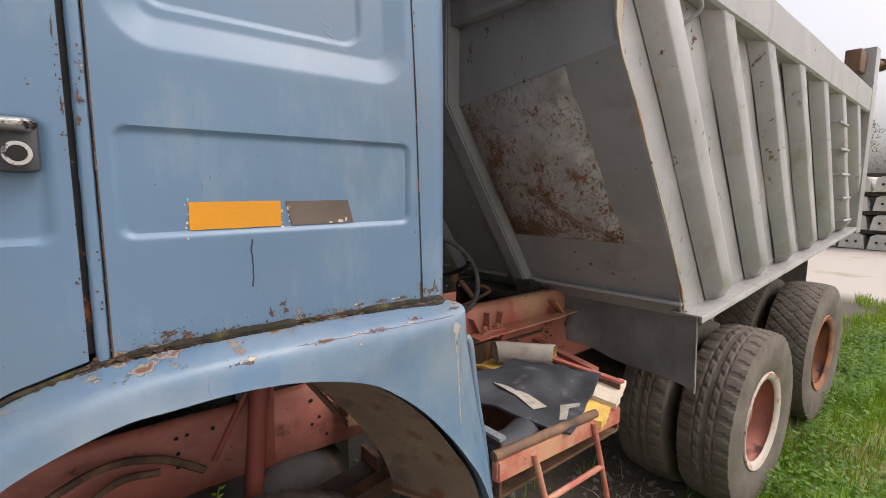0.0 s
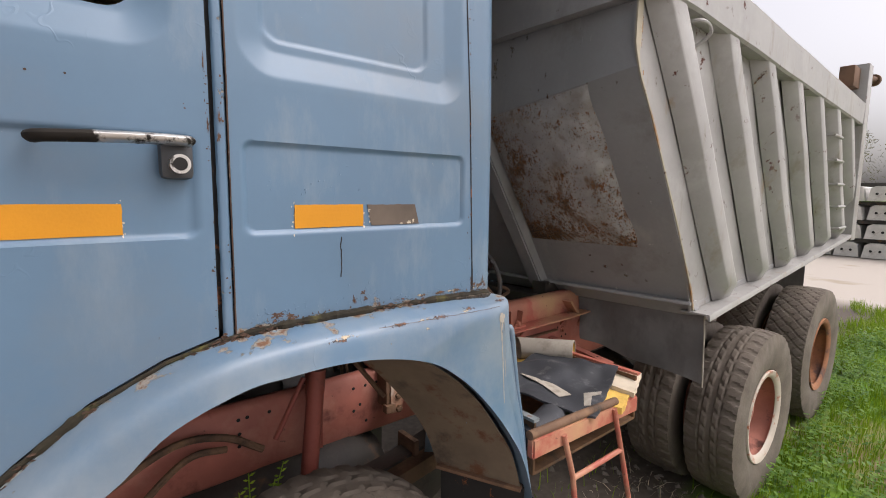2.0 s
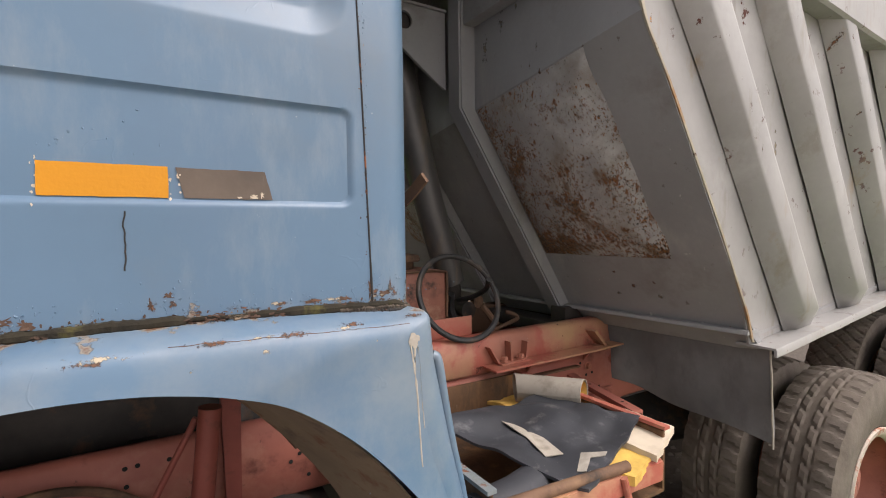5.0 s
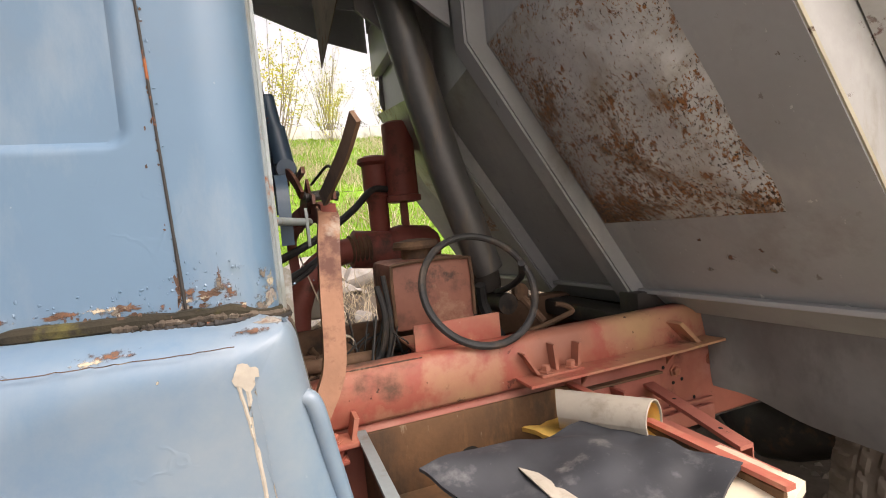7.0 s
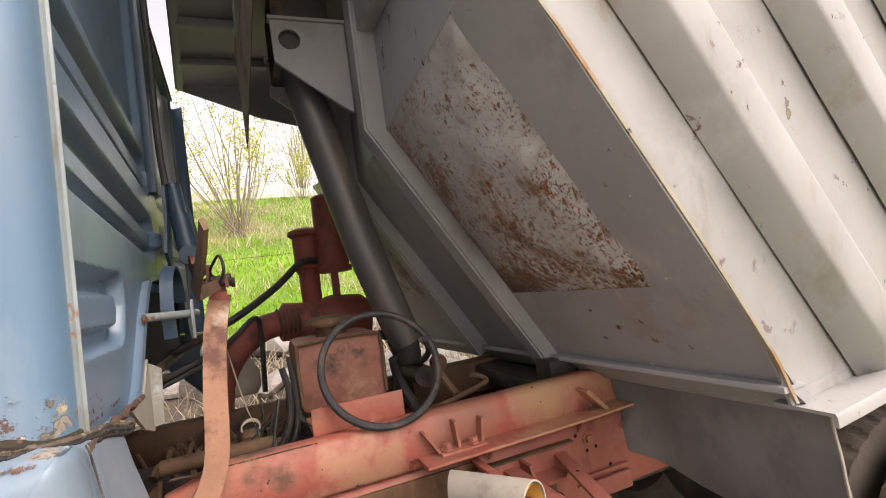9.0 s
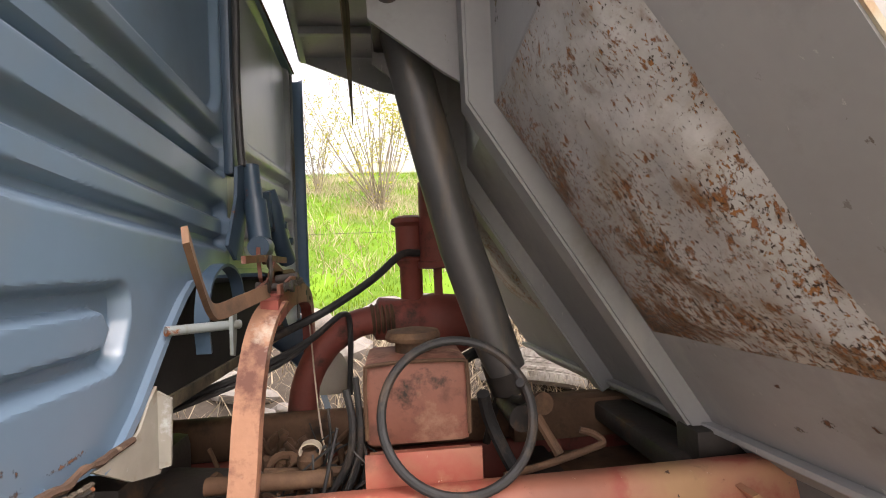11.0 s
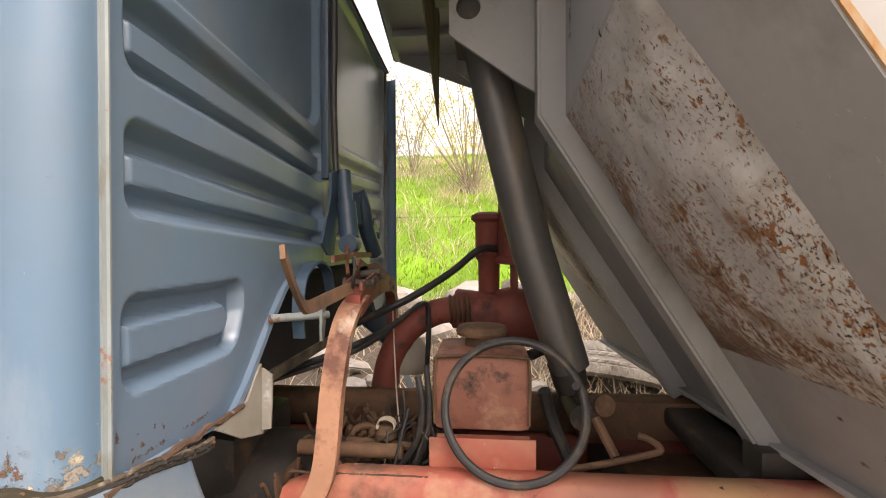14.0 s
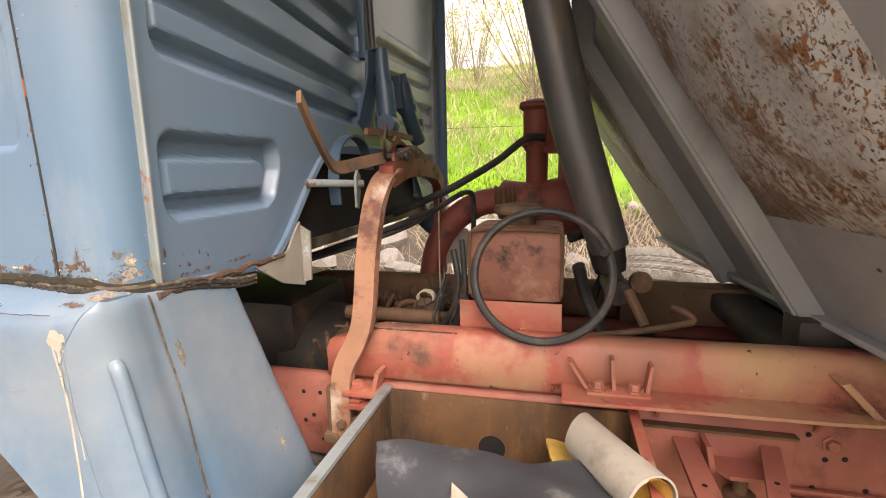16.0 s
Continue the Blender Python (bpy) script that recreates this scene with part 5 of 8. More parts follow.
part("tailgate", bm, GREY, truck, "grey steel tailgate")
bm = bmesh.new()
sheet(bm, lambda x, y: (x - 0.085 * y, y + skew(x), side_low(x) + 0.02), span(1.40, LEN, 10), span(0.004, BODY_W - 0.004, 6))
thicken(bm, 0.012, (0, 0, 1))
part("floor_plate", bm, GREY, truck)
for i in range(5):
    bm = bmesh.new()
    z = 1.58 + 0.18 * i
    x = 3.36 + 0.70 * (2.55 - z)
    rod(bm, [(x, skew(x) - 0.005, z), (x, skew(x) - 0.09, z), (x + 0.32, skew(x) - 0.075, z), (x + 0.32, skew(x) - 0.01, z)], 0.011, 8)
    part("ladder_rung", bm, PALE_GREY, near_side)
bm = bmesh.new()
rod(bm, smooth_path([(1.02, -0.01, 2.53), (1.03, -0.075, 2.525), (1.09, -0.085, 2.52), (1.12, -0.08, 2.49), (1.105, -0.03, 2.45), (1.08, -0.005, 2.44)], 5), 0.008, 8)
part("tie_hook", bm, PALE_GREY, near_side, "bent steel rope hook")

# cab guard over the gap, with its middle box and ram bracket
def guard_x(y):
    return 0.165 - 0.087 * y


bm = bmesh.new()
SLOT = (0.168, 1.236, 0.056, 0.070)
cut_x, cut_y = (SLOT[0] - 0.09, SLOT[0] + 0.09), (SLOT[1] - 0.10, SLOT[1] + 0.10)
for xa, xb, ya, yb in ((None, 0.70, 0.03, cut_y[0]), (None, 0.70, cut_y[1], 2.22), (None, cut_x[0], *cut_y), (cut_x[1], 0.70, *cut_y)):
    sheet(bm, lambda y, u: ((guard_x(y) if xa is None else xa) * (1 - u) + u * xb, y, 2.945), span(ya, yb, 6), span(0, 1, 5))
rim, edge = [], []
for a in span(0, 2 * math.pi, 33)[:-1]:
    c, d = math.cos(a), math.sin(a)
    k = min(0.09 / max(1e-6, abs(c)), 0.10 / max(1e-6, abs(d)))
    rim.append(bm.verts.new((SLOT[0] + SLOT[2] * c, SLOT[1] + SLOT[3] * d, 2.945)))
    edge.append(bm.verts.new((SLOT[0] + k * c, SLOT[1] + k * d, 2.945)))
for i in range(32):
    j = (i + 1) % 32
    bm.faces.new((rim[i], rim[j], edge[j], edge[i]))
bmesh.ops.remove_doubles(bm, verts=bm.verts, dist=0.001)
bmesh.ops.recalc_face_normals(bm, faces=bm.faces)
thicken(bm, 0.006, (0, 0, 1))
guard = part("cab_guard", bm, GREY, truck, "grey steel cab guard overhanging the gap")
bm = bmesh.new()
sheet(bm, lambda y, z: (guard_x(y), y, z), span(0.03, 2.22, 12), span(2.915, 3.08, 3))
sheet(bm, lambda y, z: (guard_x(y) + 0.008 + z, y, 2.915), span(0.03, 2.22, 12), span(0, 0.03, 2))
part("guard_front_edge", bm, GREY, guard, "folded front edge of the guard with rust stains")
for y in (0.28, 0.62, 1.48, 1.86):
    bm = bmesh.new()
    box(bm, (guard_x(y) + 0.03, y, 2.905), (0.655, y + 0.035, 2.942), 0.004)
    part("guard_stiffener", bm, GREY, guard)
bm = bmesh.new()
prism(bm, [(-0.03, 3.08), (0.655, 3.08), (0.655, 2.70), (0.40, 2.76), (-0.03, 2.93)], "y", 2.222, 2.232)
part("guard_end_plate", bm, GREY, guard)
bm = bmesh.new()
box(bm, (0.292, 0.842, 2.79), (0.655, 1.36, 2.942), 0.006)
bracket = part("bracket_box", bm, GREY, guard, "grey steel box over the ram")
for lo, hi in (((0.284, 0.828, 2.786), (0.657, 0.842, 2.806)), ((0.284, 0.828, 2.806), (0.302, 0.842, 2.942)), ((0.640, 0.828, 2.806), (0.657, 0.842, 2.942)), ((0.302, 0.832, 2.926), (0.640, 0.842, 2.942))):
    bm = bmesh.new()
    box(bm, lo, hi, 0.003)
    part("welded_strip", bm, GREY, bracket)


def gusset(y0, y1):
    bm = bmesh.new()
    n = 20
    c = (0.452, 2.575)
    hole = [(c[0] + 0.037 * math.cos(a), c[1] + 0.037 * math.sin(a)) for a in span(0, 2 * math.pi, n)[:-1]]
    outline = [(0.392, 2.642), (0.650, 2.642), (0.650, 2.315), (0.600, 2.345), (0.395, 2.495)]
    def ring(a):
        d = Vector((math.cos(a), math.sin(a)))
        best = 9
        for p, q in zip(outline, outline[1:] + outline[:1]):
            e = Vector(q) - Vector(p)
            den = d.x * e.y - d.y * e.x
            if abs(den) > 1e-9:
                w = Vector(p) - Vector(c)
                t, s_ = (w.x * e.y - w.y * e.x) / den, (w.x * d.y - w.y * d.x) / den
                if t > 0 and -1e-6 <= s_ <= 1 + 1e-6:
                    best = min(best, t)
        return (c[0] + d.x * best, c[1] + d.y * best)
    angles = sorted([2 * math.pi * i / 24 for i in range(24)] + [math.atan2(z - c[1], x - c[0]) % (2 * math.pi) for x, z in outline])
    rims = []
    for y in (y0, y1):
        rims.append(([bm.verts.new((c[0] + 0.037 * math.cos(a), y, c[1] + 0.037 * math.sin(a))) for a in angles], [bm.verts.new((ring(a)[0], y, ring(a)[1])) for a in angles]))
    m = len(angles)
    for i in range(m):
        j = (i + 1) % m
        for h, o in rims:
            bm.faces.new((h[i], h[j], o[j], o[i]))
        bm.faces.new((rims[0][0][i], rims[0][0][j], rims[1][0][j], rims[1][0][i]))
        bm.faces.new((rims[0][1][i], rims[0][1][j], rims[1][1][j], rims[1][1][i]))
    box(bm, (0.385, y0 - 0.012, 2.642), (0.650, y1 + 0.012, 2.652))
    return bm


part("ram_bracket", gusset(0.925, 0.940), GREY, guard, "grey gusset plate with a round hole")
part("ram_bracket", gusset(1.235, 1.250), GREY, guard)
bm = bmesh.new()
box(bm, (0.40, 0.95, 2.53), (0.60, 1.23, 2.785), 0.01)
part("ram_head", bm, OILY, guard)
# pointed plate hanging from the guard
bm = bmesh.new()
prism(bm, [(0.59, 2.60), (1.578, 2.386), (1.66, 2.90), (0.59, 2.93)], "x", 0.0, 0.004)
for v in bm.verts:
    v.co.x += 0.335 - 0.0424 * (v.co.y - 0.588)
part("hanging_plate", bm, SHIELD, guard, "pointed rusty plate hanging under the guard")

# ---- ram ----
bm = bmesh.new()
rod(bm, [(0.475, 1.10, 2.62), (0.545, 1.10, 2.30), (0.655, 1.10, 1.85), (0.755, 1.10, 1.53), (0.785, 1.10, 1.45)], [0.068, 0.070, 0.070, 0.068, 0.062], 28)
ram = part("ram", bm, RAM, truck, "greasy grey telescopic hydraulic ram")
bm = bmesh.new()
rod(bm, [(0.768, 1.12, 1.475), (0.785, 1.12, 1.40), (0.79, 1.12, 1.37)], [0.062, 0.056, 0.05], 20)
lathe(bm, [(0.04, -0.14), (0.04, 0.14)], (0.80, 1.12, 1.33), (0, 1, 0), 14)
part("ram_foot", bm, OILY, ram, "oily black ram foot")

# ---- chassis ----
def c_rail(y0, y1, z0, z1, x0, x1, nose=0.0):
    bm = bmesh.new()
    n = 30
    rows = []
    for x in span(x0, x1, n):
        zt = z1 - nose * (1 - smooth(x0, x0 + 0.06, x))
        d = skew(x) * 0.9
        rows.append([bm.verts.new((x, y + d, z)) for y, z in ((y0 + 0.014, z0), (y0, z0 + 0.014), (y0, zt - 0.018), (y0 + 0.018, zt), (y1 - 0.018, zt), (y1, zt - 0.018), (y1, z0 + 0.014), (y1 - 0.014, z0))])
    for a, b in zip(rows, rows[1:]):
        for j in range(8):
            bm.faces.new((a[j], a[(j + 1) % 8], b[(j + 1) % 8], b[j]))
    bm.faces.new(rows[0])
    bm.faces.new(rows[-1])
    return bm


frame_rail = part("subframe_rail", c_rail(0.652, 0.735, 1.132, 1.286, -0.02, 4.7, 0.05), RED, truck, "faded salmon-red subframe rail with burnt patches", angle=50)
# rails on the far side take darker colours than the near pair
part("subframe_rail", c_rail(1.40, 1.483, 1.115, 1.262, -0.6, 4.7, 0.05), BROWN, truck, "brown far subframe rail", angle=50)
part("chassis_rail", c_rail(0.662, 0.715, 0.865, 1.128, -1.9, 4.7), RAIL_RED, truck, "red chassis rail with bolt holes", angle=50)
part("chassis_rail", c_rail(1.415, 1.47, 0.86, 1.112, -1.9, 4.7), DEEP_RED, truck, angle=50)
for x in (-0.55, 0.9, 1.75, 2.9, 4.4):
    bm = bmesh.new()
    box(bm, (x, 0.71 + skew(x), 0.90), (x + 0.09, 1.42 + skew(x), 1.08), 0.015)
    part("cross_member", bm, OILY, truck, "oily dark cross member between the rails")
# added plate below the rails, there to darken the space between them
bm = bmesh.new()
box(bm, (-0.5, 0.72, 0.84), (1.8, 1.40, 0.88))
part("shade_plate", bm, OILY, truck)
# oversized dark block added so the space under the rail goes near black
bm = bmesh.new()
box(bm, (-1.5, 0.78, 0.34), (0.12, 1.38, 0.86), 0.06)
lathe(bm, [(0.16, -0.5), (0.20, -0.2), (0.20, 0.15), (0.12, 0.3)], (-0.28, 0.74, 0.70), (1, 0, 0), 18)
part("sump", bm, OILY, truck, "oily black engine sump and starter, oversized to darken the underbody")
bm = bmesh.new()
box(bm, (-0.42, 0.40, 0.745), (0.14, 0.50, 0.812), 0.012, Matrix.Translation((-0.1, 0, 0.78)) @ Matrix.Rotation(radians(-9), 4, "Y") @ Matrix.Translation((0.1, 0, -0.78)))
part("spring_beam", bm, BROWN, truck, "rusty brown spring beam under the rail")
bm = bmesh.new()
lathe(bm, [(0.0, -0.10), (0.085, -0.09), (0.10, -0.04), (0.10, 0.06), (0.07, 0.10), (0.0, 0.10)], (0.07, 0.50, 0.74), (0, 1, 0), 20)
part("air_pot", bm, OILY, truck, "oily round brake chamber")

# ---- wheels ----
def tyre(R, w, lugs, style):
    """Tyre about the y axis at the origin; the tread is raised from one skin."""
    bm = bmesh.new()
    r0, n, across = 0.275, lugs * 8, 26
    side = [(r0, -w * 0.36), (r0 + 0.02, -w * 0.44), (R * 0.66, -w * 0.500), (R * 0.80, -w * 0.508), (R * 0.90, -w * 0.485)]
    crown = [(R * (0.965 - 0.022 * abs(2 * k / across - 1) ** 3), -w * 0.46 + w * 0.92 * k / across) for k in range(across + 1)]
    prof = side + crown + [(r, -y) for r, y in reversed(side)]
    rings = []
    for k, (r, y) in enumerate(prof):
        ring = []
        for j in range(n):
            a = 2 * math.pi * j / n
            u, s = j / 8, abs(y) / (w * 0.46)
            up = 0.0
            if 5 <= k < 5 + across + 1:
                if style == "lug":
                    zig = 0.16 * math.sin(y / w * 26)
                    if s > 0.40:
                        up = 1.0 if ((u + (0.5 if y > 0 else 0) + zig * 0.5) % 1.0) < 0.62 else 0.0
                    elif s > 0.32:
                        up = 0.0
                    else:
                        up = 1.0 if ((u + 0.25 + zig) % 1.0) < 0.75 and abs(y) > 0.012 else 0.0
                else:
                    p, q = (u + y / w * 3.2) % 1.0, (u - y / w * 3.2) % 1.0
                    up = 1.0 if 0.14 < p and 0.14 < q else 0.0
            elif k in (4, 5 + across + 1) and style == "lug":
                up = 0.5 if (u + (0.5 if y > 0 else 0)) % 1.0 < 0.6 else 0.0
            rr = r + up * 0.0065 + 0.002 * noise.noise((math.cos(a) * 3, y * 9, math.sin(a) * 3))
            ring.append(bm.verts.new((rr * math.sin(a), y, rr * math.cos(a))))
        rings.append(ring)
    for p, q in zip(rings, rings[1:] + rings[:1]):
        for j in range(n):
            bm.faces.new((p[j], p[(j + 1) % n], q[(j + 1) % n], q[j]))
    return bm


def rim_mesh(w, out):
    bm = bmesh.new()
    s = -1 if out else 1
    lathe(bm, [(0.268, s * w * 0.40), (0.262, s * w * 0.30), (0.245, s * w * 0.10), (0.238, -s * w * 0.02), (0.225, -s * w * 0.12), (0.195, -s * w * 0.22), (0.14, -s * w * 0.22), (0.112, -s * w * 0.16), (0.105, s * w * 0.10), (0.085, s * w * 0.16), (0.03, s * w * 0.18), (0.0, s * w * 0.18)], (0, 0, 0), (0, 1, 0), 40)
    bmesh.ops.delete(bm, geom=[f for f in bm.faces if len(f.verts) > 10], context="FACES")
    return bm


LUG_TYRE, DIAMOND_TYRE = finish(tyre(0.535, 0.285, 40, "lug"), "tyre", RUBBER, angle=25), finish(tyre(0.535, 0.285, 42, "diamond"), "tyre", RUBBER, angle=25)


NUT = finish(bolt(bmesh.new(), (0, 0, 0), (0, 0, 1), 0.014, 0.022), "wheel_nut", RIM_RUST)


def wheel(x, y, z, tyre_mesh, rim_mat, ring_mat, label, out=True, turn=0.0):
    w = new("wheel", finish(rim_mesh(0.285, out), "rim", rim_mat, angle=40))
    w.parent, w["label"] = truck, label
    w.matrix_basis = pose(x, y, z, 0, turn, 0)
    t = new("tyre", tyre_mesh)
    t.parent = w
    bm = bmesh.new()
    s = -1 if out else 1
    lathe(bm, [(0.240, s * 0.112), (0.286, s * 0.118), (0.290, s * 0.126), (0.284, s * 0.134), (0.262, s * 0.130), (0.244, s * 0.120)], (0, 0, 0), (0, 1, 0), 40, close=True)
    part("lock_ring", bm, ring_mat, w, "chalky lock ring" if ring_mat is RIM_WHITE else "")
    for i in range(10):
        a = 2 * math.pi * i / 10
        nut = new("wheel_nut", NUT)
        nut.parent = w
        nut.matrix_basis = pose(0.167 * math.sin(a), -s * 0.058, 0.167 * math.cos(a), 90 if out else -90)
    return w


wheel(2.30, 0.055, 0.505, LUG_TYRE, RIM_RED, RIM_WHITE, "twin rear wheel with worn lug tyre and red rim")
wheel(2.29, 0.405, 0.505, LUG_TYRE, RIM_RED, RIM_RED, "inner twin rear wheel with dusty lug tyre", turn=4)
wheel(3.66, 0.085, 0.600, DIAMOND_TYRE, RIM_RUST, RIM_RUST, "rear wheel with diamond tread and rusty rim", turn=3)
wheel(3.66, 0.435, 0.600, DIAMOND_TYRE, RIM_RUST, RIM_RUST, "inner rear wheel with diamond tread", turn=9)
wheel(2.32, 1.75, 0.505, LUG_TYRE, RIM_RED, RIM_RED, "far rear wheel", out=False)
wheel(2.32, 2.10, 0.505, LUG_TYRE, RIM_RED, RIM_RED, "far rear wheel", out=False)
wheel(3.66, 1.78, 0.600, DIAMOND_TYRE, RIM_RUST, RIM_RUST, "far rear wheel", out=False)
wheel(3.66, 2.13, 0.600, DIAMOND_TYRE, RIM_RUST, RIM_RUST, "far rear wheel", out=False)
wheel(-0.47, 0.22, 0.49, LUG_TYRE, RIM_RED, RIM_RED, "front wheel with a dusty worn tyre under the wing")
wheel(-0.43, 1.95, 0.55, LUG_TYRE, RIM_RED, RIM_RED, "far front wheel", out=False)
for x, y0, y1, z in ((2.30, 0.25, 1.95, 0.505), (3.66, 0.28, 2.0, 0.600), (-0.47, 0.3, 1.9, 0.47)):
    bm = bmesh.new()
    m = (y0 + y1) / 2
    lathe(bm, [(0.065, y0), (0.075, m - 0.30), (0.16, m - 0.14), (0.20, m), (0.16, m + 0.14), (0.075, m + 0.30), (0.065, y1)] if x > 0 else [(0.05, y0), (0.06, m), (0.05, y1)], (x, 0, z), (0, 1, 0), 20)
    part("axle", bm, OILY, truck, "oily dark axle")

# rubber splash guard ahead of the rear wheels
bm = bmesh.new()
sheet(bm, lambda y, v: (1.40 + 0.04 * v + 0.012 * noise.noise((y * 4, v * 2, 0)) - 0.03 * smooth(0.5, 0.66, y), y, 1.285 - v * (0.365 - 0.06 * y + 0.02 * noise.noise((y * 3, 0, 7)) - 0.03 * smooth(0.35, 0.6, y))), span(-0.03, 0.655, 26), span(0, 1, 12))
thicken(bm, 0.008, (1, 0.3, 0))
splash_guard = part("splash_guard", bm, FLAP, truck, "dusty black rubber splash guard ahead of the rear wheels")
bm = bmesh.new()
rod(bm, [(1.40 + 0.03 * k, -0.034 + 0.003 * noise.noise((k * 5, 0, 0)), 1.275 - 0.37 * k) for k in span(0, 1, 12)], 0.004, 6)
part("edge_wire", bm, GREYBOARD, splash_guard, "pale wire along the rubber's edge")
bm = bmesh.new()
x = LEN - 0.1
sheet(bm, lambda y, v: (x + 0.02 * noise.noise((y * 4, v * 2, 3)), y, 1.38 - v * 0.75), span(0.35, 1.0, 10), span(0, 1, 8))
thicken(bm, 0.008, (1, 0.3, 0))
part("rear_flap", bm, FLAP, truck, "black rubber mud flap")

# ---- things between cab and body ----
bm = bmesh.new()
box(bm, (0.345, 0.905, 1.305), (0.637, 1.19, 1.535), 0.028)
tank = part("oil_tank", bm, TANK, truck, "faded pink-red oil tank with a dark seam and stains")
bm = bmesh.new()
loop = [(x, z) for x, z in ((0.352, 1.33), (0.352, 1.50), (0.38, 1.53), (0.60, 1.53), (0.63, 1.50), (0.63, 1.33))]
rod(bm, smooth_path([(x, 0.902, z) for x, z in loop], 4), 0.006, 6)
part("tank_bead", bm, BROWN, tank)
bm = bmesh.new()
lathe(bm, [(0.055, 0), (0.055, 0.035), (0.082, 0.035), (0.085, 0.045), (0.078, 0.062), (0.03, 0.070), (0, 0.070)], (0.49, 1.06, 1.535), (0, 0, 1), 24)
part("filler_cap", bm, BROWN, tank, "rusty mushroom filler cap")
bm = bmesh.new()
box(bm, (0.357, 0.715, 1.28), (0.632, 0.722, 1.362), 0.002)
box(bm, (0.357, 0.722, 1.285), (0.632, 0.92, 1.292))
part("tank_bracket", bm, RED, tank, "red sheet bracket on the rail")
bm = bmesh.new()
loop_z = [1.442 + 0.158 * math.sin(a) for a in span(0, 2 * math.pi, 48)[:-1]]
rod(bm, [(0.578 + 0.180 * math.cos(a), 0.638 + 0.52 * (z - 1.284), z) for a, z in zip(span(0, 2 * math.pi, 48)[:-1], loop_z)], 0.0115, 10, closed=True)
rod(bm, smooth_path([(0.735, 0.735, 1.50), (0.765, 0.80, 1.45), (0.785, 0.93, 1.40), (0.79, 1.05, 1.37)], 6), 0.0115, 10)
part("loop_hose", bm, HOSE, tank, "black rubber hydraulic hose in a big loop")

# air filter standing on the far side
bm = bmesh.new()
lathe(bm, [(0.0, 0.375), (0.055, 0.372), (0.074, 0.36), (0.076, 0.02), (0.086, 0.015), (0.086, -0.01), (0.06, -0.015), (0, -0.015)], (0.63, 1.66, 1.79), (0, 0, 1), 28)
filt = part("air_filter", bm, DEEP_RED, truck, "dark red cylindrical air filter canister")
bm = bmesh.new()
lathe(bm, [(0.0, 0.20), (0.05, 0.198), (0.08, 0.185), (0.084, 0.165), (0.064, 0.15), (0.062, 0.01), (0.07, 0.0), (0.05, -0.03), (0.048, -0.22)], (0.515, 1.72, 1.815), (0, 0, 1), 28)
part("air_intake", bm, DEEP_RED, filt, "red intake pot with mushroom lid")
bm = bmesh.new()
box(bm, (0.61, 1.645, 1.27), (0.645, 1.675, 1.78), 0.004)
part("filter_stand", bm, DEEP_RED, filt)
bm = bmesh.new()
lathe(bm, [(0.075, -0.12), (0.09, -0.11), (0.09, 0.06), (0.11, 0.08), (0.125, 0.12), (0.125, 0.26), (0.10, 0.30), (0, 0.30)], (0.47, 1.67, 1.56), (1, 0.05, -0.12), 26)
part("filter_drum", bm, DEEP_RED, filt, "red lower drum of the air cleaner")
bm = bmesh.new()
rod(bm, smooth_path([(0.06, 1.52, 1.22), (0.085, 1.54, 1.36), (0.15, 1.57, 1.48), (0.26, 1.60, 1.555), (0.36, 1.63, 1.575)], 6), 0.058, 20)
part("air_elbow", bm, DEEP_RED, filt, "dark red rubber air elbow")
bm = bmesh.new()
for k in range(5):
    lathe(bm, [(0.060, 0), (0.068, 0.008), (0.060, 0.016)], (0.335 + 0.02 * k, 1.625, 1.573), (1, 0.1, 0.05), 20)
part("bellows", bm, BROWN, filt, "ribbed air hose joint with clamps")
bm = bmesh.new()
rod(bm, smooth_path([(0.55, 1.66, 1.845), (0.47, 1.63, 1.84), (0.36, 1.55, 1.75), (0.22, 1.45, 1.66), (0.10, 1.40, 1.60), (-0.1, 1.38, 1.52), (-0.3, 1.35, 1.48)], 6), 0.016, 10)
part("air_hose", bm, HOSE, filt, "thin black hose")


# cab lock frame: an upside-down U across the rails, with latch and lever
bm = bmesh.new()
strap(bm, smooth_path([(0.045, 0.60, 0.96), (0.047, 0.60, 1.13), (0.062, 0.602, 1.20), (0.098, 0.605, 1.27), (0.118, 0.61, 1.34), (0.128, 0.63, 1.50), (0.138, 0.66, 1.62), (0.15, 0.70, 1.69), (0.155, 0.78, 1.725)], 5), 0.055, 0.035)
lock_frame = part("lock_frame", bm, BEIGE_RED, truck, "bent red bar frame that carries the cab lock")
bm = bmesh.new()
strap(bm, smooth_path([(0.155, 0.72, 1.70), (0.14, 0.95, 1.725), (0.11, 1.30, 1.715), (0.09, 1.52, 1.68), (0.085, 1.585, 1.62), (0.09, 1.58, 1.45), (0.10, 1.55, 1.25)], 6), 0.06, 0.04, (1, 0, 0))
part("lock_beam", bm, DEEP_RED, lock_frame, "rusty red cross beam with holes")
bm = bmesh.new()
strap(bm, smooth_path([(0.165, 0.258, 1.852), (0.150, 0.33, 1.80), (0.125, 0.44, 1.742), (0.120, 0.50, 1.727), (0.135, 0.58, 1.737), (0.155, 0.70, 1.752)], 5), 0.030, 0.009, (1, 0.15, 0.25))
part("lock_lever", bm, BROWN, lock_frame, "bent rusty release lever with chipped paint")
bm = bmesh.new()
prism(bm, [(0.72, 1.742), (0.93, 1.752), (0.95, 1.775), (0.86, 1.782), (0.78, 1.768), (0.72, 1.765)], "x", 0.172, 0.180)
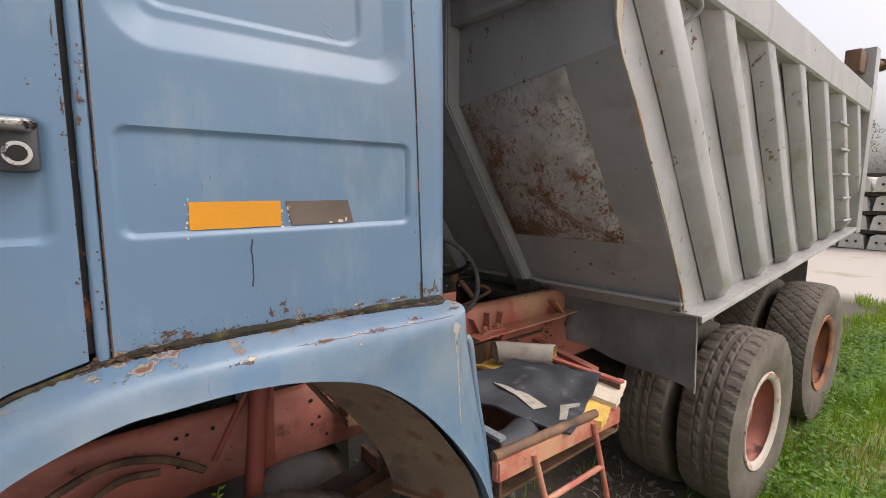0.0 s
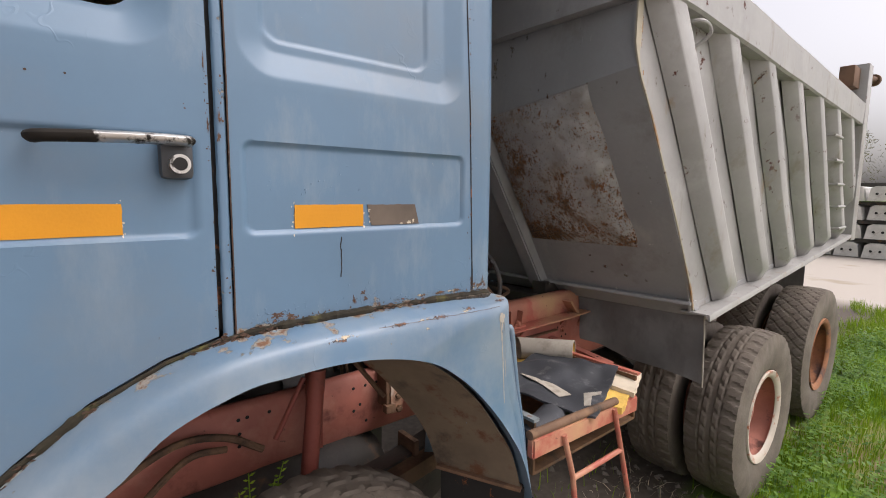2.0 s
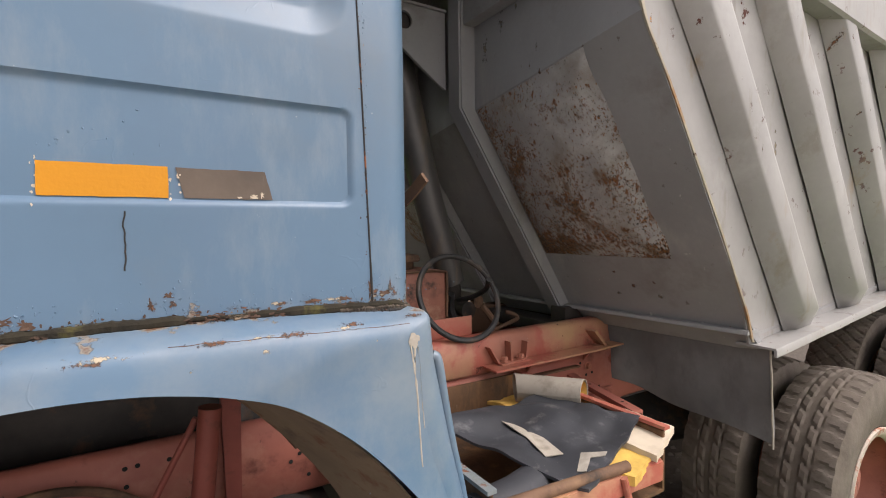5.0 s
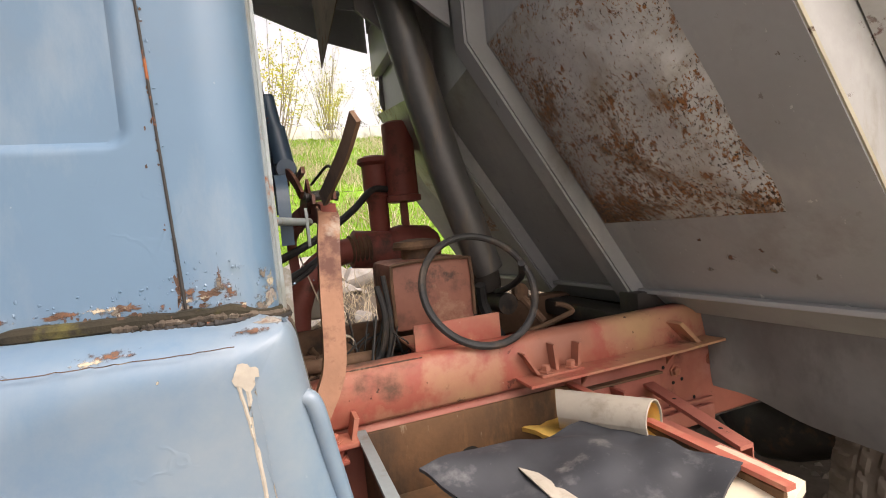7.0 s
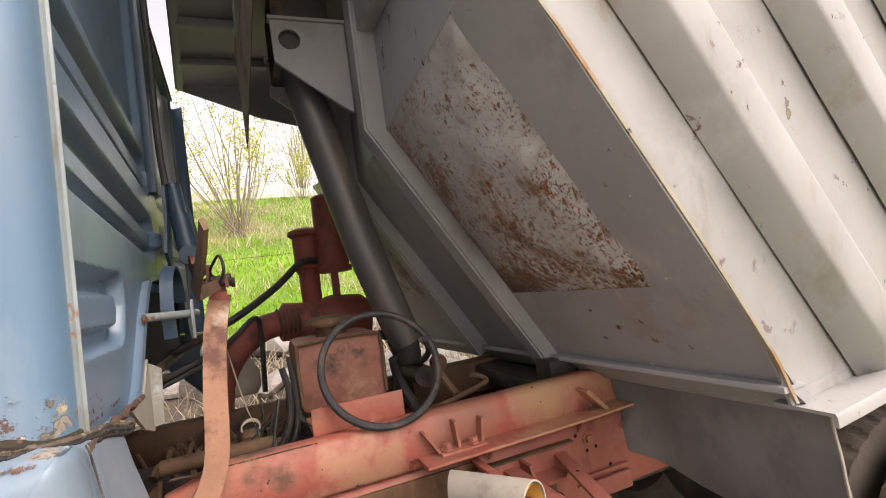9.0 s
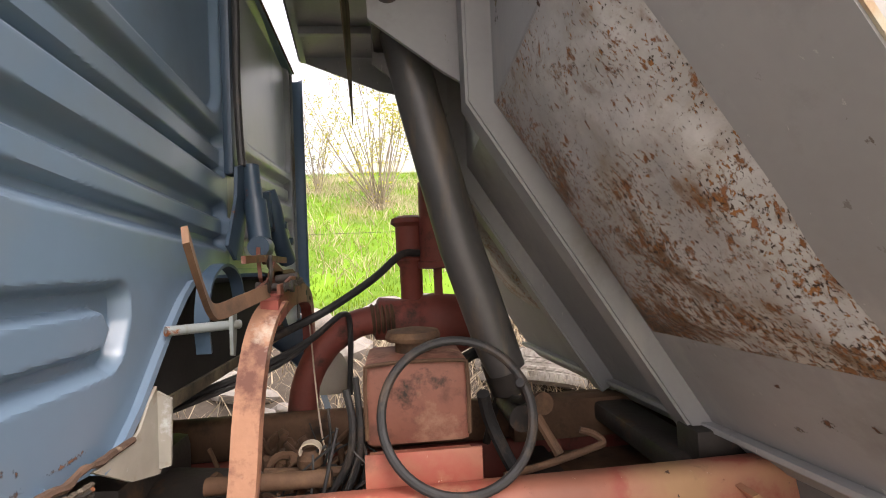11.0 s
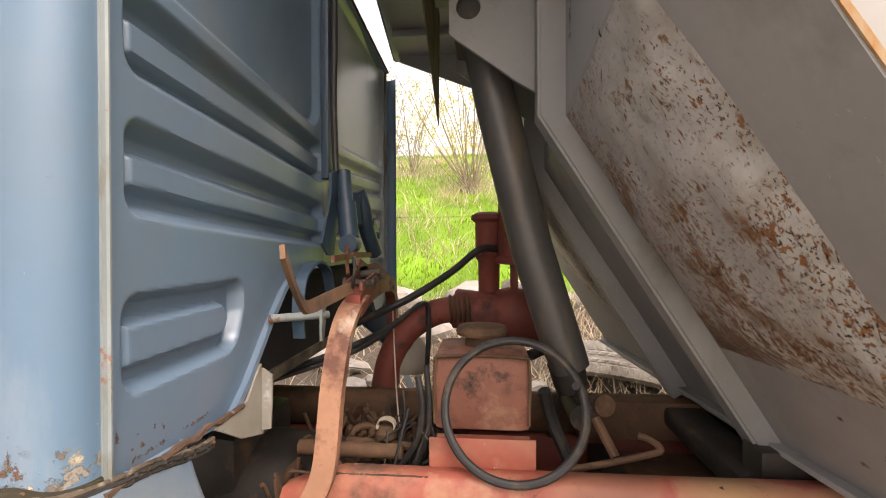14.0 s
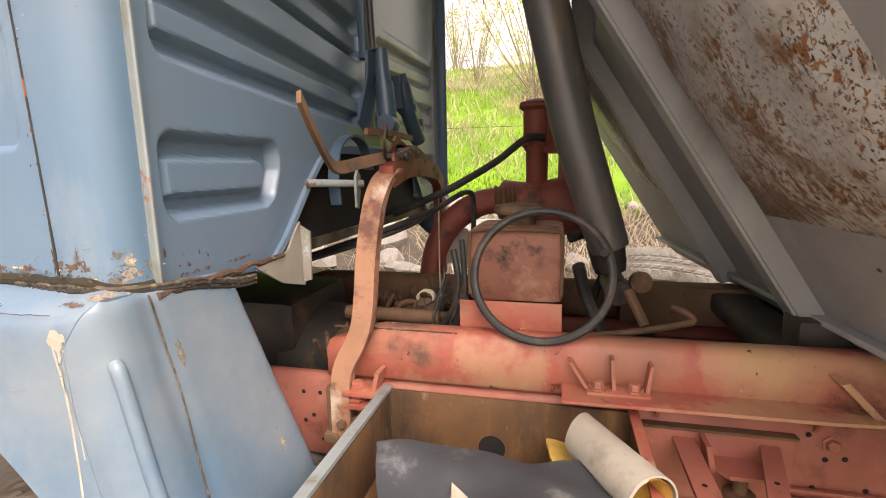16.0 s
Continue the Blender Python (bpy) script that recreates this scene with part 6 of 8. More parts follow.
prism(bm, [(0.74, 1.735), (0.98, 1.745), (0.99, 1.800), (0.90, 1.822), (0.84, 1.775), (0.75, 1.760)], "x", 0.118, 0.126)
latch = part("latch", bm, LATCH_RED, lock_frame, "rusty cab latch with bolts")
bm = bmesh.new()
lathe(bm, [(0.0, -0.045), (0.014, -0.045), (0.014, -0.036), (0.010, -0.034), (0.010, 0.034), (0.014, 0.036), (0.014, 0.045), (0.0, 0.045)], (0.15, 0.80, 1.757), (1, 0, 0), 14)
part("pivot_pin", bm, OILY, latch, "greasy pivot pin")
bm = bmesh.new()
lathe(bm, [(0.0, -0.04), (0.012, -0.04), (0.012, 0.04), (0.0, 0.04)], (0.145, 0.91, 1.775), (1, 0, 0.1), 12)
part("pivot_pin", bm, OILY, latch)
bm = bmesh.new()
strap(bm, smooth_path([(0.10, 0.86, 1.77), (0.085, 0.90, 1.82), (0.07, 0.96, 1.85), (0.07, 1.02, 1.83)], 5), 0.030, 0.010, (1, 0.2, 0))
part("latch_claw", bm, LATCH_RED, latch)
bm = bmesh.new()
rod(bm, smooth_path([(0.16, 0.70, 1.75), (0.175, 0.66, 1.79), (0.165, 0.70, 1.83), (0.14, 0.78, 1.81), (0.13, 0.86, 1.80)], 5), 0.004, 7)
part("return_spring", bm, OILY, latch)
for y in (0.76, 0.84, 0.92):
    bm = bmesh.new()
    bolt(bm, (0.180, y, 1.758 + 0.05 * (y - 0.76)), (1, 0, 0.2), 0.009, 0.012)
    part("bolt", bm, OILY, latch)
bm = bmesh.new()
rod(bm, [(0.0, 0.56, 1.690), (0.10, 0.68, 1.684)], 0.010, 12)
part("latch_rod", bm, PALE_BLUE, lock_frame, "pale blue lock rod")
bm = bmesh.new()
rod(bm, [(0.035, 1.03, 2.105), (0.05, 1.01, 1.99)], 0.024, 16)
rod(bm, [(0.05, 1.01, 2.0), (0.066, 0.992, 1.885)], 0.031, 18)
lathe(bm, [(0.03, -0.03), (0.034, 0), (0.03, 0.03)], (0.07, 0.985, 1.865), (0, 1, 0), 14)
damper = part("damper", bm, STEEL_BLUE, truck, "dark blue cab damper on the rear wall")
bm = bmesh.new()
prism(bm, [(0.955, 2.09), (1.02, 2.11), (1.03, 2.0), (0.97, 1.83), (0.925, 1.83), (0.93, 1.92)], "x", 0.012, 0.022)
part("damper_bracket", bm, STEEL_BLUE, damper)
bm = bmesh.new()
rod(bm, smooth_path([(0.03, 1.22, 2.06), (0.045, 1.24, 2.0), (0.05, 1.28, 1.92), (0.06, 1.36, 1.83)], 4), 0.03, 12)
prism(bm, [(1.17, 2.05), (1.25, 2.06), (1.50, 1.91), (1.47, 1.86), (1.20, 1.94)], "x", 0.02, 0.05)
for y, z in ((1.27, 1.95), (1.36, 1.90)):
    bolt(bm, (0.06, y, z), (1, 0, 0), 0.014, 0.02)
part("hinge_block", bm, STEEL_BLUE, damper, "dark blue hinge plate with bolts")

bm = bmesh.new()
prism(bm, [(0.89, 1.795), (1.12, 1.80), (1.43, 1.72), (1.46, 1.67), (0.90, 1.715)], "x", 0.116, 0.126)
plate = part("latch_plate", bm, LATCH_RED, lock_frame, "dark rusty red plate with rivet holes")
for y, z in ((0.94, 1.765), (1.02, 1.76), (1.10, 1.765), (1.20, 1.735), (1.33, 1.715), (1.40, 1.69)):
    bm = bmesh.new()
    lathe(bm, [(0.0, 0.0), (0.008, 0.0005), (0.010, 0.002)], (0.1262, y, z), (1, 0, 0), 10)
    part("rivet_hole", bm, BLACK_HOLE, plate)
bm = bmesh.new()
prism(bm, [(0.650, 1.622), (0.664, 1.618), (0.676, 1.66), (0.680, 1.705), (0.664, 1.720), (0.650, 1.70)], "x", 0.088, 0.095)
part("hook_plate", bm, PALE_BLUE, lock_frame, "pale blue hook plate")
bm = bmesh.new()
strap(bm, smooth_path([(0.04, 0.64, 1.63), (0.04, 0.632, 1.70), (0.04, 0.66, 1.78), (0.04, 0.75, 1.816), (0.04, 0.84, 1.79), (0.04, 0.88, 1.72)], 5), 0.007, 0.030, (1, 0, 0))
part("bump_ring", bm, STEEL_BLUE, lock_frame, "bluish bent bump ring")
bm = bmesh.new()
strap(bm, [(0.10, 0.72, 1.825), (0.10, 0.92, 1.832), (0.10, 1.14, 1.828)], 0.018, 0.010, (1, 0, 0))
part("fork_bar", bm, LATCH_RED, lock_frame, "rusty fork bar above the latch")
bm = bmesh.new()
strap(bm, [(0.015, 1.05, 2.125), (0.018, 0.97, 1.99), (0.020, 0.882, 1.85)], 0.065, 0.008, (1, 0, 0))
part("damper_strap", bm, STEEL_BLUE, damper)
bm = bmesh.new()
rod(bm, smooth_path([(0.02, 1.00, 2.10), (0.012, 1.012, 2.20), (0.010, 1.008, 2.35), (0.012, 1.012, 2.55), (0.01, 1.01, 2.80)], 6), 0.011, 10)
part("vertical_hose", bm, HOSE, damper, "black hose running up the rear wall")

# toolbox tray beside the rail, with red front beam and folding step
zt, zb = 1.122, 0.93
bm = bmesh.new()
box(bm, (0.172, -0.02, zb), (0.806, 0.635, zb + 0.01))
tray = part("tool_tray", bm, TRAY, truck, "open rusty brown steel tool tray beside the chassis")
for lo, hi, mat in (((0.172, 0.625, zb), (0.806, 0.637, zt), TRAY), ((0.166, -0.02, zb), (0.177, 0.637, zt - 0.01), TRAY), ((0.800, -0.02, zb), (0.811, 0.637, zt - 0.01), TRAY)):
    bm = bmesh.new()
    box(bm, lo, hi, 0.003)
    part("tray_wall", bm, mat, tray)
bm = bmesh.new()
strap(bm, [(0.166, -0.03, zt + 0.002), (0.166, 0.64, zt + 0.002)], 0.026, 0.010, (0, 0, 1))
part("tray_edge", bm, PALE_BLUE, tray, "pale chipped edge strip of the tray")
bm = bmesh.new()
strap(bm, [(0.806, -0.03, zt + 0.002), (0.806, 0.64, zt + 0.002)], 0.024, 0.010, (0, 0, 1))
part("tray_edge", bm, RED, tray)
bm = bmesh.new()
lathe(bm, [(0.0, 0), (0.030, 0), (0.036, 0.003)], (0.459, 0.624, 0.985), (0, -1, 0), 18)
part("drain_hole", bm, BLACK_HOLE, tray)
bm = bmesh.new()
prism(bm, [(0.115, 1.020), (0.745, 0.996), (0.748, 1.060), (0.115, 1.088)], "y", -0.062, -0.032)
bmesh.ops.bevel(bm, geom=list(bm.edges), offset=0.006, segments=2, affect="EDGES")
part("front_beam", bm, RED, tray, "faded red front beam of the tray")
bm = bmesh.new()
rod(bm, [(0.112, -0.046, 1.098), (0.35, -0.048, 1.088), (0.60, -0.05, 1.075)], 0.015, 12)
part("beam_tube", bm, BROWN, tray, "worn brown tube along the beam")
bm = bmesh.new()
rod(bm, [(0.263, -0.066, 1.06), (0.31, -0.075, 0.90), (0.352, -0.085, 0.60), (0.36, -0.085, 0.45)], 0.010, 10)
rod(bm, [(0.567, -0.066, 1.06), (0.615, -0.075, 0.888), (0.70, -0.085, 0.60), (0.735, -0.085, 0.45)], 0.010, 10)
rod(bm, [(0.312, -0.075, 0.892), (0.614, -0.075, 0.888)], 0.010, 10)
rod(bm, [(0.35, -0.085, 0.60), (0.70, -0.085, 0.60)], 0.010, 10)
part("step", bm, RED, tray, "rusty red rod step")

# ---- details on the rails ----
bm = bmesh.new()
strap(bm, [(0.635, 0.605, 1.168), (1.2, 0.618, 1.168), (2.2, 0.70, 1.168)], 0.008, 0.095, (0, 1, 0))
ledge = part("rail_ledge", bm, RED, frame_rail, "welded ledge plate along the rail")
for x in (0.86, 1.20):
    bm = bmesh.new()
    prism(bm, [(0.60, 1.163), (0.65, 1.163), (0.65, 1.105)], "x", x, x + 0.008)
    part("ledge_gusset", bm, RED, frame_rail)


def clamp(x, s):
    """Small winged bracket with two bolts on the ledge."""
    bm = bmesh.new()
    box(bm, (x - 0.072, 0.595, 1.172), (x + 0.075, 0.650, 1.181), 0.003)
    for bot, top in (((x - 0.070, 1.180), (x - 0.112, 1.246)), ((x + 0.070, 1.180), (x + 0.078, 1.248)), ((x - 0.006, 1.180), (x - 0.012, 1.258))):
        prism(bm, [(bot[0] - 0.005, bot[1]), (bot[0] + 0.005, bot[1]), (top[0] + 0.004, top[1]), (top[0] - 0.004, top[1])], "y", 0.615, 0.651)
    c = part("rail_clamp", bm, RED, frame_rail, "rusty winged clamp on the ledge")
    for d in (-0.045, 0.040):
        bm = bmesh.new()
        bolt(bm, (x + d, 0.615, 1.183), (0, 0, 1), 0.014, 0.018)
        part("bolt", bm, RED, c)


clamp(0.765, 1)
bm = bmesh.new()
prism(bm, [(1.22, 1.245), (1.235, 1.25), (1.31, 1.172), (1.29, 1.172)], "y", 0.60, 0.66)
part("rail_tab", bm, RED, frame_rail)
# left bracket with stacked bolts
bm = bmesh.new()
box(bm, (0.055, 0.575, 1.115), (0.175, 0.652, 1.128), 0.003)
prism(bm, [(0.135, 1.128), (0.147, 1.128), (0.160, 1.180), (0.148, 1.183)], "y", 0.59, 0.65)
box(bm, (0.058, 0.580, 1.075), (0.125, 0.652, 1.086), 0.003)
br = part("rail_bracket", bm, RED, frame_rail, "red bracket with a clamped rubber mount")
for z, r in ((1.128, 0.017), (1.086, 0.022), (1.10, 0.020)):
    bm = bmesh.new()
    bolt(bm, (0.090, 0.605, z), (0, 0, 1), r, 0.018)
    part("bolt", bm, RED, br)
for x, z in ((0.094, 1.035), (0.050, 1.03), (0.052, 0.975)):
    bm = bmesh.new()
    bolt(bm, (x, 0.588, z), (0, -1, 0), 0.014, 0.016)
    part("bolt", bm, BROWN, frame_rail)
# long weld seam on top, holes in the web
bm = bmesh.new()
rod(bm, [(x, 0.668, 1.280 + 0.003 * noise.noise((x * 30, 0, 0))) for x in span(0.0, 0.36, 30)], 0.004, 6)
part("weld_seam", bm, SCALE_RUST, frame_rail)
holes = [(-0.544, 1.077), (-0.515, 1.079), (-0.542, 1.027), (-0.544, 0.984), (-0.516, 0.984), (-0.44, 1.077), (-0.109, 1.073), (-0.055, 1.074), (-0.005, 1.075), (-0.08, 1.001), (-0.108, 0.981), (-0.052, 0.926), (0.051, 0.927), (0.12, 0.925), (1.16, 1.08), (1.20, 1.09), (1.24, 1.03), (1.28, 1.035), (1.14, 0.95), (1.17, 0.95), (1.22, 0.955), (1.33, 0.96)]
for x, z in holes:
    bm = bmesh.new()
    lathe(bm, [(0.0, 0.0), (0.0055, 0.0), (0.0065, 0.0015), (0.005, 0.0025)], (x, 0.6605 + 0.9 * skew(x), z), (0, -1, 0), 12)
    part("bolt_hole", bm, BLACK_HOLE, frame_rail)
for x, z in ((0.853, 1.050), (1.104, 1.048), (1.25, 1.07), (1.42, 1.08)):
    bm = bmesh.new()
    bolt(bm, (x, 0.660 + 0.9 * skew(x), z), (0, -1, 0), 0.015, 0.014)
    part("bolt", bm, RED, frame_rail)
bm = bmesh.new()
box(bm, (0.822, 0.645, 0.90), (1.168, 0.660, 1.082), 0.004)
part("rail_plate", bm, RAIL_RED, frame_rail, "bolted red side plate")
bm = bmesh.new()
box(bm, (0.818, 0.636, 1.083), (1.172, 0.664, 1.090), 0.002)
part("plate_edge", bm, BROWN, frame_rail)
bm = bmesh.new()
box(bm, (1.16, 0.650, 0.945), (1.40, 0.664, 0.955), 0.003)
box(bm, (1.16, 0.648, 0.87), (1.40, 0.664, 0.93), 0.006)
part("rail_seam", bm, RAIL_RED, frame_rail)
# two outreaching arms and a small shelf bracket
for x, x1, y1, w in ((0.927, 0.925, 0.09, 0.025), (1.118, 0.99, 0.20, 0.021)):
    bm = bmesh.new()
    prism(bm, [(x - w, 0.655), (x + w, 0.655), (x1 + w, y1), (x1 - w, y1)], "z", 1.052, 1.062)
    prism(bm, [(x + w - 0.004, 0.655), (x + w, 0.655), (x1 + w, y1), (x1 + w - 0.004, y1)], "z", 1.020, 1.052)
    arm = part("carrier_arm", bm, RAIL_RED, frame_rail, "red angle-iron arm reaching out from the rail")
    for k in (0.35, 0.8):
        bm = bmesh.new()
        lathe(bm, [(0, 0), (0.006, 0.0005)], (x + (x1 - x) * k, 0.655 + (y1 - 0.655) * k, 1.0622), (0, 0, 1), 10)
        part("bolt_hole", bm, BLACK_HOLE, arm)
bm = bmesh.new()
prism(bm, [(0.985, 0.645), (1.090, 0.645), (1.105, 0.595), (1.08, 0.565), (1.01, 0.565), (0.975, 0.61)], "z", 1.012, 1.022)
prism(bm, [(0.96, 1.08), (0.972, 1.08), (0.985, 1.022), (0.972, 1.022)], "y", 0.58, 0.648)
shelf = part("mount_shelf", bm, RAIL_RED, frame_rail, "small rusty mounting shelf with a bolt")
bm = bmesh.new()
lathe(bm, [(0.016, 0), (0.016, -0.05), (0.035, -0.055), (0.035, -0.07), (0.02, -0.08)], (1.045, 0.605, 1.012), (0, 0, 1), 12)
part("mount_rubber", bm, BROWN, shelf)

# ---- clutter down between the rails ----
# block under the cab, its black replacing the deep shade of the gap
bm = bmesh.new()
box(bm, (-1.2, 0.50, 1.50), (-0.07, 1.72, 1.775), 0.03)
part("engine_cover", bm, BLACK_HOLE, truck, "engine cover under the cab, blackened as deep shade")
bm = bmesh.new()
box(bm, (-1.6, 0.86, 0.72), (-0.25, 1.30, 1.28), 0.05)
eng = part("engine", bm, OILY, truck, "oily engine and gearbox casing")
bm = bmesh.new()
lathe(bm, [(0.24, -0.3), (0.22, 0.0), (0.15, 0.12), (0.14, 0.42), (0.08, 0.46), (0.06, 0.62)], (-0.02, 1.07, 0.98), (1, 0, -0.03), 24)
part("gearbox", bm, OILY, eng)
bm = bmesh.new()
lathe(bm, [(0.10, 0), (0.115, 0.03), (0.11, 0.10), (0.07, 0.16), (0.02, 0.18)], (0.12, 1.62, 1.28), (0.1, 0.2, 1), 20)
part("brake_pot", bm, GREYBOARD, eng, "dusty round air pot")
bm = bmesh.new()
lathe(bm, [(0.030, 0), (0.032, 0.02), (0.022, 0.03), (0.024, 0.07), (0.036, 0.08), (0.036, 0.10), (0.018, 0.12)], (0.185, 0.98, 1.17), (0, 0, 1), 12)
rod(bm, [(0.06, 0.98, 1.235), (0.30, 0.97, 1.225)], 0.014, 10)
valve = part("air_valve", bm, BROWN, truck, "rusty pipe valve between the rails")
bm = bmesh.new()
strap(bm, [(0.19 + 0.028 * math.cos(a), 0.965, 1.295 + 0.022 * math.sin(a)) for a in span(-0.4, 3.6, 16)], 0.004, 0.03, (0, 1, 0))
part("pale_strap", bm, PAPER, valve, "loop of pale strap")
bm = bmesh.new()
rod(bm, [(-0.05, 0.86, 1.262), (0.26, 0.86, 1.258)], 0.022, 12)
part("cross_pipe", bm, BROWN, valve)
wire_rng = random.Random(3)
bm = bmesh.new()
for i in range(26):
    x0, y0 = wire_rng.uniform(0.16, 0.36), wire_rng.uniform(0.80, 1.10)
    pts = [(x0 + wire_rng.uniform(-0.14, 0.03), y0, wire_rng.uniform(1.12, 1.2)), (x0 + wire_rng.uniform(-0.08, 0.04), y0 - 0.03, wire_rng.uniform(1.12, 1.22)), (x0 + wire_rng.uniform(-0.02, 0.05), y0, wire_rng.uniform(1.2, 1.28)), (min(0.34, x0 + wire_rng.uniform(0.0, 0.08)), y0 + 0.03, wire_rng.uniform(1.26, 1.40))]
    rod(bm, smooth_path(pts, 5), wire_rng.uniform(0.002, 0.0045), 6)
for i in range(16):
    x0, y0 = wire_rng.uniform(-0.15, 0.3), wire_rng.uniform(0.78, 1.2)
    pts = [(x0 + k * 0.1 + wire_rng.uniform(-0.05, 0.05), y0 + wire_rng.uniform(-0.08, 0.08), wire_rng.uniform(1.08, 1.2)) for k in range(4)]
    rod(bm, smooth_path(pts, 5), wire_rng.uniform(0.004, 0.011), 6)
part("cable_tangle", bm, HOSE, truck, "tangle of dusty cables and hoses")["kind"] = "stuff"
bm = bmesh.new()
for i in range(54):
    x0, y0, a = wire_rng.uniform(-0.10, 0.30), wire_rng.uniform(0.78, 1.36), wire_rng.uniform(0, 3.14)
    L = wire_rng.uniform(0.06, 0.20)
    pts = [(min(0.33, x0 + L * (k / 3 - 0.5) * math.cos(a) + wire_rng.gauss(0, 0.015)), min(1.38, max(0.75, y0 + L * (k / 3 - 0.5) * math.sin(a) + wire_rng.gauss(0, 0.02))), wire_rng.uniform(1.06, 1.235)) for k in range(4)]
    rod(bm, smooth_path(pts, 5), wire_rng.uniform(0.005, 0.016), 7)
part("hose_tangle", bm, BROWN, truck, "dusty brown heap of old hoses")["kind"] = "stuff"
for pts, r, mat in (([(0.30, 0.90, 1.47), (0.315, 0.89, 1.38), (0.30, 0.88, 1.28), (0.24, 0.88, 1.20), (0.20, 0.90, 1.17)], 0.010, HOSE), ([(0.325, 0.91, 1.50), (0.335, 0.90, 1.36), (0.32, 0.89, 1.26), (0.27, 0.86, 1.17)], 0.009, HOSE), ([(0.10, 1.52, 1.60), (0.18, 1.20, 1.30), (0.24, 1.0, 1.20), (0.255, 0.95, 1.17)], 0.003, PAPER), ([(-0.30, 1.0, 1.40), (0.0, 1.05, 1.50), (0.15, 1.2, 1.56), (0.24, 1.45, 1.62), (0.26, 1.5, 1.55), (0.25, 1.5, 1.30)], 0.011, HOSE), ([(-0.40, 0.95, 1.36), (-0.1, 1.0, 1.45), (0.10, 1.1, 1.52), (0.20, 1.35, 1.60)], 0.008, HOSE), ([(0.68, 0.95, 1.42), (0.70, 0.98, 1.34), (0.74, 0.97, 1.24), (0.78, 0.95, 1.16)], 0.020, HOSE), ([(0.66, 1.20, 1.47), (0.72, 1.25, 1.48), (0.78, 1.26, 1.45)], 0.02, HOSE), ([(0.73, 1.22, 1.18), (0.77, 1.18, 1.34), (0.80, 1.16, 1.38)], 0.014, OILY)):
    bm = bmesh.new()
    rod(bm, smooth_path(pts, 6), r, 8)
    part("loose_hose" if r > 0.005 else "wire", bm, mat, truck)
bm = bmesh.new()
rod(bm, smooth_path([(0.70, 0.80, 1.25), (0.82, 0.82, 1.262), (0.95, 0.84, 1.285), (0.985, 0.85, 1.295), (0.965, 0.86, 1.315), (0.93, 0.87, 1.325)], 6), 0.0095, 8)
rod(bm, [(0.82, 0.90, 1.36), (0.86, 0.84, 1.275)], 0.014, 8)
part("bent_rod", bm, BROWN, truck, "bent dusty steel rod lying on the rail")
bm = bmesh.new()
lathe(bm, [(0.0, 0), (0.028, 0.002), (0.034, 0.01), (0.034, 0.03)], (0.865, 1.03, 1.36), (0.2, -1, 0.1), 16)
part("pipe_stub", bm, BROWN, ram)
bm = bmesh.new()
box(bm, (0.85, 1.32, 1.13), (1.6, 1.40, 1.275), 0.01)
box(bm, (0.90, 0.74, 1.02), (1.4, 1.40, 1.06), 0.01)
part("inner_plate", bm, BROWN, truck, "rusty mottled inner frame plate")
bm = bmesh.new()
box(bm, (1.20, 0.76, 1.255), (1.60, 0.86, 1.335), 0.012)
box(bm, (1.16, 0.80, 1.19), (1.30, 1.36, 1.26), 0.02)
part("body_bearer", bm, OILY, truck, "dark timber-like bearer under the body")
# pale torn corner bracket and lower edge of the rear wall
bm = bmesh.new()
prism(bm, [(0.315, 1.524), (0.413, 1.468), (0.505, 1.442), (0.512, 1.452), (0.500, 1.60), (0.47, 1.575), (0.44, 1.54), (0.40, 1.528)], "x", 0.004, 0.010)
prism(bm, [(0.010, 1.452), (0.030, 1.456), (0.034, 1.575), (0.010, 1.59)], "y", 0.500, 0.506)
part("torn_bracket", bm, GREY_BEIGE, cab, "torn pale bracket under the cab corner")
bm = bmesh.new()
rod(bm, [(0.008 + 0.004 * noise.noise((0, y * 30, 0)), y, 1.533 + 0.006 * noise.noise((1, y * 25, 0))) for y in span(0.06, 0.42, 40)], [0.006 + 0.005 * noise.noise((2, y * 40, 0)) for y in span(0.06, 0.42, 40)], 6)
part("lower_edge_rust", bm, SCALE_RUST, cab, "crumbling rust along the cab's lower edge")
def scabs(name, spots, mat, parent, label, seed, lift=0.0006, dome=0.0):
    """Small uneven flakes on the cab side: (x, z, width, height, count) rows spread round each place."""
    g = random.Random(seed)
    bm = bmesh.new()
    for x, z, w, h, count in spots:
        for _ in range(count):
            one = count == 1
            cx, cz = (x, z) if one else (x + g.gauss(0, w / 2), z + g.gauss(0, h / 2))
            sx, sz = (w / 2, h / 2) if one else (g.uniform(0.0006, 0.0028), g.uniform(0.0008, 0.0034))
            pts = []
            for a in span(0, 2 * math.pi, 23 if one else 9)[:-1]:
                s = g.uniform(0.25, 1.1) if one else g.uniform(0.5, 1.1)
                px, pz = cx + sx * s * math.cos(a), cz + sz * s * math.sin(a)
                pts.append(bm.verts.new((px, -side_depth(px, pz) - lift, pz)))
            if dome:
                top = bm.verts.new((cx, -side_depth(cx, cz) - lift - dome * g.uniform(0.5, 1.0), cz))
                for i, q in enumerate(pts):
                    bm.faces.new((q, pts[(i + 1) % len(pts)], top))
            else:
                bm.faces.new(pts)
    p = part(name, bm, mat, parent, label)
    p["kind"] = "stuff"
    return p


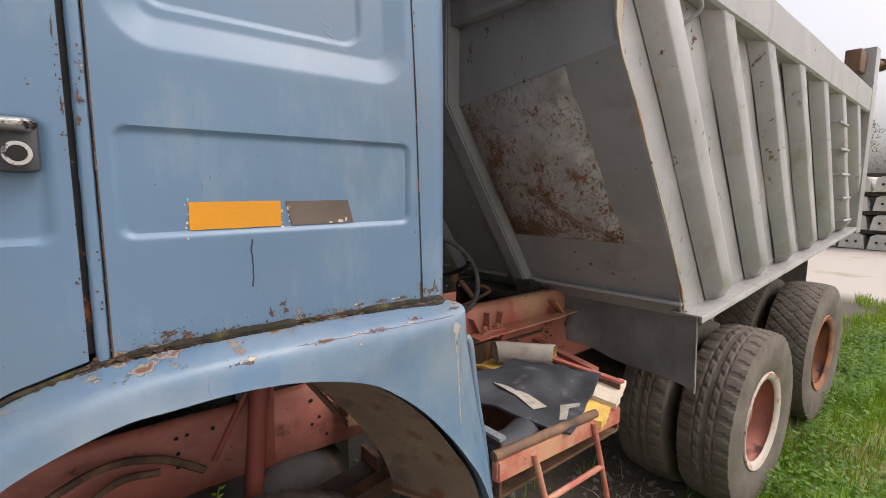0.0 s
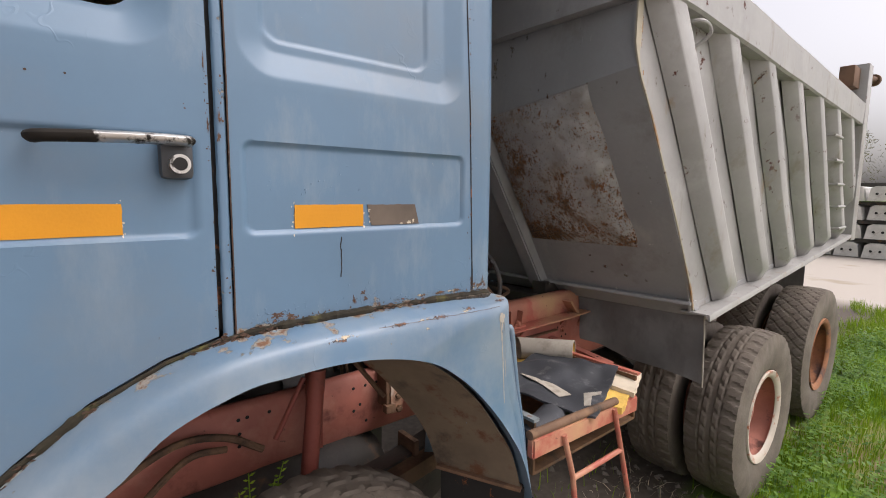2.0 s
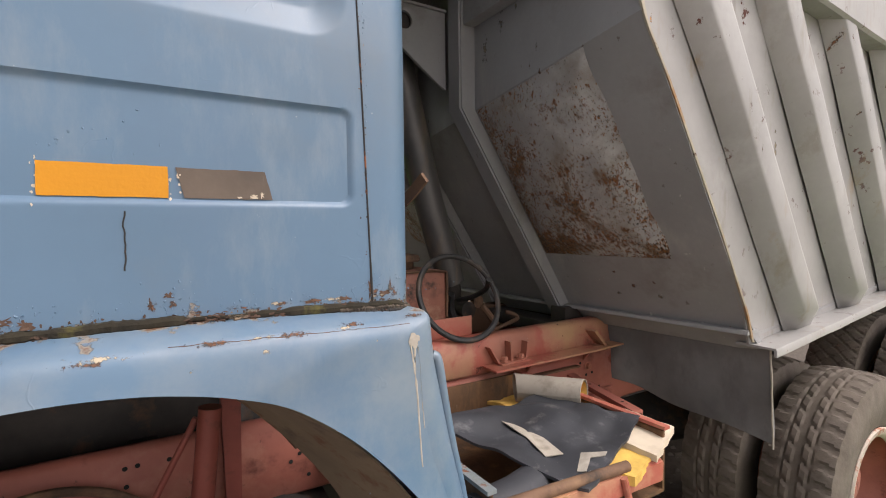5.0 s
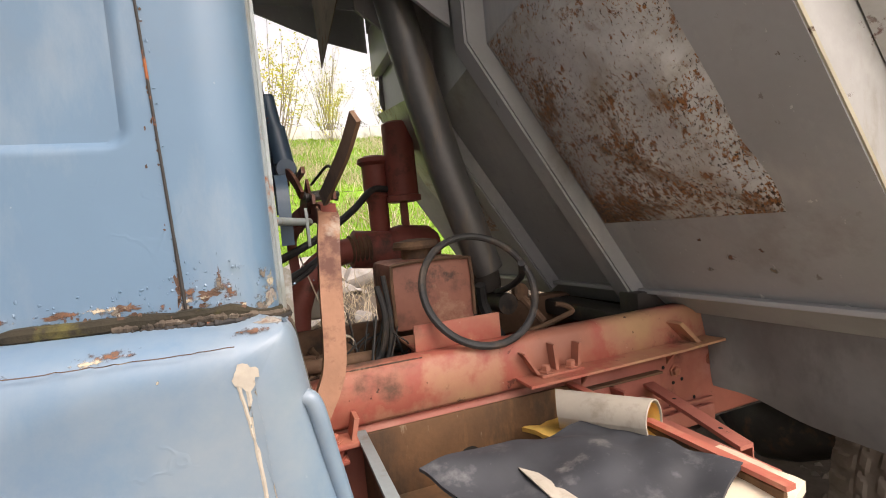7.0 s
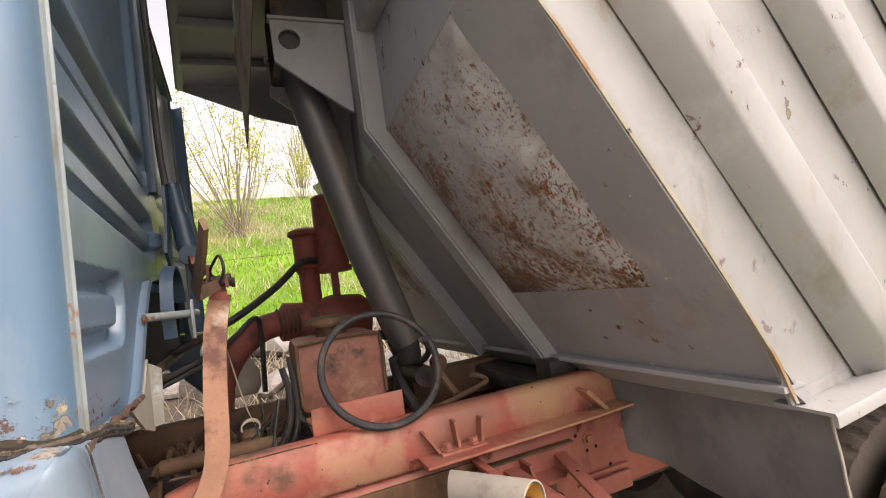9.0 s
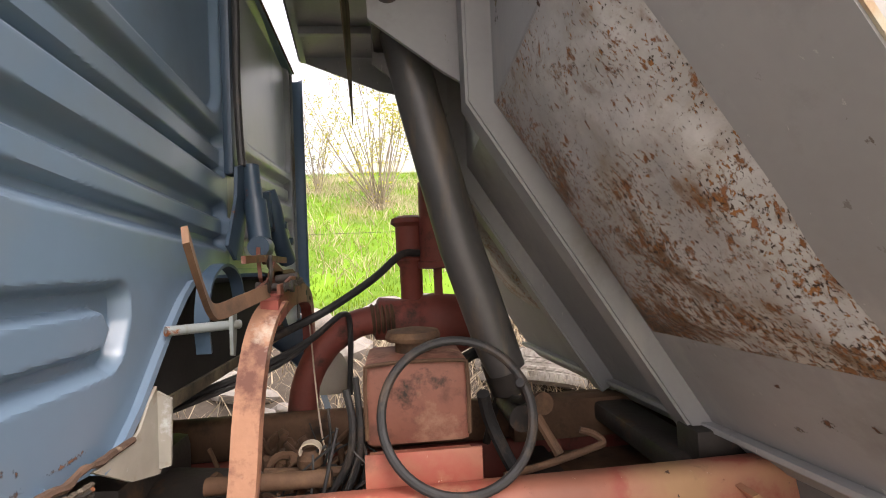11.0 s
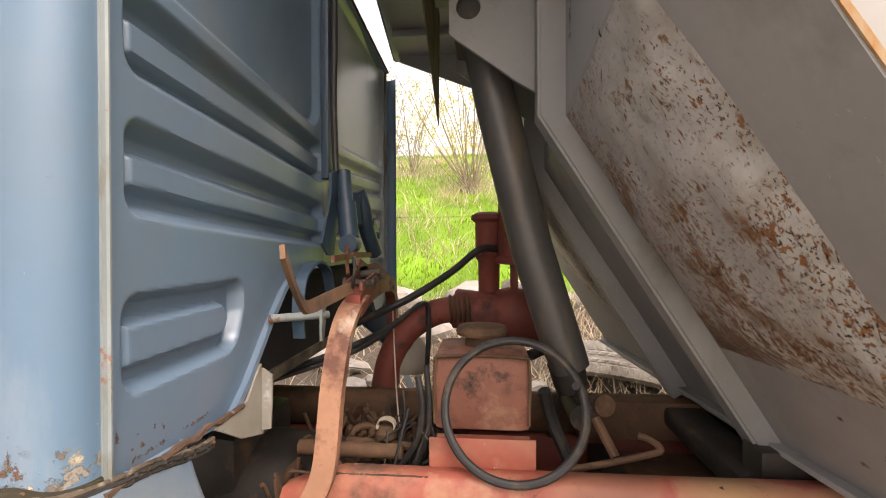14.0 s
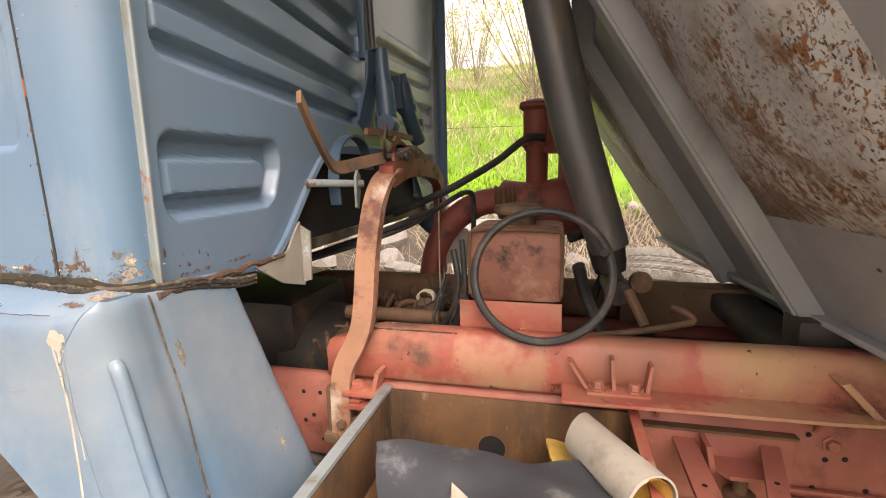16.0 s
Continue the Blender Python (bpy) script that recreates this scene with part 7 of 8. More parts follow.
scabs("rust_scale", [(-1.07, 1.945, 0.014, 0.013, 1), (-1.069, 1.928, 0.004, 0.03, 1), (-1.02, 2.02, 0.05, 0.03, 4), (-0.7635, 1.70, 0.003, 0.16, 10), (-0.764, 1.99, 0.005, 0.08, 14), (-0.766, 2.07, 0.003, 0.045, 1), (-0.7625, 1.96, 0.005, 0.03, 1), (-0.80, 1.985, 0.006, 0.016, 3)], SCALE_RUST, cab_door, "small rust spots on the door", 51)
scabs("rust_scale", [(-0.743, 1.975, 0.006, 0.034, 1), (-0.745, 1.94, 0.008, 0.022, 1), (-0.738, 2.0, 0.006, 0.06, 8), (-0.736, 1.68, 0.008, 0.10, 8), (-0.60, 1.580, 0.18, 0.006, 30), (-0.35, 1.578, 0.24, 0.006, 36), (-0.10, 1.575, 0.05, 0.008, 24), (-0.110, 1.80, 0.002, 0.25, 20), (-0.118, 2.2, 0.003, 0.4, 26), (-0.645, 1.592, 0.034, 0.018, 1), (-0.62, 1.586, 0.02, 0.014, 1), (-0.47, 1.600, 0.010, 0.030, 1), (-0.445, 1.612, 0.020, 0.014, 1), (-0.22, 1.584, 0.034, 0.008, 1), (-0.155, 1.584, 0.030, 0.012, 1), (-0.104, 1.596, 0.012, 0.050, 1), (-0.075, 1.588, 0.030, 0.018, 1), (-0.062, 1.605, 0.004, 0.034, 1)], SCALE_RUST, cab, "small rust spots and blisters on the cab side", 52)
scabs("chipped_paint", [(-0.602, 1.785, 0.006, 0.045, 12), (-0.44, 1.785, 0.006, 0.05, 8)], PAPER, cab, "pale chips in the paint", 53)
scabs("chipped_paint", [(-0.312, 1.7715, 0.020, 0.008, 1), (-0.335, 1.7695, 0.012, 0.005, 1), (-0.300, 1.775, 0.008, 0.014, 1), (-0.425, 1.79, 0.003, 0.03, 6)], PAPER, cab, "pale torn bits of the old film", 57, 0.0030)
scabs("paint_blister", [(-0.62, 1.595, 0.12, 0.018, 40), (-0.44, 1.60, 0.035, 0.03, 26), (-0.25, 1.59, 0.24, 0.020, 70), (-0.08, 1.60, 0.05, 0.035, 44), (-0.108, 1.9, 0.008, 0.5, 40), (-0.55, 1.85, 0.14, 0.05, 16)], BLUE, cab, "blistered lifting paint on the cab side", 55, 0.0002, 0.0016)
scabs("chipped_paint", [(-0.903, 1.79, 0.006, 0.045, 16), (-0.906, 1.814, 0.012, 0.008, 1), (-0.904, 1.781, 0.006, 0.022, 1), (-1.0, 1.770, 0.020, 0.005, 1)], PAPER, cab_door, "pale chips in the paint", 54)
bm = bmesh.new()
rod(bm, [(-0.50 + 0.004 * noise.noise((z * 60, 0, 0)), -side_depth(-0.5, z) - 0.0006, z) for z in span(1.655, 1.745, 16)], 0.0012, 5)
part("paint_crack", bm, SEAL, cab, "thin vertical crack in the paint")
# long pale drips of old paint on the wing
wing_tree, cab_tree, rear_tree = surface(near_wing), surface(cab), surface(rear)
bm = bmesh.new()


def drip(x0, z0, long, r0, r1, seed):
    for v0, v1 in zip(span(0, 1, 40), span(0, 1, 40)[1:]):
        row = []
        for v in (v0, v1):
            r = (r0 + (r1 - r0) * v) * (1 + 0.3 * noise.noise((v * 14, seed, 0)))
            x = x0 + 0.012 * v + 0.0015 * noise.noise((v * 5, seed, 3))
            for k in (-1, 0, 1):
                hit = wing_tree.ray_cast(Vector((x + k * r, -0.5, z0 - long * v)), Vector((0, 1, 0)))[0] or Vector((x, -0.062, z0 - long * v))
                row.append(bm.verts.new(hit + Vector((0, -0.0012 if k == 0 else -0.0004, 0))))
        for k in (0, 1):
            bm.faces.new((row[k], row[k + 1], row[k + 4], row[k + 3]))


drip(-0.050, 1.493, 0.075, 0.0020, 0.0016, 1)
drip(-0.042, 1.493, 0.24, 0.0026, 0.0016, 2)
drip(-0.034, 1.496, 0.17, 0.0022, 0.0009, 3)
part("paint_drip", bm, CHALK, near_wing, "pale dried drip on the wing")
stains("paint_splash", wing_tree, (0, 1, 0), [((-0.043, -0.5, 1.500), 0.027, 0.026, 1, 0, 0)], CHALK, near_wing, "pale dried splash of paint", 3, 0.0012, 0.25)
stains("rust_stain", wing_tree, (0, 1, 0), [((-0.585, -0.5, 1.534), 0.08, 0.016, 4, 0.03, 0.004), ((-0.40, -0.5, 1.541), 0.09, 0.016, 4, 0.025, 0.003), ((-0.50, -0.5, 1.543), 0.08, 0.012, 3, 0.02, 0.002), ((-0.215, -0.5, 1.541), 0.10, 0.018, 5, 0.03, 0.003), ((-0.03, -0.5, 1.546), 0.06, 0.012, 3, 0.01, 0.002)], STAIN_RUST, near_wing, "ragged rust patches along the wing's upper edge", 11)
stains("bare_primer", wing_tree, (0, 1, 0), [((-0.44, -0.5, 1.506), 0.022, 0.020, 2, 0.012, 0.004), ((-0.311, -0.5, 1.526), 0.030, 0.016, 2, 0.006, 0.003), ((-0.26, -0.5, 1.538), 0.16, 0.020, 3, 0.05, 0.002), ((-0.55, -0.5, 1.540), 0.14, 0.016, 3, 0.04, 0.002), ((-0.122, -0.5, 1.513), 0.007, 0.010, 1, 0, 0)], STAIN_CREAM, near_wing, "pale bare primer where the paint has flaked", 12, 0.0005)
stains("dirt_stain", surface(bpy.data.objects["wing_back"]), (-1, 0, 0), [((0.5, -0.03, 1.47), 0.05, 0.10, 2, 0.01, 0.02), ((0.5, 0.05, 1.50), 0.16, 0.05, 3, 0.04, 0.01), ((0.5, 0.065, 1.40), 0.035, 0.30, 2, 0.006, 0.03)], STAIN_DUST, near_wing, "brown dust on the wing's back", 13)
stains("bare_primer", surface(bpy.data.objects["wing_back"]), (-1, 0, 0), [((0.5, 0.27, 1.27), 0.03, 0.05, 2, 0.01, 0.01), ((0.5, 0.25, 1.19), 0.04, 0.09, 2, 0.015, 0.02), ((0.5, 0.10, 1.40), 0.004, 0.008, 24, 0.10, 0.09)], STAIN_CREAM, near_wing, "pale scuffs on the wing's back", 14)
stains("rust_stain", cab_tree, (0, 1, 0), [((-0.05, -0.5, 1.590), 0.040, 0.05, 5, 0.022, 0.016), ((-0.115, -0.5, 1.60), 0.014, 0.06, 4, 0.006, 0.02), ((-0.30, -0.5, 1.582), 0.06, 0.012, 8, 0.10, 0.003), ((-0.645, -0.5, 1.587), 0.05, 0.022, 4, 0.02, 0.005), ((-0.45, -0.5, 1.592), 0.02, 0.025, 3, 0.008, 0.006), ((-0.735, -0.5, 1.60), 0.018, 0.07, 4, 0.004, 0.02)], STAIN_RUST, cab, "ragged rust breaking through at the cab's lower edge", 15)
stains("corner_crust", cab_tree, (0, 1, 0), [((-0.035, -0.5, 1.583), 0.03, 0.04, 6, 0.014, 0.016), ((-0.09, -0.5, 1.58), 0.05, 0.012, 5, 0.03, 0.004)], stain_material("grey_brown_crust", (0.12, 0.10, 0.078), 150, 0.52), cab, "grey-brown crumbling paint at the cab corner", 27, 0.0013)
stains("dirt_stain", cab_tree, (0, 1, 0), [((-0.35, -0.5, 1.575), 0.09, 0.010, 14, 0.16, 0.002)], STAIN_DARK, cab, "black dirt along the cab's lower edge", 16, 0.0011)
stains("old_primer", cab_tree, (0, 1, 0), [((-0.05, -0.5, 1.60), 0.03, 0.04, 3, 0.022, 0.02), ((-0.25, -0.5, 1.585), 0.07, 0.014, 6, 0.08, 0.003)], STAIN_CREAM, cab, "grey-beige old paint under the flakes", 17, 0.0005)
stains("rust_stain", rear_tree, (-1, 0, 0), [((0.5, 0.185, 1.575), 0.022, 0.028, 3, 0.012, 0.006), ((0.5, 0.14, 1.575), 0.018, 0.018, 3, 0.01, 0.006), ((0.5, 0.20, 1.550), 0.14, 0.018, 4, 0.05, 0.003), ((0.5, 0.095, 1.60), 0.022, 0.07, 5, 0.006, 0.02)], STAIN_RUST, rear, "rust on the lower edge of the rear wall", 18)
side_tree = surface(near_side)
stains("rust_streak", side_tree, (0, 1, 0), [((0.732, -0.5, 2.46), 0.020, 0.26, 1, 0, 0), ((0.745, -0.5, 2.50), 0.030, 0.22, 1, 0, 0), ((0.755, -0.5, 2.30), 0.02, 0.05, 1, 0, 0), ((1.0, -0.5, 2.30), 0.010, 0.008, 6, 0.10, 0.06)], STAIN_ORANGE, near_side, "orange rust streaks below the top rail", 19, 0.0045)
rib_tree = surface(*[ob for ob in near_side.children if ob.name.startswith("side_rib")])
stains("rust_stain", rib_tree, (0, 1, 0), [((1.5 + 0.55 * i, -0.8, 2.15), 0.018, 0.05, 9, 0.20, 0.22) for i in range(6)] + [((1.35 + 0.55 * i, -0.8, 2.5), 0.03, 0.14, 3, 0.12, 0.04) for i in range(6)], STAIN_RUST, near_side, "rust spots and streaks on the ribs", 20, 0.001)
stains("dirt_stain", side_tree, (0, 1, 0), [((1.55 + 0.565 * i, -0.8, 1.80), 0.05, 0.40, 3, 0.03, 0.15) for i in range(5)], STAIN_DUST, near_side, "brown dirt washed down between the ribs", 21)
front_tree = surface(front)
stains("rust_streak", front_tree, (1, 0, 0), [((0.2, 0.45, 2.30), 0.03, 0.10, 4, 0.02, 0.03), ((0.9, 0.21, 1.62), 0.05, 0.12, 4, 0.02, 0.04), ((0.9, 0.35, 1.52), 0.06, 0.04, 4, 0.10, 0.02)], STAIN_RUST, front, "rust washed down the sloping wall", 22, 0.002)
stains("dirt_stain", front_tree, (1, 0, 0), [((0.2, 0.60, 2.50), 0.10, 0.22, 4, 0.06, 0.06), ((0.9, 0.5, 1.45), 0.20, 0.06, 5, 0.15, 0.02)], STAIN_DUST, front, "dirt on the front wall", 23, 0.002)
tray_tree = surface(tray)
stains("rust_streak", tray_tree, (0, 1, 0), [((0.45, 0.3, 1.08), 0.012, 0.12, 5, 0.12, 0.03), ((0.52, 0.3, 1.12), 0.10, 0.03, 4, 0.10, 0.01)], STAIN_CREAM, tray, "pale dried drips on the tray wall", 26)
rail_tree = surface(frame_rail)
stains("burnt_patch", rail_tree, (0, 1, 0), [((0.36, 0.3, 1.235), 0.012, 0.026, 4, 0.008, 0.012), ((0.46, 0.3, 1.15), 0.07, 0.04, 3, 0.02, 0.006), ((1.05, 0.3, 1.20), 0.03, 0.03, 4, 0.03, 0.015), ((0.75, 0.3, 1.16), 0.03, 0.02, 5, 0.10, 0.006), ((0.15, 0.3, 1.18), 0.02, 0.03, 3, 0.04, 0.02)], STAIN_DARK, frame_rail, "dark burnt spots on the red rail", 24)
stains("faded_patch", rail_tree, (0, 1, 0), [((0.40, 0.3, 1.22), 0.11, 0.09, 2, 0.02, 0.01)], stain_material("peach_fade", (0.52, 0.27, 0.12), 12, 0.45), frame_rail, "peach-coloured faded paint on the rail", 25, 0.0004)

# ---- in the wheel arch ----
bm = bmesh.new()
rod(bm, [(-0.350, 0.46, 1.27), (-0.392, 0.46, 0.86)], 0.028, 16)
part("arch_strut", bm, DEEP_RED, truck, "red damper tube in the wheel arch")
bm = bmesh.new()
rod(bm, [(-0.38, 0.50, 1.235), (-0.475, 0.51, 1.05)], 0.009, 8)
part("thin_stay", bm, DEEP_RED, truck)
bm = bmesh.new()
prism(bm, [(-0.31, 1.27), (-0.255, 1.27), (-0.26, 0.90), (-0.30, 0.90)], "y", 0.62, 0.66)
part("web_plate", bm, DEEP_RED, truck)
bm = bmesh.new()
box(bm, (0.0, 0.59, 0.985), (0.030, 0.66, 1.13), 0.006)
box(bm, (-0.008, 0.575, 0.965), (0.038, 0.61, 1.0), 0.008)
part("hanger", bm, BROWN, truck, "dusty hanger bracket on the rail")
for k in range(5):
    bm = bmesh.new()
    L = 0.62 - 0.08 * k
    strap(bm, [(-0.35 + dx, 0.50, 0.80 - 0.016 * k + 0.10 * (dx / 0.62) ** 2) for dx in span(-L, L, 12)], 0.013, 0.08, (0, 1, 0))
    part("spring_leaf", bm, OILY, truck, "rusty leaf of the front spring" if not k else "")
bm = bmesh.new()
box(bm, (0.032, 0.445, 0.785), (0.056, 0.56, 0.895), 0.006)
part("spring_clip", bm, BROWN, truck)
bm = bmesh.new()
rod(bm, smooth_path([(-0.95, 0.55, 0.85), (-0.80, 0.58, 0.98), (-0.70, 0.60, 1.03), (-0.60, 0.60, 1.02)], 5), 0.011, 8)
rod(bm, smooth_path([(-0.95, 0.55, 1.02), (-0.75, 0.60, 1.08), (-0.6, 0.62, 1.05), (-0.48, 0.62, 0.97)], 5), 0.012, 8)
part("brake_hose", bm, BROWN, truck, "dusty brake hoses")


# ---- scraps lying on the tray ----
def slab(name, corners, thick, mat, label, category, sag=0.0, seed=0, n=14, ragged=0.006):
    """A thin bent sheet between four corners, with uneven edges."""
    bm = bmesh.new()
    a, b, c, d = [Vector(p) for p in corners]

    def f(u, v):
        p = a.lerp(b, u).lerp(d.lerp(c, u), v)
        p.z += sag * (noise.noise((u * 2.3 + seed, v * 2.3, seed)) + 0.5 * noise.noise((u * 5 + seed, v * 5, 2)))
        if u in (0, 1) or v in (0, 1):
            p.x += ragged * noise.noise((u * 6, v * 6, seed + 1.5))
            p.y += ragged * noise.noise((u * 6, v * 6, seed + 4.5))
        return p
    sheet(bm, f, span(0, 1, n), span(0, 1, n))
    r = bmesh.ops.extrude_face_region(bm, geom=list(bm.faces))
    for v in r["geom"]:
        if isinstance(v, bmesh.types.BMVert):
            v.co.z -= thick
    return solo(name, bm, mat, label, category)


slab("rubber_sheet", [(0.24, 0.36, 1.135), (0.72, 0.40, 1.125), (0.80, 0.06, 1.125), (0.42, -0.085, 1.075)], 0.008, MAT_RUBBER, "black rubber sheet draped over the tool tray", "rubber sheet", 0.026, 3, 30)
slab("board", [(0.66, 0.16, 1.100), (0.87, 0.17, 1.105), (0.885, 0.0, 1.100), (0.70, -0.07, 1.085)], 0.020, PAPER, "faded cream board lying on the tray", "board", 0.004, 5)
slab("foam_piece", [(0.50, 0.06, 1.070), (0.70, 0.05, 1.076), (0.745, -0.035, 1.074), (0.585, -0.088, 1.066)], 0.026, FOAM, "yellow foam scrap under the boards", "foam", 0.004, 6)
slab("foam_piece", [(0.60, 0.57, 1.06), (0.79, 0.57, 1.06), (0.79, 0.36, 1.09), (0.63, 0.36, 1.09)], 0.012, FOAM, "yellow foam scrap under the rolled card", "foam", 0.01, 8)
MAT_POINTS = [v.co.copy() for v in bpy.data.objects["rubber_sheet"].data.vertices if v.co.z > 0]


def mat_z(x, y):
    """Top of the rubber sheet at x, y."""
    return max(p.z for p in sorted(MAT_POINTS, key=lambda p: (p.x - x) ** 2 + (p.y - y) ** 2)[:6])


def patch_on_mat(name, outline, mat, label, category):
    """A thin scrap that lies on the rubber sheet."""
    bm = bmesh.new()
    c = Vector((sum(p[0] for p in outline) / len(outline), sum(p[1] for p in outline) / len(outline)))
    n = len(outline)
    rows = [[bm.verts.new((c.x + (x - c.x) * k, c.y + (y - c.y) * k, mat_z(c.x + (x - c.x) * k, c.y + (y - c.y) * k) + 0.003)) for x, y in outline] for k in (0.25, 0.5, 0.75, 1.0)]
    bm.faces.new(rows[0])
    for a, b in zip(rows, rows[1:]):
        for i in range(n):
            bm.faces.new((a[i], a[(i + 1) % n], b[(i + 1) % n], b[i]))
    skirt = [bm.verts.new(v.co - Vector((0, 0, 0.0025))) for v in rows[-1]]
    for i in range(n):
        bm.faces.new((rows[-1][i], rows[-1][(i + 1) % n], skirt[(i + 1) % n], skirt[i]))
    return solo(name, bm, mat, label, category)


patch_on_mat("lining_scrap", [(0.43, 0.27), (0.465, 0.25), (0.49, 0.15), (0.477, 0.06), (0.43, 0.08), (0.445, 0.17)], GREYBOARD, "torn pale lining scrap on the rubber sheet", "scrap")
patch_on_mat("paint_mark", [(0.511, 0.029), (0.574, -0.007), (0.55, -0.02), (0.506, -0.005), (0.465, -0.032), (0.45, -0.014)], CHALK, "white painted mark on the rubber sheet", "mark")
bm = bmesh.new()
rod(bm, [(0.15, 0.02, 1.04), (0.28, 0.02, 1.045), (0.45, 0.10, 1.03)], [0.055, 0.06, 0.05], 16)
solo("rubber_roll", bm, MAT_RUBBER, "dark rolled rubber in the tool tray", "rubber roll")
bm = bmesh.new()
axis_a, axis_b = Vector((0.675, 0.50, 1.130)), Vector((0.790, 0.27, 1.140))
d = (axis_b - axis_a).normalized()
s1 = d.cross(Vector((0, 0, 1))).normalized()
s2 = s1.cross(d)


def scroll(a, v):
    r = 0.052 - 0.004 * a / 7.6
    start = axis_a + d * (0.03 * math.cos(a)) - s2 * 0.01
    p = start.lerp(axis_b, v)
    return p + r * (math.cos(a) * s1 + math.sin(a) * s2)


sheet(bm, scroll, span(0, 7.6, 44), span(0, 1, 10))
thicken(bm, 0.004, (0, 0, -1))
solo("rolled_card", bm, [GREYBOARD], "rolled grey card with yellow foam backing", "card roll")
bm = bmesh.new()
sheet(bm, lambda a, v: (axis_a.lerp(axis_b, v * 0.70 + 0.29) + 0.0415 * (math.cos(a) * s1 + math.sin(a) * s2)), span(0, 6.283, 30), span(0, 1, 8))
part("foam_backing", bm, FOAM, bpy.data.objects["rolled_card"], "yellow foam inside")


# ---- plants and surroundings ----
def leaf_material(name, a, b, rough=0.55):
    m = bpy.data.materials.new(name)
    m.use_nodes = True
    n, l = m.node_tree.nodes, m.node_tree.links
    p = n["Principled BSDF"]
    p.inputs["Roughness"].default_value = rough
    g, mix = n.new("ShaderNodeNewGeometry"), n.new("ShaderNodeMix")
    mix.data_type = "RGBA"
    mix.inputs["A"].default_value, mix.inputs["B"].default_value = (*a, 1), (*b, 1)
    l.new(g.outputs["Random Per Island"], mix.inputs["Factor"])
    l.new(mix.outputs["Result"], p.inputs["Base Color"])
    t, add = n.new("ShaderNodeBsdfTranslucent"), n.new("ShaderNodeMixShader")
    l.new(mix.outputs["Result"], t.inputs["Color"])
    add.inputs["Fac"].default_value = 0.35
    l.new(p.outputs["BSDF"], add.inputs[1])
    l.new(t.outputs["BSDF"], add.inputs[2])
    l.new(add.outputs["Shader"], n["Material Output"].inputs["Surface"])
    return m


GRASS = leaf_material("fresh_grass", (0.125, 0.235, 0.010), (0.27, 0.385, 0.018))
YOUNG = leaf_material("young_yellow_leaves", (0.42, 0.44, 0.03), (0.68, 0.62, 0.06))
WEED = leaf_material("weed_leaves", (0.06, 0.15, 0.018), (0.17, 0.29, 0.035))
DRY = leaf_material("dry_stems", (0.40, 0.32, 0.21), (0.68, 0.58, 0.44), 0.8)
TWIGS = leaf_material("bare_spring_twigs", (0.10, 0.10, 0.055), (0.20, 0.19, 0.10), 0.9)


def blades(name, count, place, h0, h1, width, mat, label, category, seed, lean=0.5):
    """Many thin bent blades as one mesh."""
    g = np.random.default_rng(seed)
    xy = place(g, count)
    z = np.array([ground_z(x, y) for x, y in xy])
    h, a = g.uniform(h0, h1, len(xy)), g.uniform(0, 2 * np.pi, len(xy))
    f, ln = g.uniform(0, 2 * np.pi, len(xy)), g.uniform(0.1, lean, len(xy))
    w = width * g.uniform(0.6, 1.3, len(xy))
    base = np.c_[xy, z - 0.01]
    sx = np.c_[np.cos(a) * w, np.sin(a) * w, np.zeros(len(xy))]
    tip = np.c_[np.cos(f) * ln * h, np.sin(f) * ln * h, h]
    mid = tip * np.array([0.35, 0.35, 0.6])
    v = np.stack([base - sx, base + sx, base + mid - sx * 0.7, base + mid + sx * 0.7, base + tip], 1).reshape(-1, 3)
    k = 5 * np.arange(len(xy))[:, None]
    quads, tris = (k + [0, 1, 3, 2]).tolist(), (k + [2, 3, 4]).tolist()
    me = bpy.data.meshes.new(name)
    me.from_pydata(v.tolist(), [], quads + tris)
    me.materials.append(mat)
    return tagged(new(name, me), label, category, kind="stuff")


def near_patch(g, n):
    p = np.c_[g.uniform(0.9, 9.0, n * 2), g.uniform(-3.2, 0.9, n * 2)]
    keep = (p[:, 1] < -0.10 + 0.10 * np.sin(p[:, 0] * 3) + 0.085 * (p[:, 0] - 1)) | (g.random(len(p)) < 0.05)
    clump = np.sin(p[:, 0] * 5.1 + 2 * np.sin(p[:, 1] * 4.3)) + np.sin(p[:, 1] * 6.7 + p[:, 0])
    keep &= clump + g.normal(0, 0.8, len(p)) > -0.6
    return p[keep][:n]


def bank_patch(g, n):
    p = np.c_[g.uniform(-8, 9.5, n * 2), 4.9 + 11 * g.random(n * 2) ** 1.3]
    clump = np.sin(p[:, 0] * 1.7 + np.sin(p[:, 1] * 1.3) * 2) + np.sin(p[:, 1] * 1.9 + p[:, 0] * 0.6)
    keep = clump + g.normal(0, 0.9, len(p)) > -0.9
    return p[keep][:n]


blades("grass", 42000, near_patch, 0.04, 0.18, 0.0032, GRASS, "fresh green grass beside the wheels", "grass", 1)
blades("bank_grass", 80000, bank_patch, 0.03, 0.09, 0.007, GRASS, "bright spring grass on the bank", "grass", 2)
blades("dry_grass", 3500, lambda g, n: np.c_[g.uniform(-5, 6, n), g.normal(9.2, 1.5, n)], 0.10, 0.35, 0.006, DRY, "patches of dead grass on the bank", "grass", 3, 1.4)
def tangles(g, n):
    """Dead grass lying in heaps here and there on the slope."""
    c = np.c_[g.uniform(-4.5, 4.5, 34), g.uniform(5.6, 12.5, 34)]
    k = g.integers(0, 34, n)
    return c[k] + np.c_[g.normal(0, 0.42, n), g.normal(0, 0.22, n)]


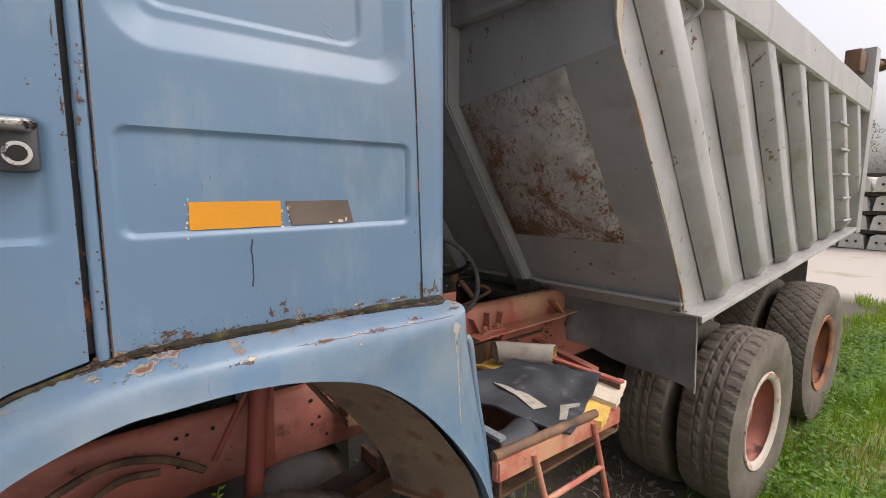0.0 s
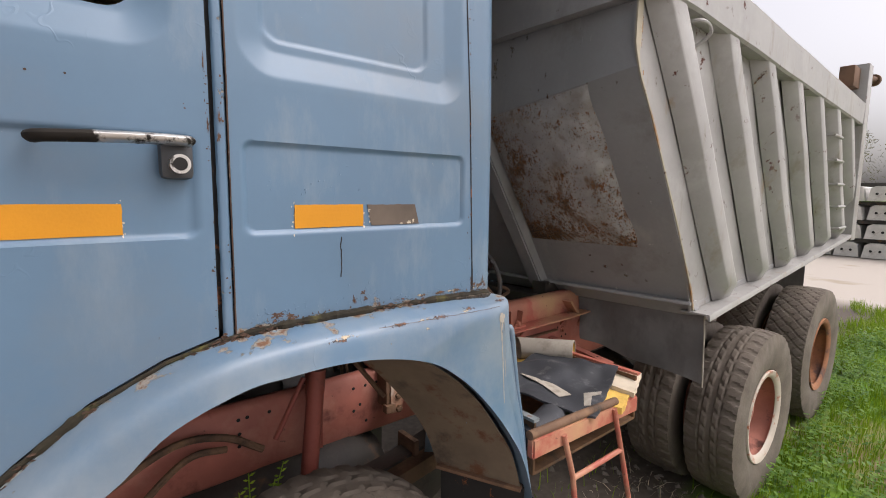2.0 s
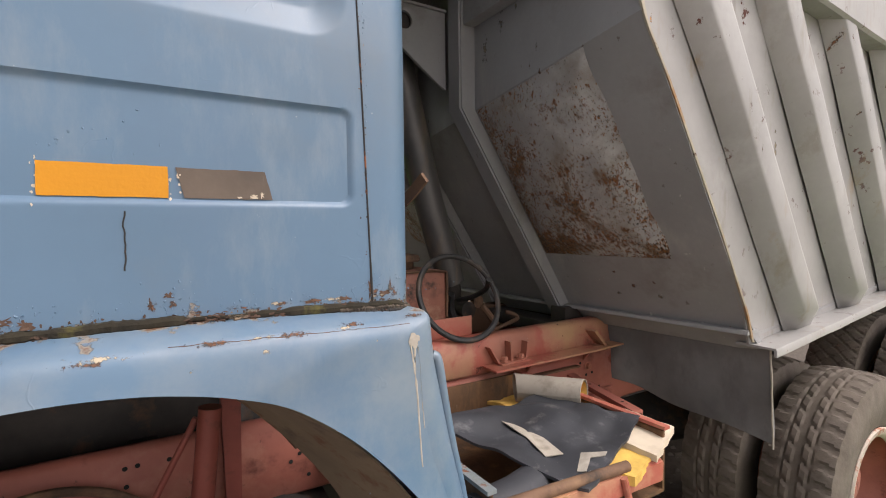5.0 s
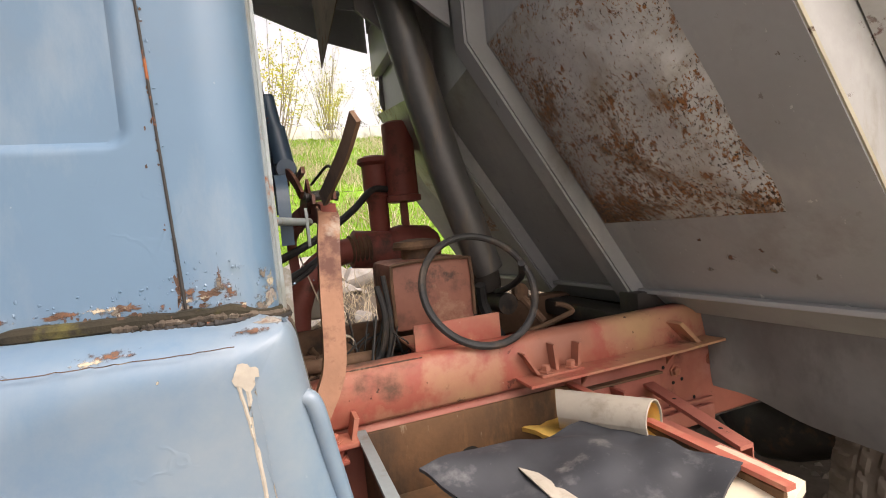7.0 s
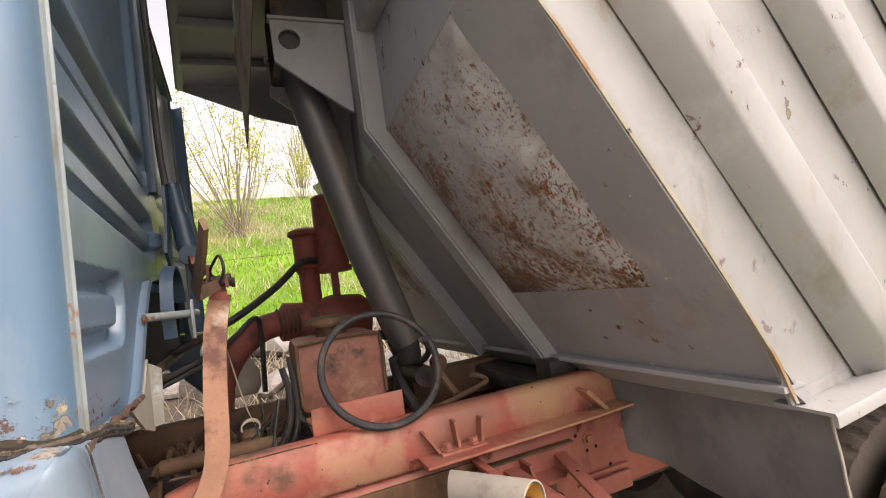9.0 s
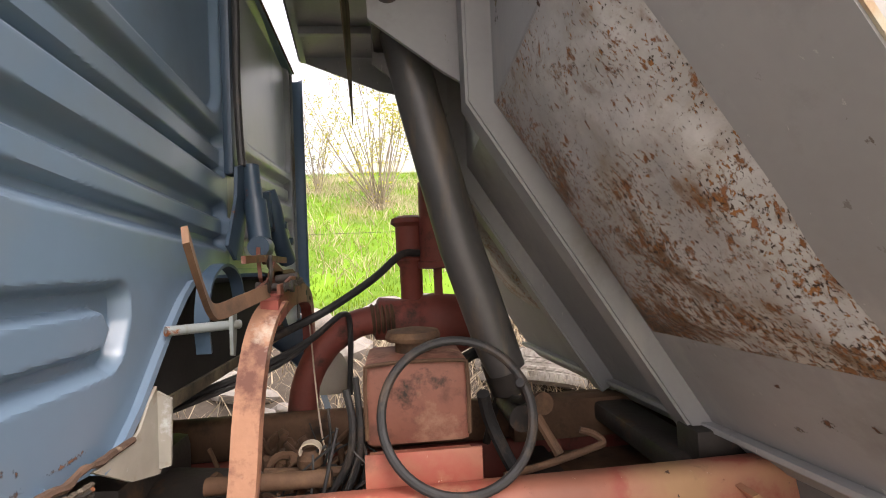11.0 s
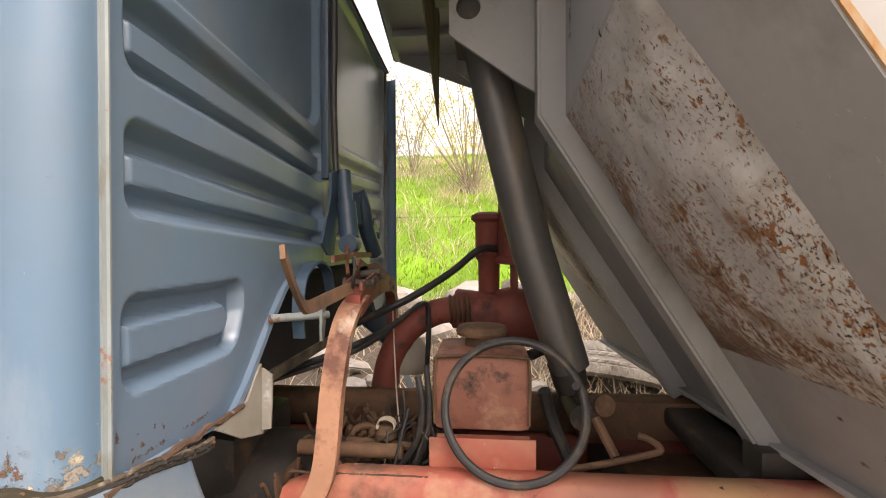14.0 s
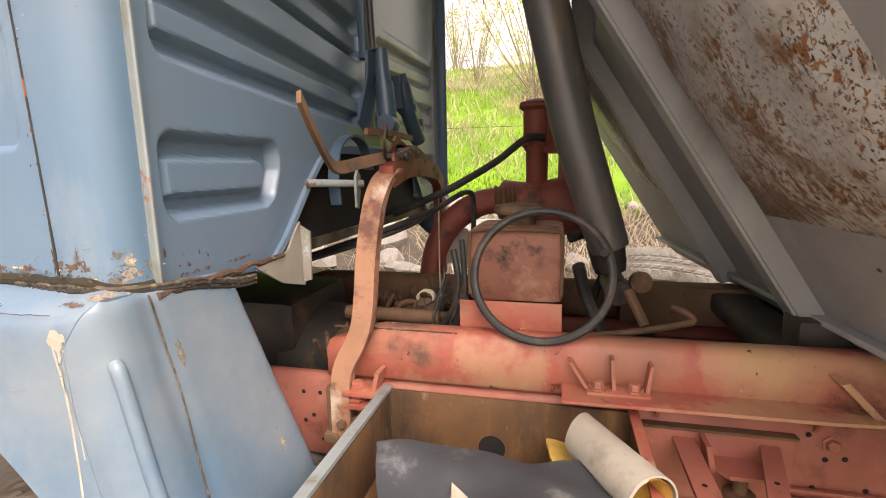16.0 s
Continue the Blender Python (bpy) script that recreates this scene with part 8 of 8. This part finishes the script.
blades("dry_grass", 7000, tangles, 0.08, 0.26, 0.006, DRY, "heaps of matted dead grass on the bank", "grass", 6, 2.4)
blades("straw", 3200, lambda g, n: np.c_[g.normal(1.4, 1.5, n), g.uniform(3.0, 5.0, n)], 0.05, 0.32, 0.006, DRY, "tangled pale dry stems behind the truck", "straw", 4, 2.6)
blades("straw", 300, lambda g, n: np.c_[g.uniform(0.2, 2.0, n), g.uniform(-0.2, 0.6, n)], 0.03, 0.14, 0.003, DRY, "dry stalks under the truck", "straw", 5, 2.0)


def weeds(name, spots, mat, label, seed):
    """Low leafy weeds: short stalks ringed with small pointed leaves."""
    g = random.Random(seed)
    verts, faces = [], []
    for x, y, h in spots:
        z = ground_z(x, y)
        for k in range(int(26 * h / 0.15)):
            a, t = g.uniform(0, 6.28), g.random()
            L, w = g.uniform(0.022, 0.045), g.uniform(0.008, 0.016)
            c = Vector((x + g.gauss(0, 0.045), y + g.gauss(0, 0.045), z + h * t))
            d = Vector((math.cos(a), math.sin(a), g.uniform(-0.2, 0.6))).normalized()
            s = d.cross(Vector((0, 0, 1))).normalized()
            i = len(verts)
            verts += [c, c + d * L * 0.5 + s * w, c + d * L, c + d * L * 0.5 - s * w]
            faces.append((i, i + 1, i + 2, i + 3))
    me = bpy.data.meshes.new(name)
    me.from_pydata([tuple(v) for v in verts], [], faces)
    me.materials.append(mat)
    return tagged(new(name, me), label, "weeds", kind="stuff")


g = random.Random(11)
weeds("weeds", [(x, -0.22 - abs(g.gauss(0, 0.35)) + 0.085 * (x - 1), g.uniform(0.08, 0.26)) for x in (g.uniform(1.5, 6.5) for _ in range(200))], WEED, "leafy green weeds round the rear wheels", 12)
weeds("weeds", [(g.uniform(-0.9, 1.4), g.uniform(0.0, 1.1), g.uniform(0.05, 0.14)) for _ in range(26)], WEED, "small weeds under the truck", 13)
# sprig growing up through the arch
bm = bmesh.new()
for k in range(7):
    b0 = Vector((-0.62 + 0.015 * k, 0.40 + 0.01 * k, 0.80))
    tip = Vector((-0.66 + 0.035 * k, 0.38 + 0.02 * (k % 3), 0.95 + 0.035 * (k % 3)))
    rod(bm, [b0, b0.lerp(tip, 0.5) + Vector((0, -0.01, 0)), tip], 0.002, 4)
    for j in range(12):
        c, sg = b0.lerp(tip, 0.35 + 0.055 * j), 1 if j % 2 else -1
        d = Vector((sg * 0.9, -0.3, 0.5)).normalized() * 0.022
        s = Vector((0, 0.3, 0.9)) * 0.004
        bm.faces.new([bm.verts.new(c), bm.verts.new(c + d * 0.5 + s), bm.verts.new(c + d), bm.verts.new(c + d * 0.5 - s)])
solo("sprig", bm, GRASS, "green sprig growing up inside the wheel arch", "plant")


def shrub(name, x, y, h, spread, stems, leaves, label, seed, low=0.15, mat=YOUNG, size=0.05):
    g = random.Random(seed)
    z = ground_z(x, y) - 0.05
    t = thing(name, label, "shrub", at=(0, 0, 0))
    bm, tips = bmesh.new(), []
    for i in range(stems):
        a, o = g.uniform(0, 6.28), g.uniform(0.15, 1.0) * spread
        top = Vector((x + o * math.cos(a), y + o * math.sin(a), z + h * g.uniform(0.55, 1.0)))
        b0 = Vector((x + g.gauss(0, 0.06), y + g.gauss(0, 0.06), z))
        mid = b0.lerp(top, 0.5) + Vector((g.gauss(0, 0.08), g.gauss(0, 0.08), 0.1 * h * (1 - o)))
        line = smooth_path([b0, mid, top], 5)
        rod(bm, line, [0.010 * (1 - 0.85 * k / (len(line) - 1)) * h / 2.5 + 0.002 for k in range(len(line))], 5)
        tips.append(line)
        for k in range(5):
            p = line[g.randrange(4, len(line))]
            q = p + Vector((g.gauss(0, 0.16), g.gauss(0, 0.16), g.uniform(0.1, 0.35))) * h / 2.5
            rod(bm, [p, q], [0.0035, 0.0015], 4)
            tips.append([p, p.lerp(q, 0.3), p.lerp(q, 0.5), p.lerp(q, 0.7), q])
    part("branchwork", bm, BARK, t)
    verts, faces = [], []
    for i in range(leaves):
        line = g.choice(tips)
        u = g.random() ** (0.8 if low < 0.5 else 0.5)
        c = line[min(len(line) - 1, int(u * len(line)))] + Vector((g.gauss(0, 0.05), g.gauss(0, 0.05), g.gauss(0, 0.05)))
        d = Vector((g.gauss(0, 1), g.gauss(0, 1), g.gauss(0, 0.7))).normalized() * size * g.uniform(0.6, 1.3)
        s = d.cross(Vector((g.gauss(0, 1), g.gauss(0, 1), g.gauss(0, 1)))).normalized() * size * 0.3
        k = len(verts)
        verts += [tuple(c), tuple(c + d * 0.5 + s), tuple(c + d), tuple(c + d * 0.5 - s)]
        faces.append((k, k + 1, k + 2, k + 3))
    me = bpy.data.meshes.new("crown")
    me.from_pydata(verts, [], faces)
    me.materials.append(mat)
    ob = new("crown", me)
    ob.parent = t
    return t


shrub("shrub", 0.2, 8.5, 2.6, 1.6, 34, 2300, "yellow-green shrub in young leaf on the bank", 21)
shrub("shrub", -1.1, 9.6, 1.9, 0.8, 16, 500, "nearly bare shrub on the bank", 22)
shrub("shrub", 1.9, 13.2, 1.5, 0.9, 16, 1200, "small leafing shrub near the bank top", 23)
shrub("sapling", 2.3, 16.0, 3.4, 0.9, 26, 1100, "slender tree coming into leaf above the bank", 24, size=0.055)
shrub("sapling", 4.6, 16.5, 3.0, 1.0, 22, 900, "slender bare tree above the bank", 25, size=0.07)
shrub("sapling", -2.6, 15.0, 3.0, 1.0, 20, 500, "slender bare tree above the bank", 26, size=0.07)


def stone_mesh(seed, squash):
    g = random.Random(seed)
    bm = bmesh.new()
    bmesh.ops.create_icosphere(bm, subdivisions=2, radius=0.5)
    for v in bm.verts:
        k = 1 + 0.45 * noise.noise(v.co * 1.7 + Vector((seed, 0, 0))) + 0.15 * noise.noise(v.co * 4 + Vector((0, seed, 0)))
        v.co = Vector((v.co.x * k * 1.2, v.co.y * k, v.co.z * k * squash))
    return finish(bm, "rubble_stone", ROCK, angle=28)


STONES = [stone_mesh(s, q) for s, q in ((1, 0.7), (2, 0.5), (3, 0.8), (4, 0.4))]
g = random.Random(31)
spots = [(-0.55, 4.9, 0.62), (0.38, 5.0, 0.75), (-0.15, 4.4, 0.5), (1.9, 4.7, 0.6), (0.9, 4.8, 0.5), (2.7, 4.9, 0.8), (-1.3, 4.3, 0.55), (-1.9, 3.9, 0.7)]
spots += [(g.uniform(-3.5, 4.5), g.uniform(3.0, 5.3), g.uniform(0.10, 0.42)) for _ in range(60)]
for i, (x, y, s) in enumerate(spots):
    ob = tagged(new("rubble_stone", STONES[i % 4]), "pale broken concrete rubble on the foot of the bank", "stone", "rubble behind the truck")
    ob.matrix_basis = Matrix.Translation((x, y, ground_z(x, y) + 0.08 * s)) @ Euler((g.uniform(-0.4, 0.4), g.uniform(-0.4, 0.4), g.uniform(0, 6))).to_matrix().to_4x4() @ Matrix.Scale(s, 4)
g = random.Random(32)
verts, faces = [], []
for i in range(700):
    x, y, s = g.uniform(-0.9, 3.0), g.uniform(-0.25, 1.8), g.uniform(0.008, 0.035)
    z, k = ground_z(x, y), len(verts)
    verts += [(x + s * g.uniform(0.6, 1), y, z), (x, y + s * g.uniform(0.6, 1), z), (x - s, y, z), (x, y - s, z), (x + 0.3 * s * g.gauss(0, 1), y + 0.3 * s * g.gauss(0, 1), z + s * g.uniform(0.5, 0.9))]
    faces += [(k, k + 1, k + 4), (k + 1, k + 2, k + 4), (k + 2, k + 3, k + 4), (k + 3, k, k + 4)]
me = bpy.data.meshes.new("gravel")
me.from_pydata(verts, [], faces)
me.materials.append(PEBBLE)
tagged(new("gravel", me), "loose gravel on the soil under the truck", "gravel", kind="stuff")

# old tyre carcass lying in the straw
carcass = LUG_TYRE.copy()
carcass.materials[0] = OLD_TYRE
old = new("old_tyre", carcass)
tagged(old, "pale dusty old tyre lying in dry straw", "tyre")
old.matrix_basis = Matrix.Translation((1.66, 4.0, ground_z(1.66, 4.0) - 0.06)) @ Euler((radians(70), radians(10), 0)).to_matrix().to_4x4()

# fence wire along the foot of the bank, with posts
fence = thing("wire_fence", "thin wire fence strung along the bank", "fence")
for x in (-5.5, 5.5):
    bm = bmesh.new()
    rod(bm, [(x, 6.0, ground_z(x, 6.0) - 0.1), (x + 0.02, 6.0, 2.45)], [0.05, 0.04], 8)
    part("post", bm, BARK, fence)
bm = bmesh.new()
rod(bm, [(x, 6.0, 2.27 - 0.03 * (1 - (x / 5.5) ** 2)) for x in span(-5.5, 5.5, 20)], 0.0035, 5)
part("wire", bm, OILY, fence)

# low concrete wall on the bank's top
wall = thing("garden_wall", "low pale concrete slab wall on top of the bank", "wall")
for k in range(8):
    x = -1.2 + 0.92 * k
    bm = bmesh.new()
    z = ground_z(x + 0.45, 14.8)
    box(bm, (x, 14.75, z - 0.3), (x + 0.90, 14.85, z + 0.40 + 0.05 * (k % 3)), 0.015)
    part("slab", bm, CONCRETE, wall)

# stacked concrete sleepers in the yard
bm = bmesh.new()
prism(bm, [(-0.30, 0), (0.30, 0), (0.24, 0.36), (0.14, 0.42), (-0.14, 0.42), (-0.24, 0.36)], "x", 0.0, 2.6)
SLEEPER = finish(bm, "concrete_sleeper", CONCRETE, angle=30)
for k in range(4):
    for j in range(7):
        ob = tagged(new("concrete_sleeper", SLEEPER), "pale grey concrete sleeper in a stack", "sleeper", "stacked sleepers")
        ob.location = (17.0 + 0.1 * ((j * 7 + k) % 3), -0.4 + 0.66 * j, ground_z(17.5, 1.5) + 0.54 * k + 0.02)
        for y in (-0.1, 0.1):
            b2 = bmesh.new()
            lathe(b2, [(0.0, 0), (0.03, 0.001), (0.036, 0.006)], (0.0, y, 0.20), (-1, 0, 0), 8)
            part("hole", b2, BLACK_HOLE, ob)
    for j in (0, 1):
        bm = bmesh.new()
        box(bm, (17.3 + 1.6 * j, -0.9, ground_z(17.5, 1.5) + 0.54 * k + 0.44), (17.42 + 1.6 * j, 4.1, ground_z(17.5, 1.5) + 0.54 * k + 0.54), 0.01)
        solo("timber_spacer", bm, OILY, "dark timber between the sleeper layers", "timber", "stack spacers")

# bare spring trees in the distance
g = random.Random(41)
verts, faces = [], []
for i in range(120):
    a, r = g.uniform(-0.5, 1.9), g.uniform(45, 95)
    x, y = 4 + r * math.cos(a), r * math.sin(a)
    z, h = ground_z(x, y), g.uniform(6, 11)
    k = len(verts)
    verts += [(x - 0.15, y, z), (x + 0.15, y, z), (x + 0.05, y, z + h * 0.8), (x, y + 0.1, z + h * 0.8)]
    faces.append((k, k + 1, k + 2, k + 3))
    for j in range(420):
        t = g.random()
        wid = h * 0.28 * math.sin(math.pi * min(1, 0.12 + t * 0.85))
        c = Vector((x + g.gauss(0, wid * 0.6), y + g.gauss(0, wid * 0.6), z + h * (0.15 + 0.85 * t)))
        d = Vector((g.gauss(0, 1), g.gauss(0, 1), g.gauss(0.6, 1))).normalized() * g.uniform(0.2, 0.6)
        s = d.cross(Vector((g.gauss(0, 1), g.gauss(0, 1), 0.1))).normalized() * g.uniform(0.012, 0.05)
        k = len(verts)
        verts += [tuple(c - s), tuple(c + s), tuple(c + d)]
        faces.append((k, k + 1, k + 2))
me = bpy.data.meshes.new("far_woods")
me.from_pydata([tuple(v) for v in verts], [], faces)
me.materials.append(TWIGS)
tagged(new("far_woods", me), "grey-green bare spring trees in the distance", "trees", kind="stuff")
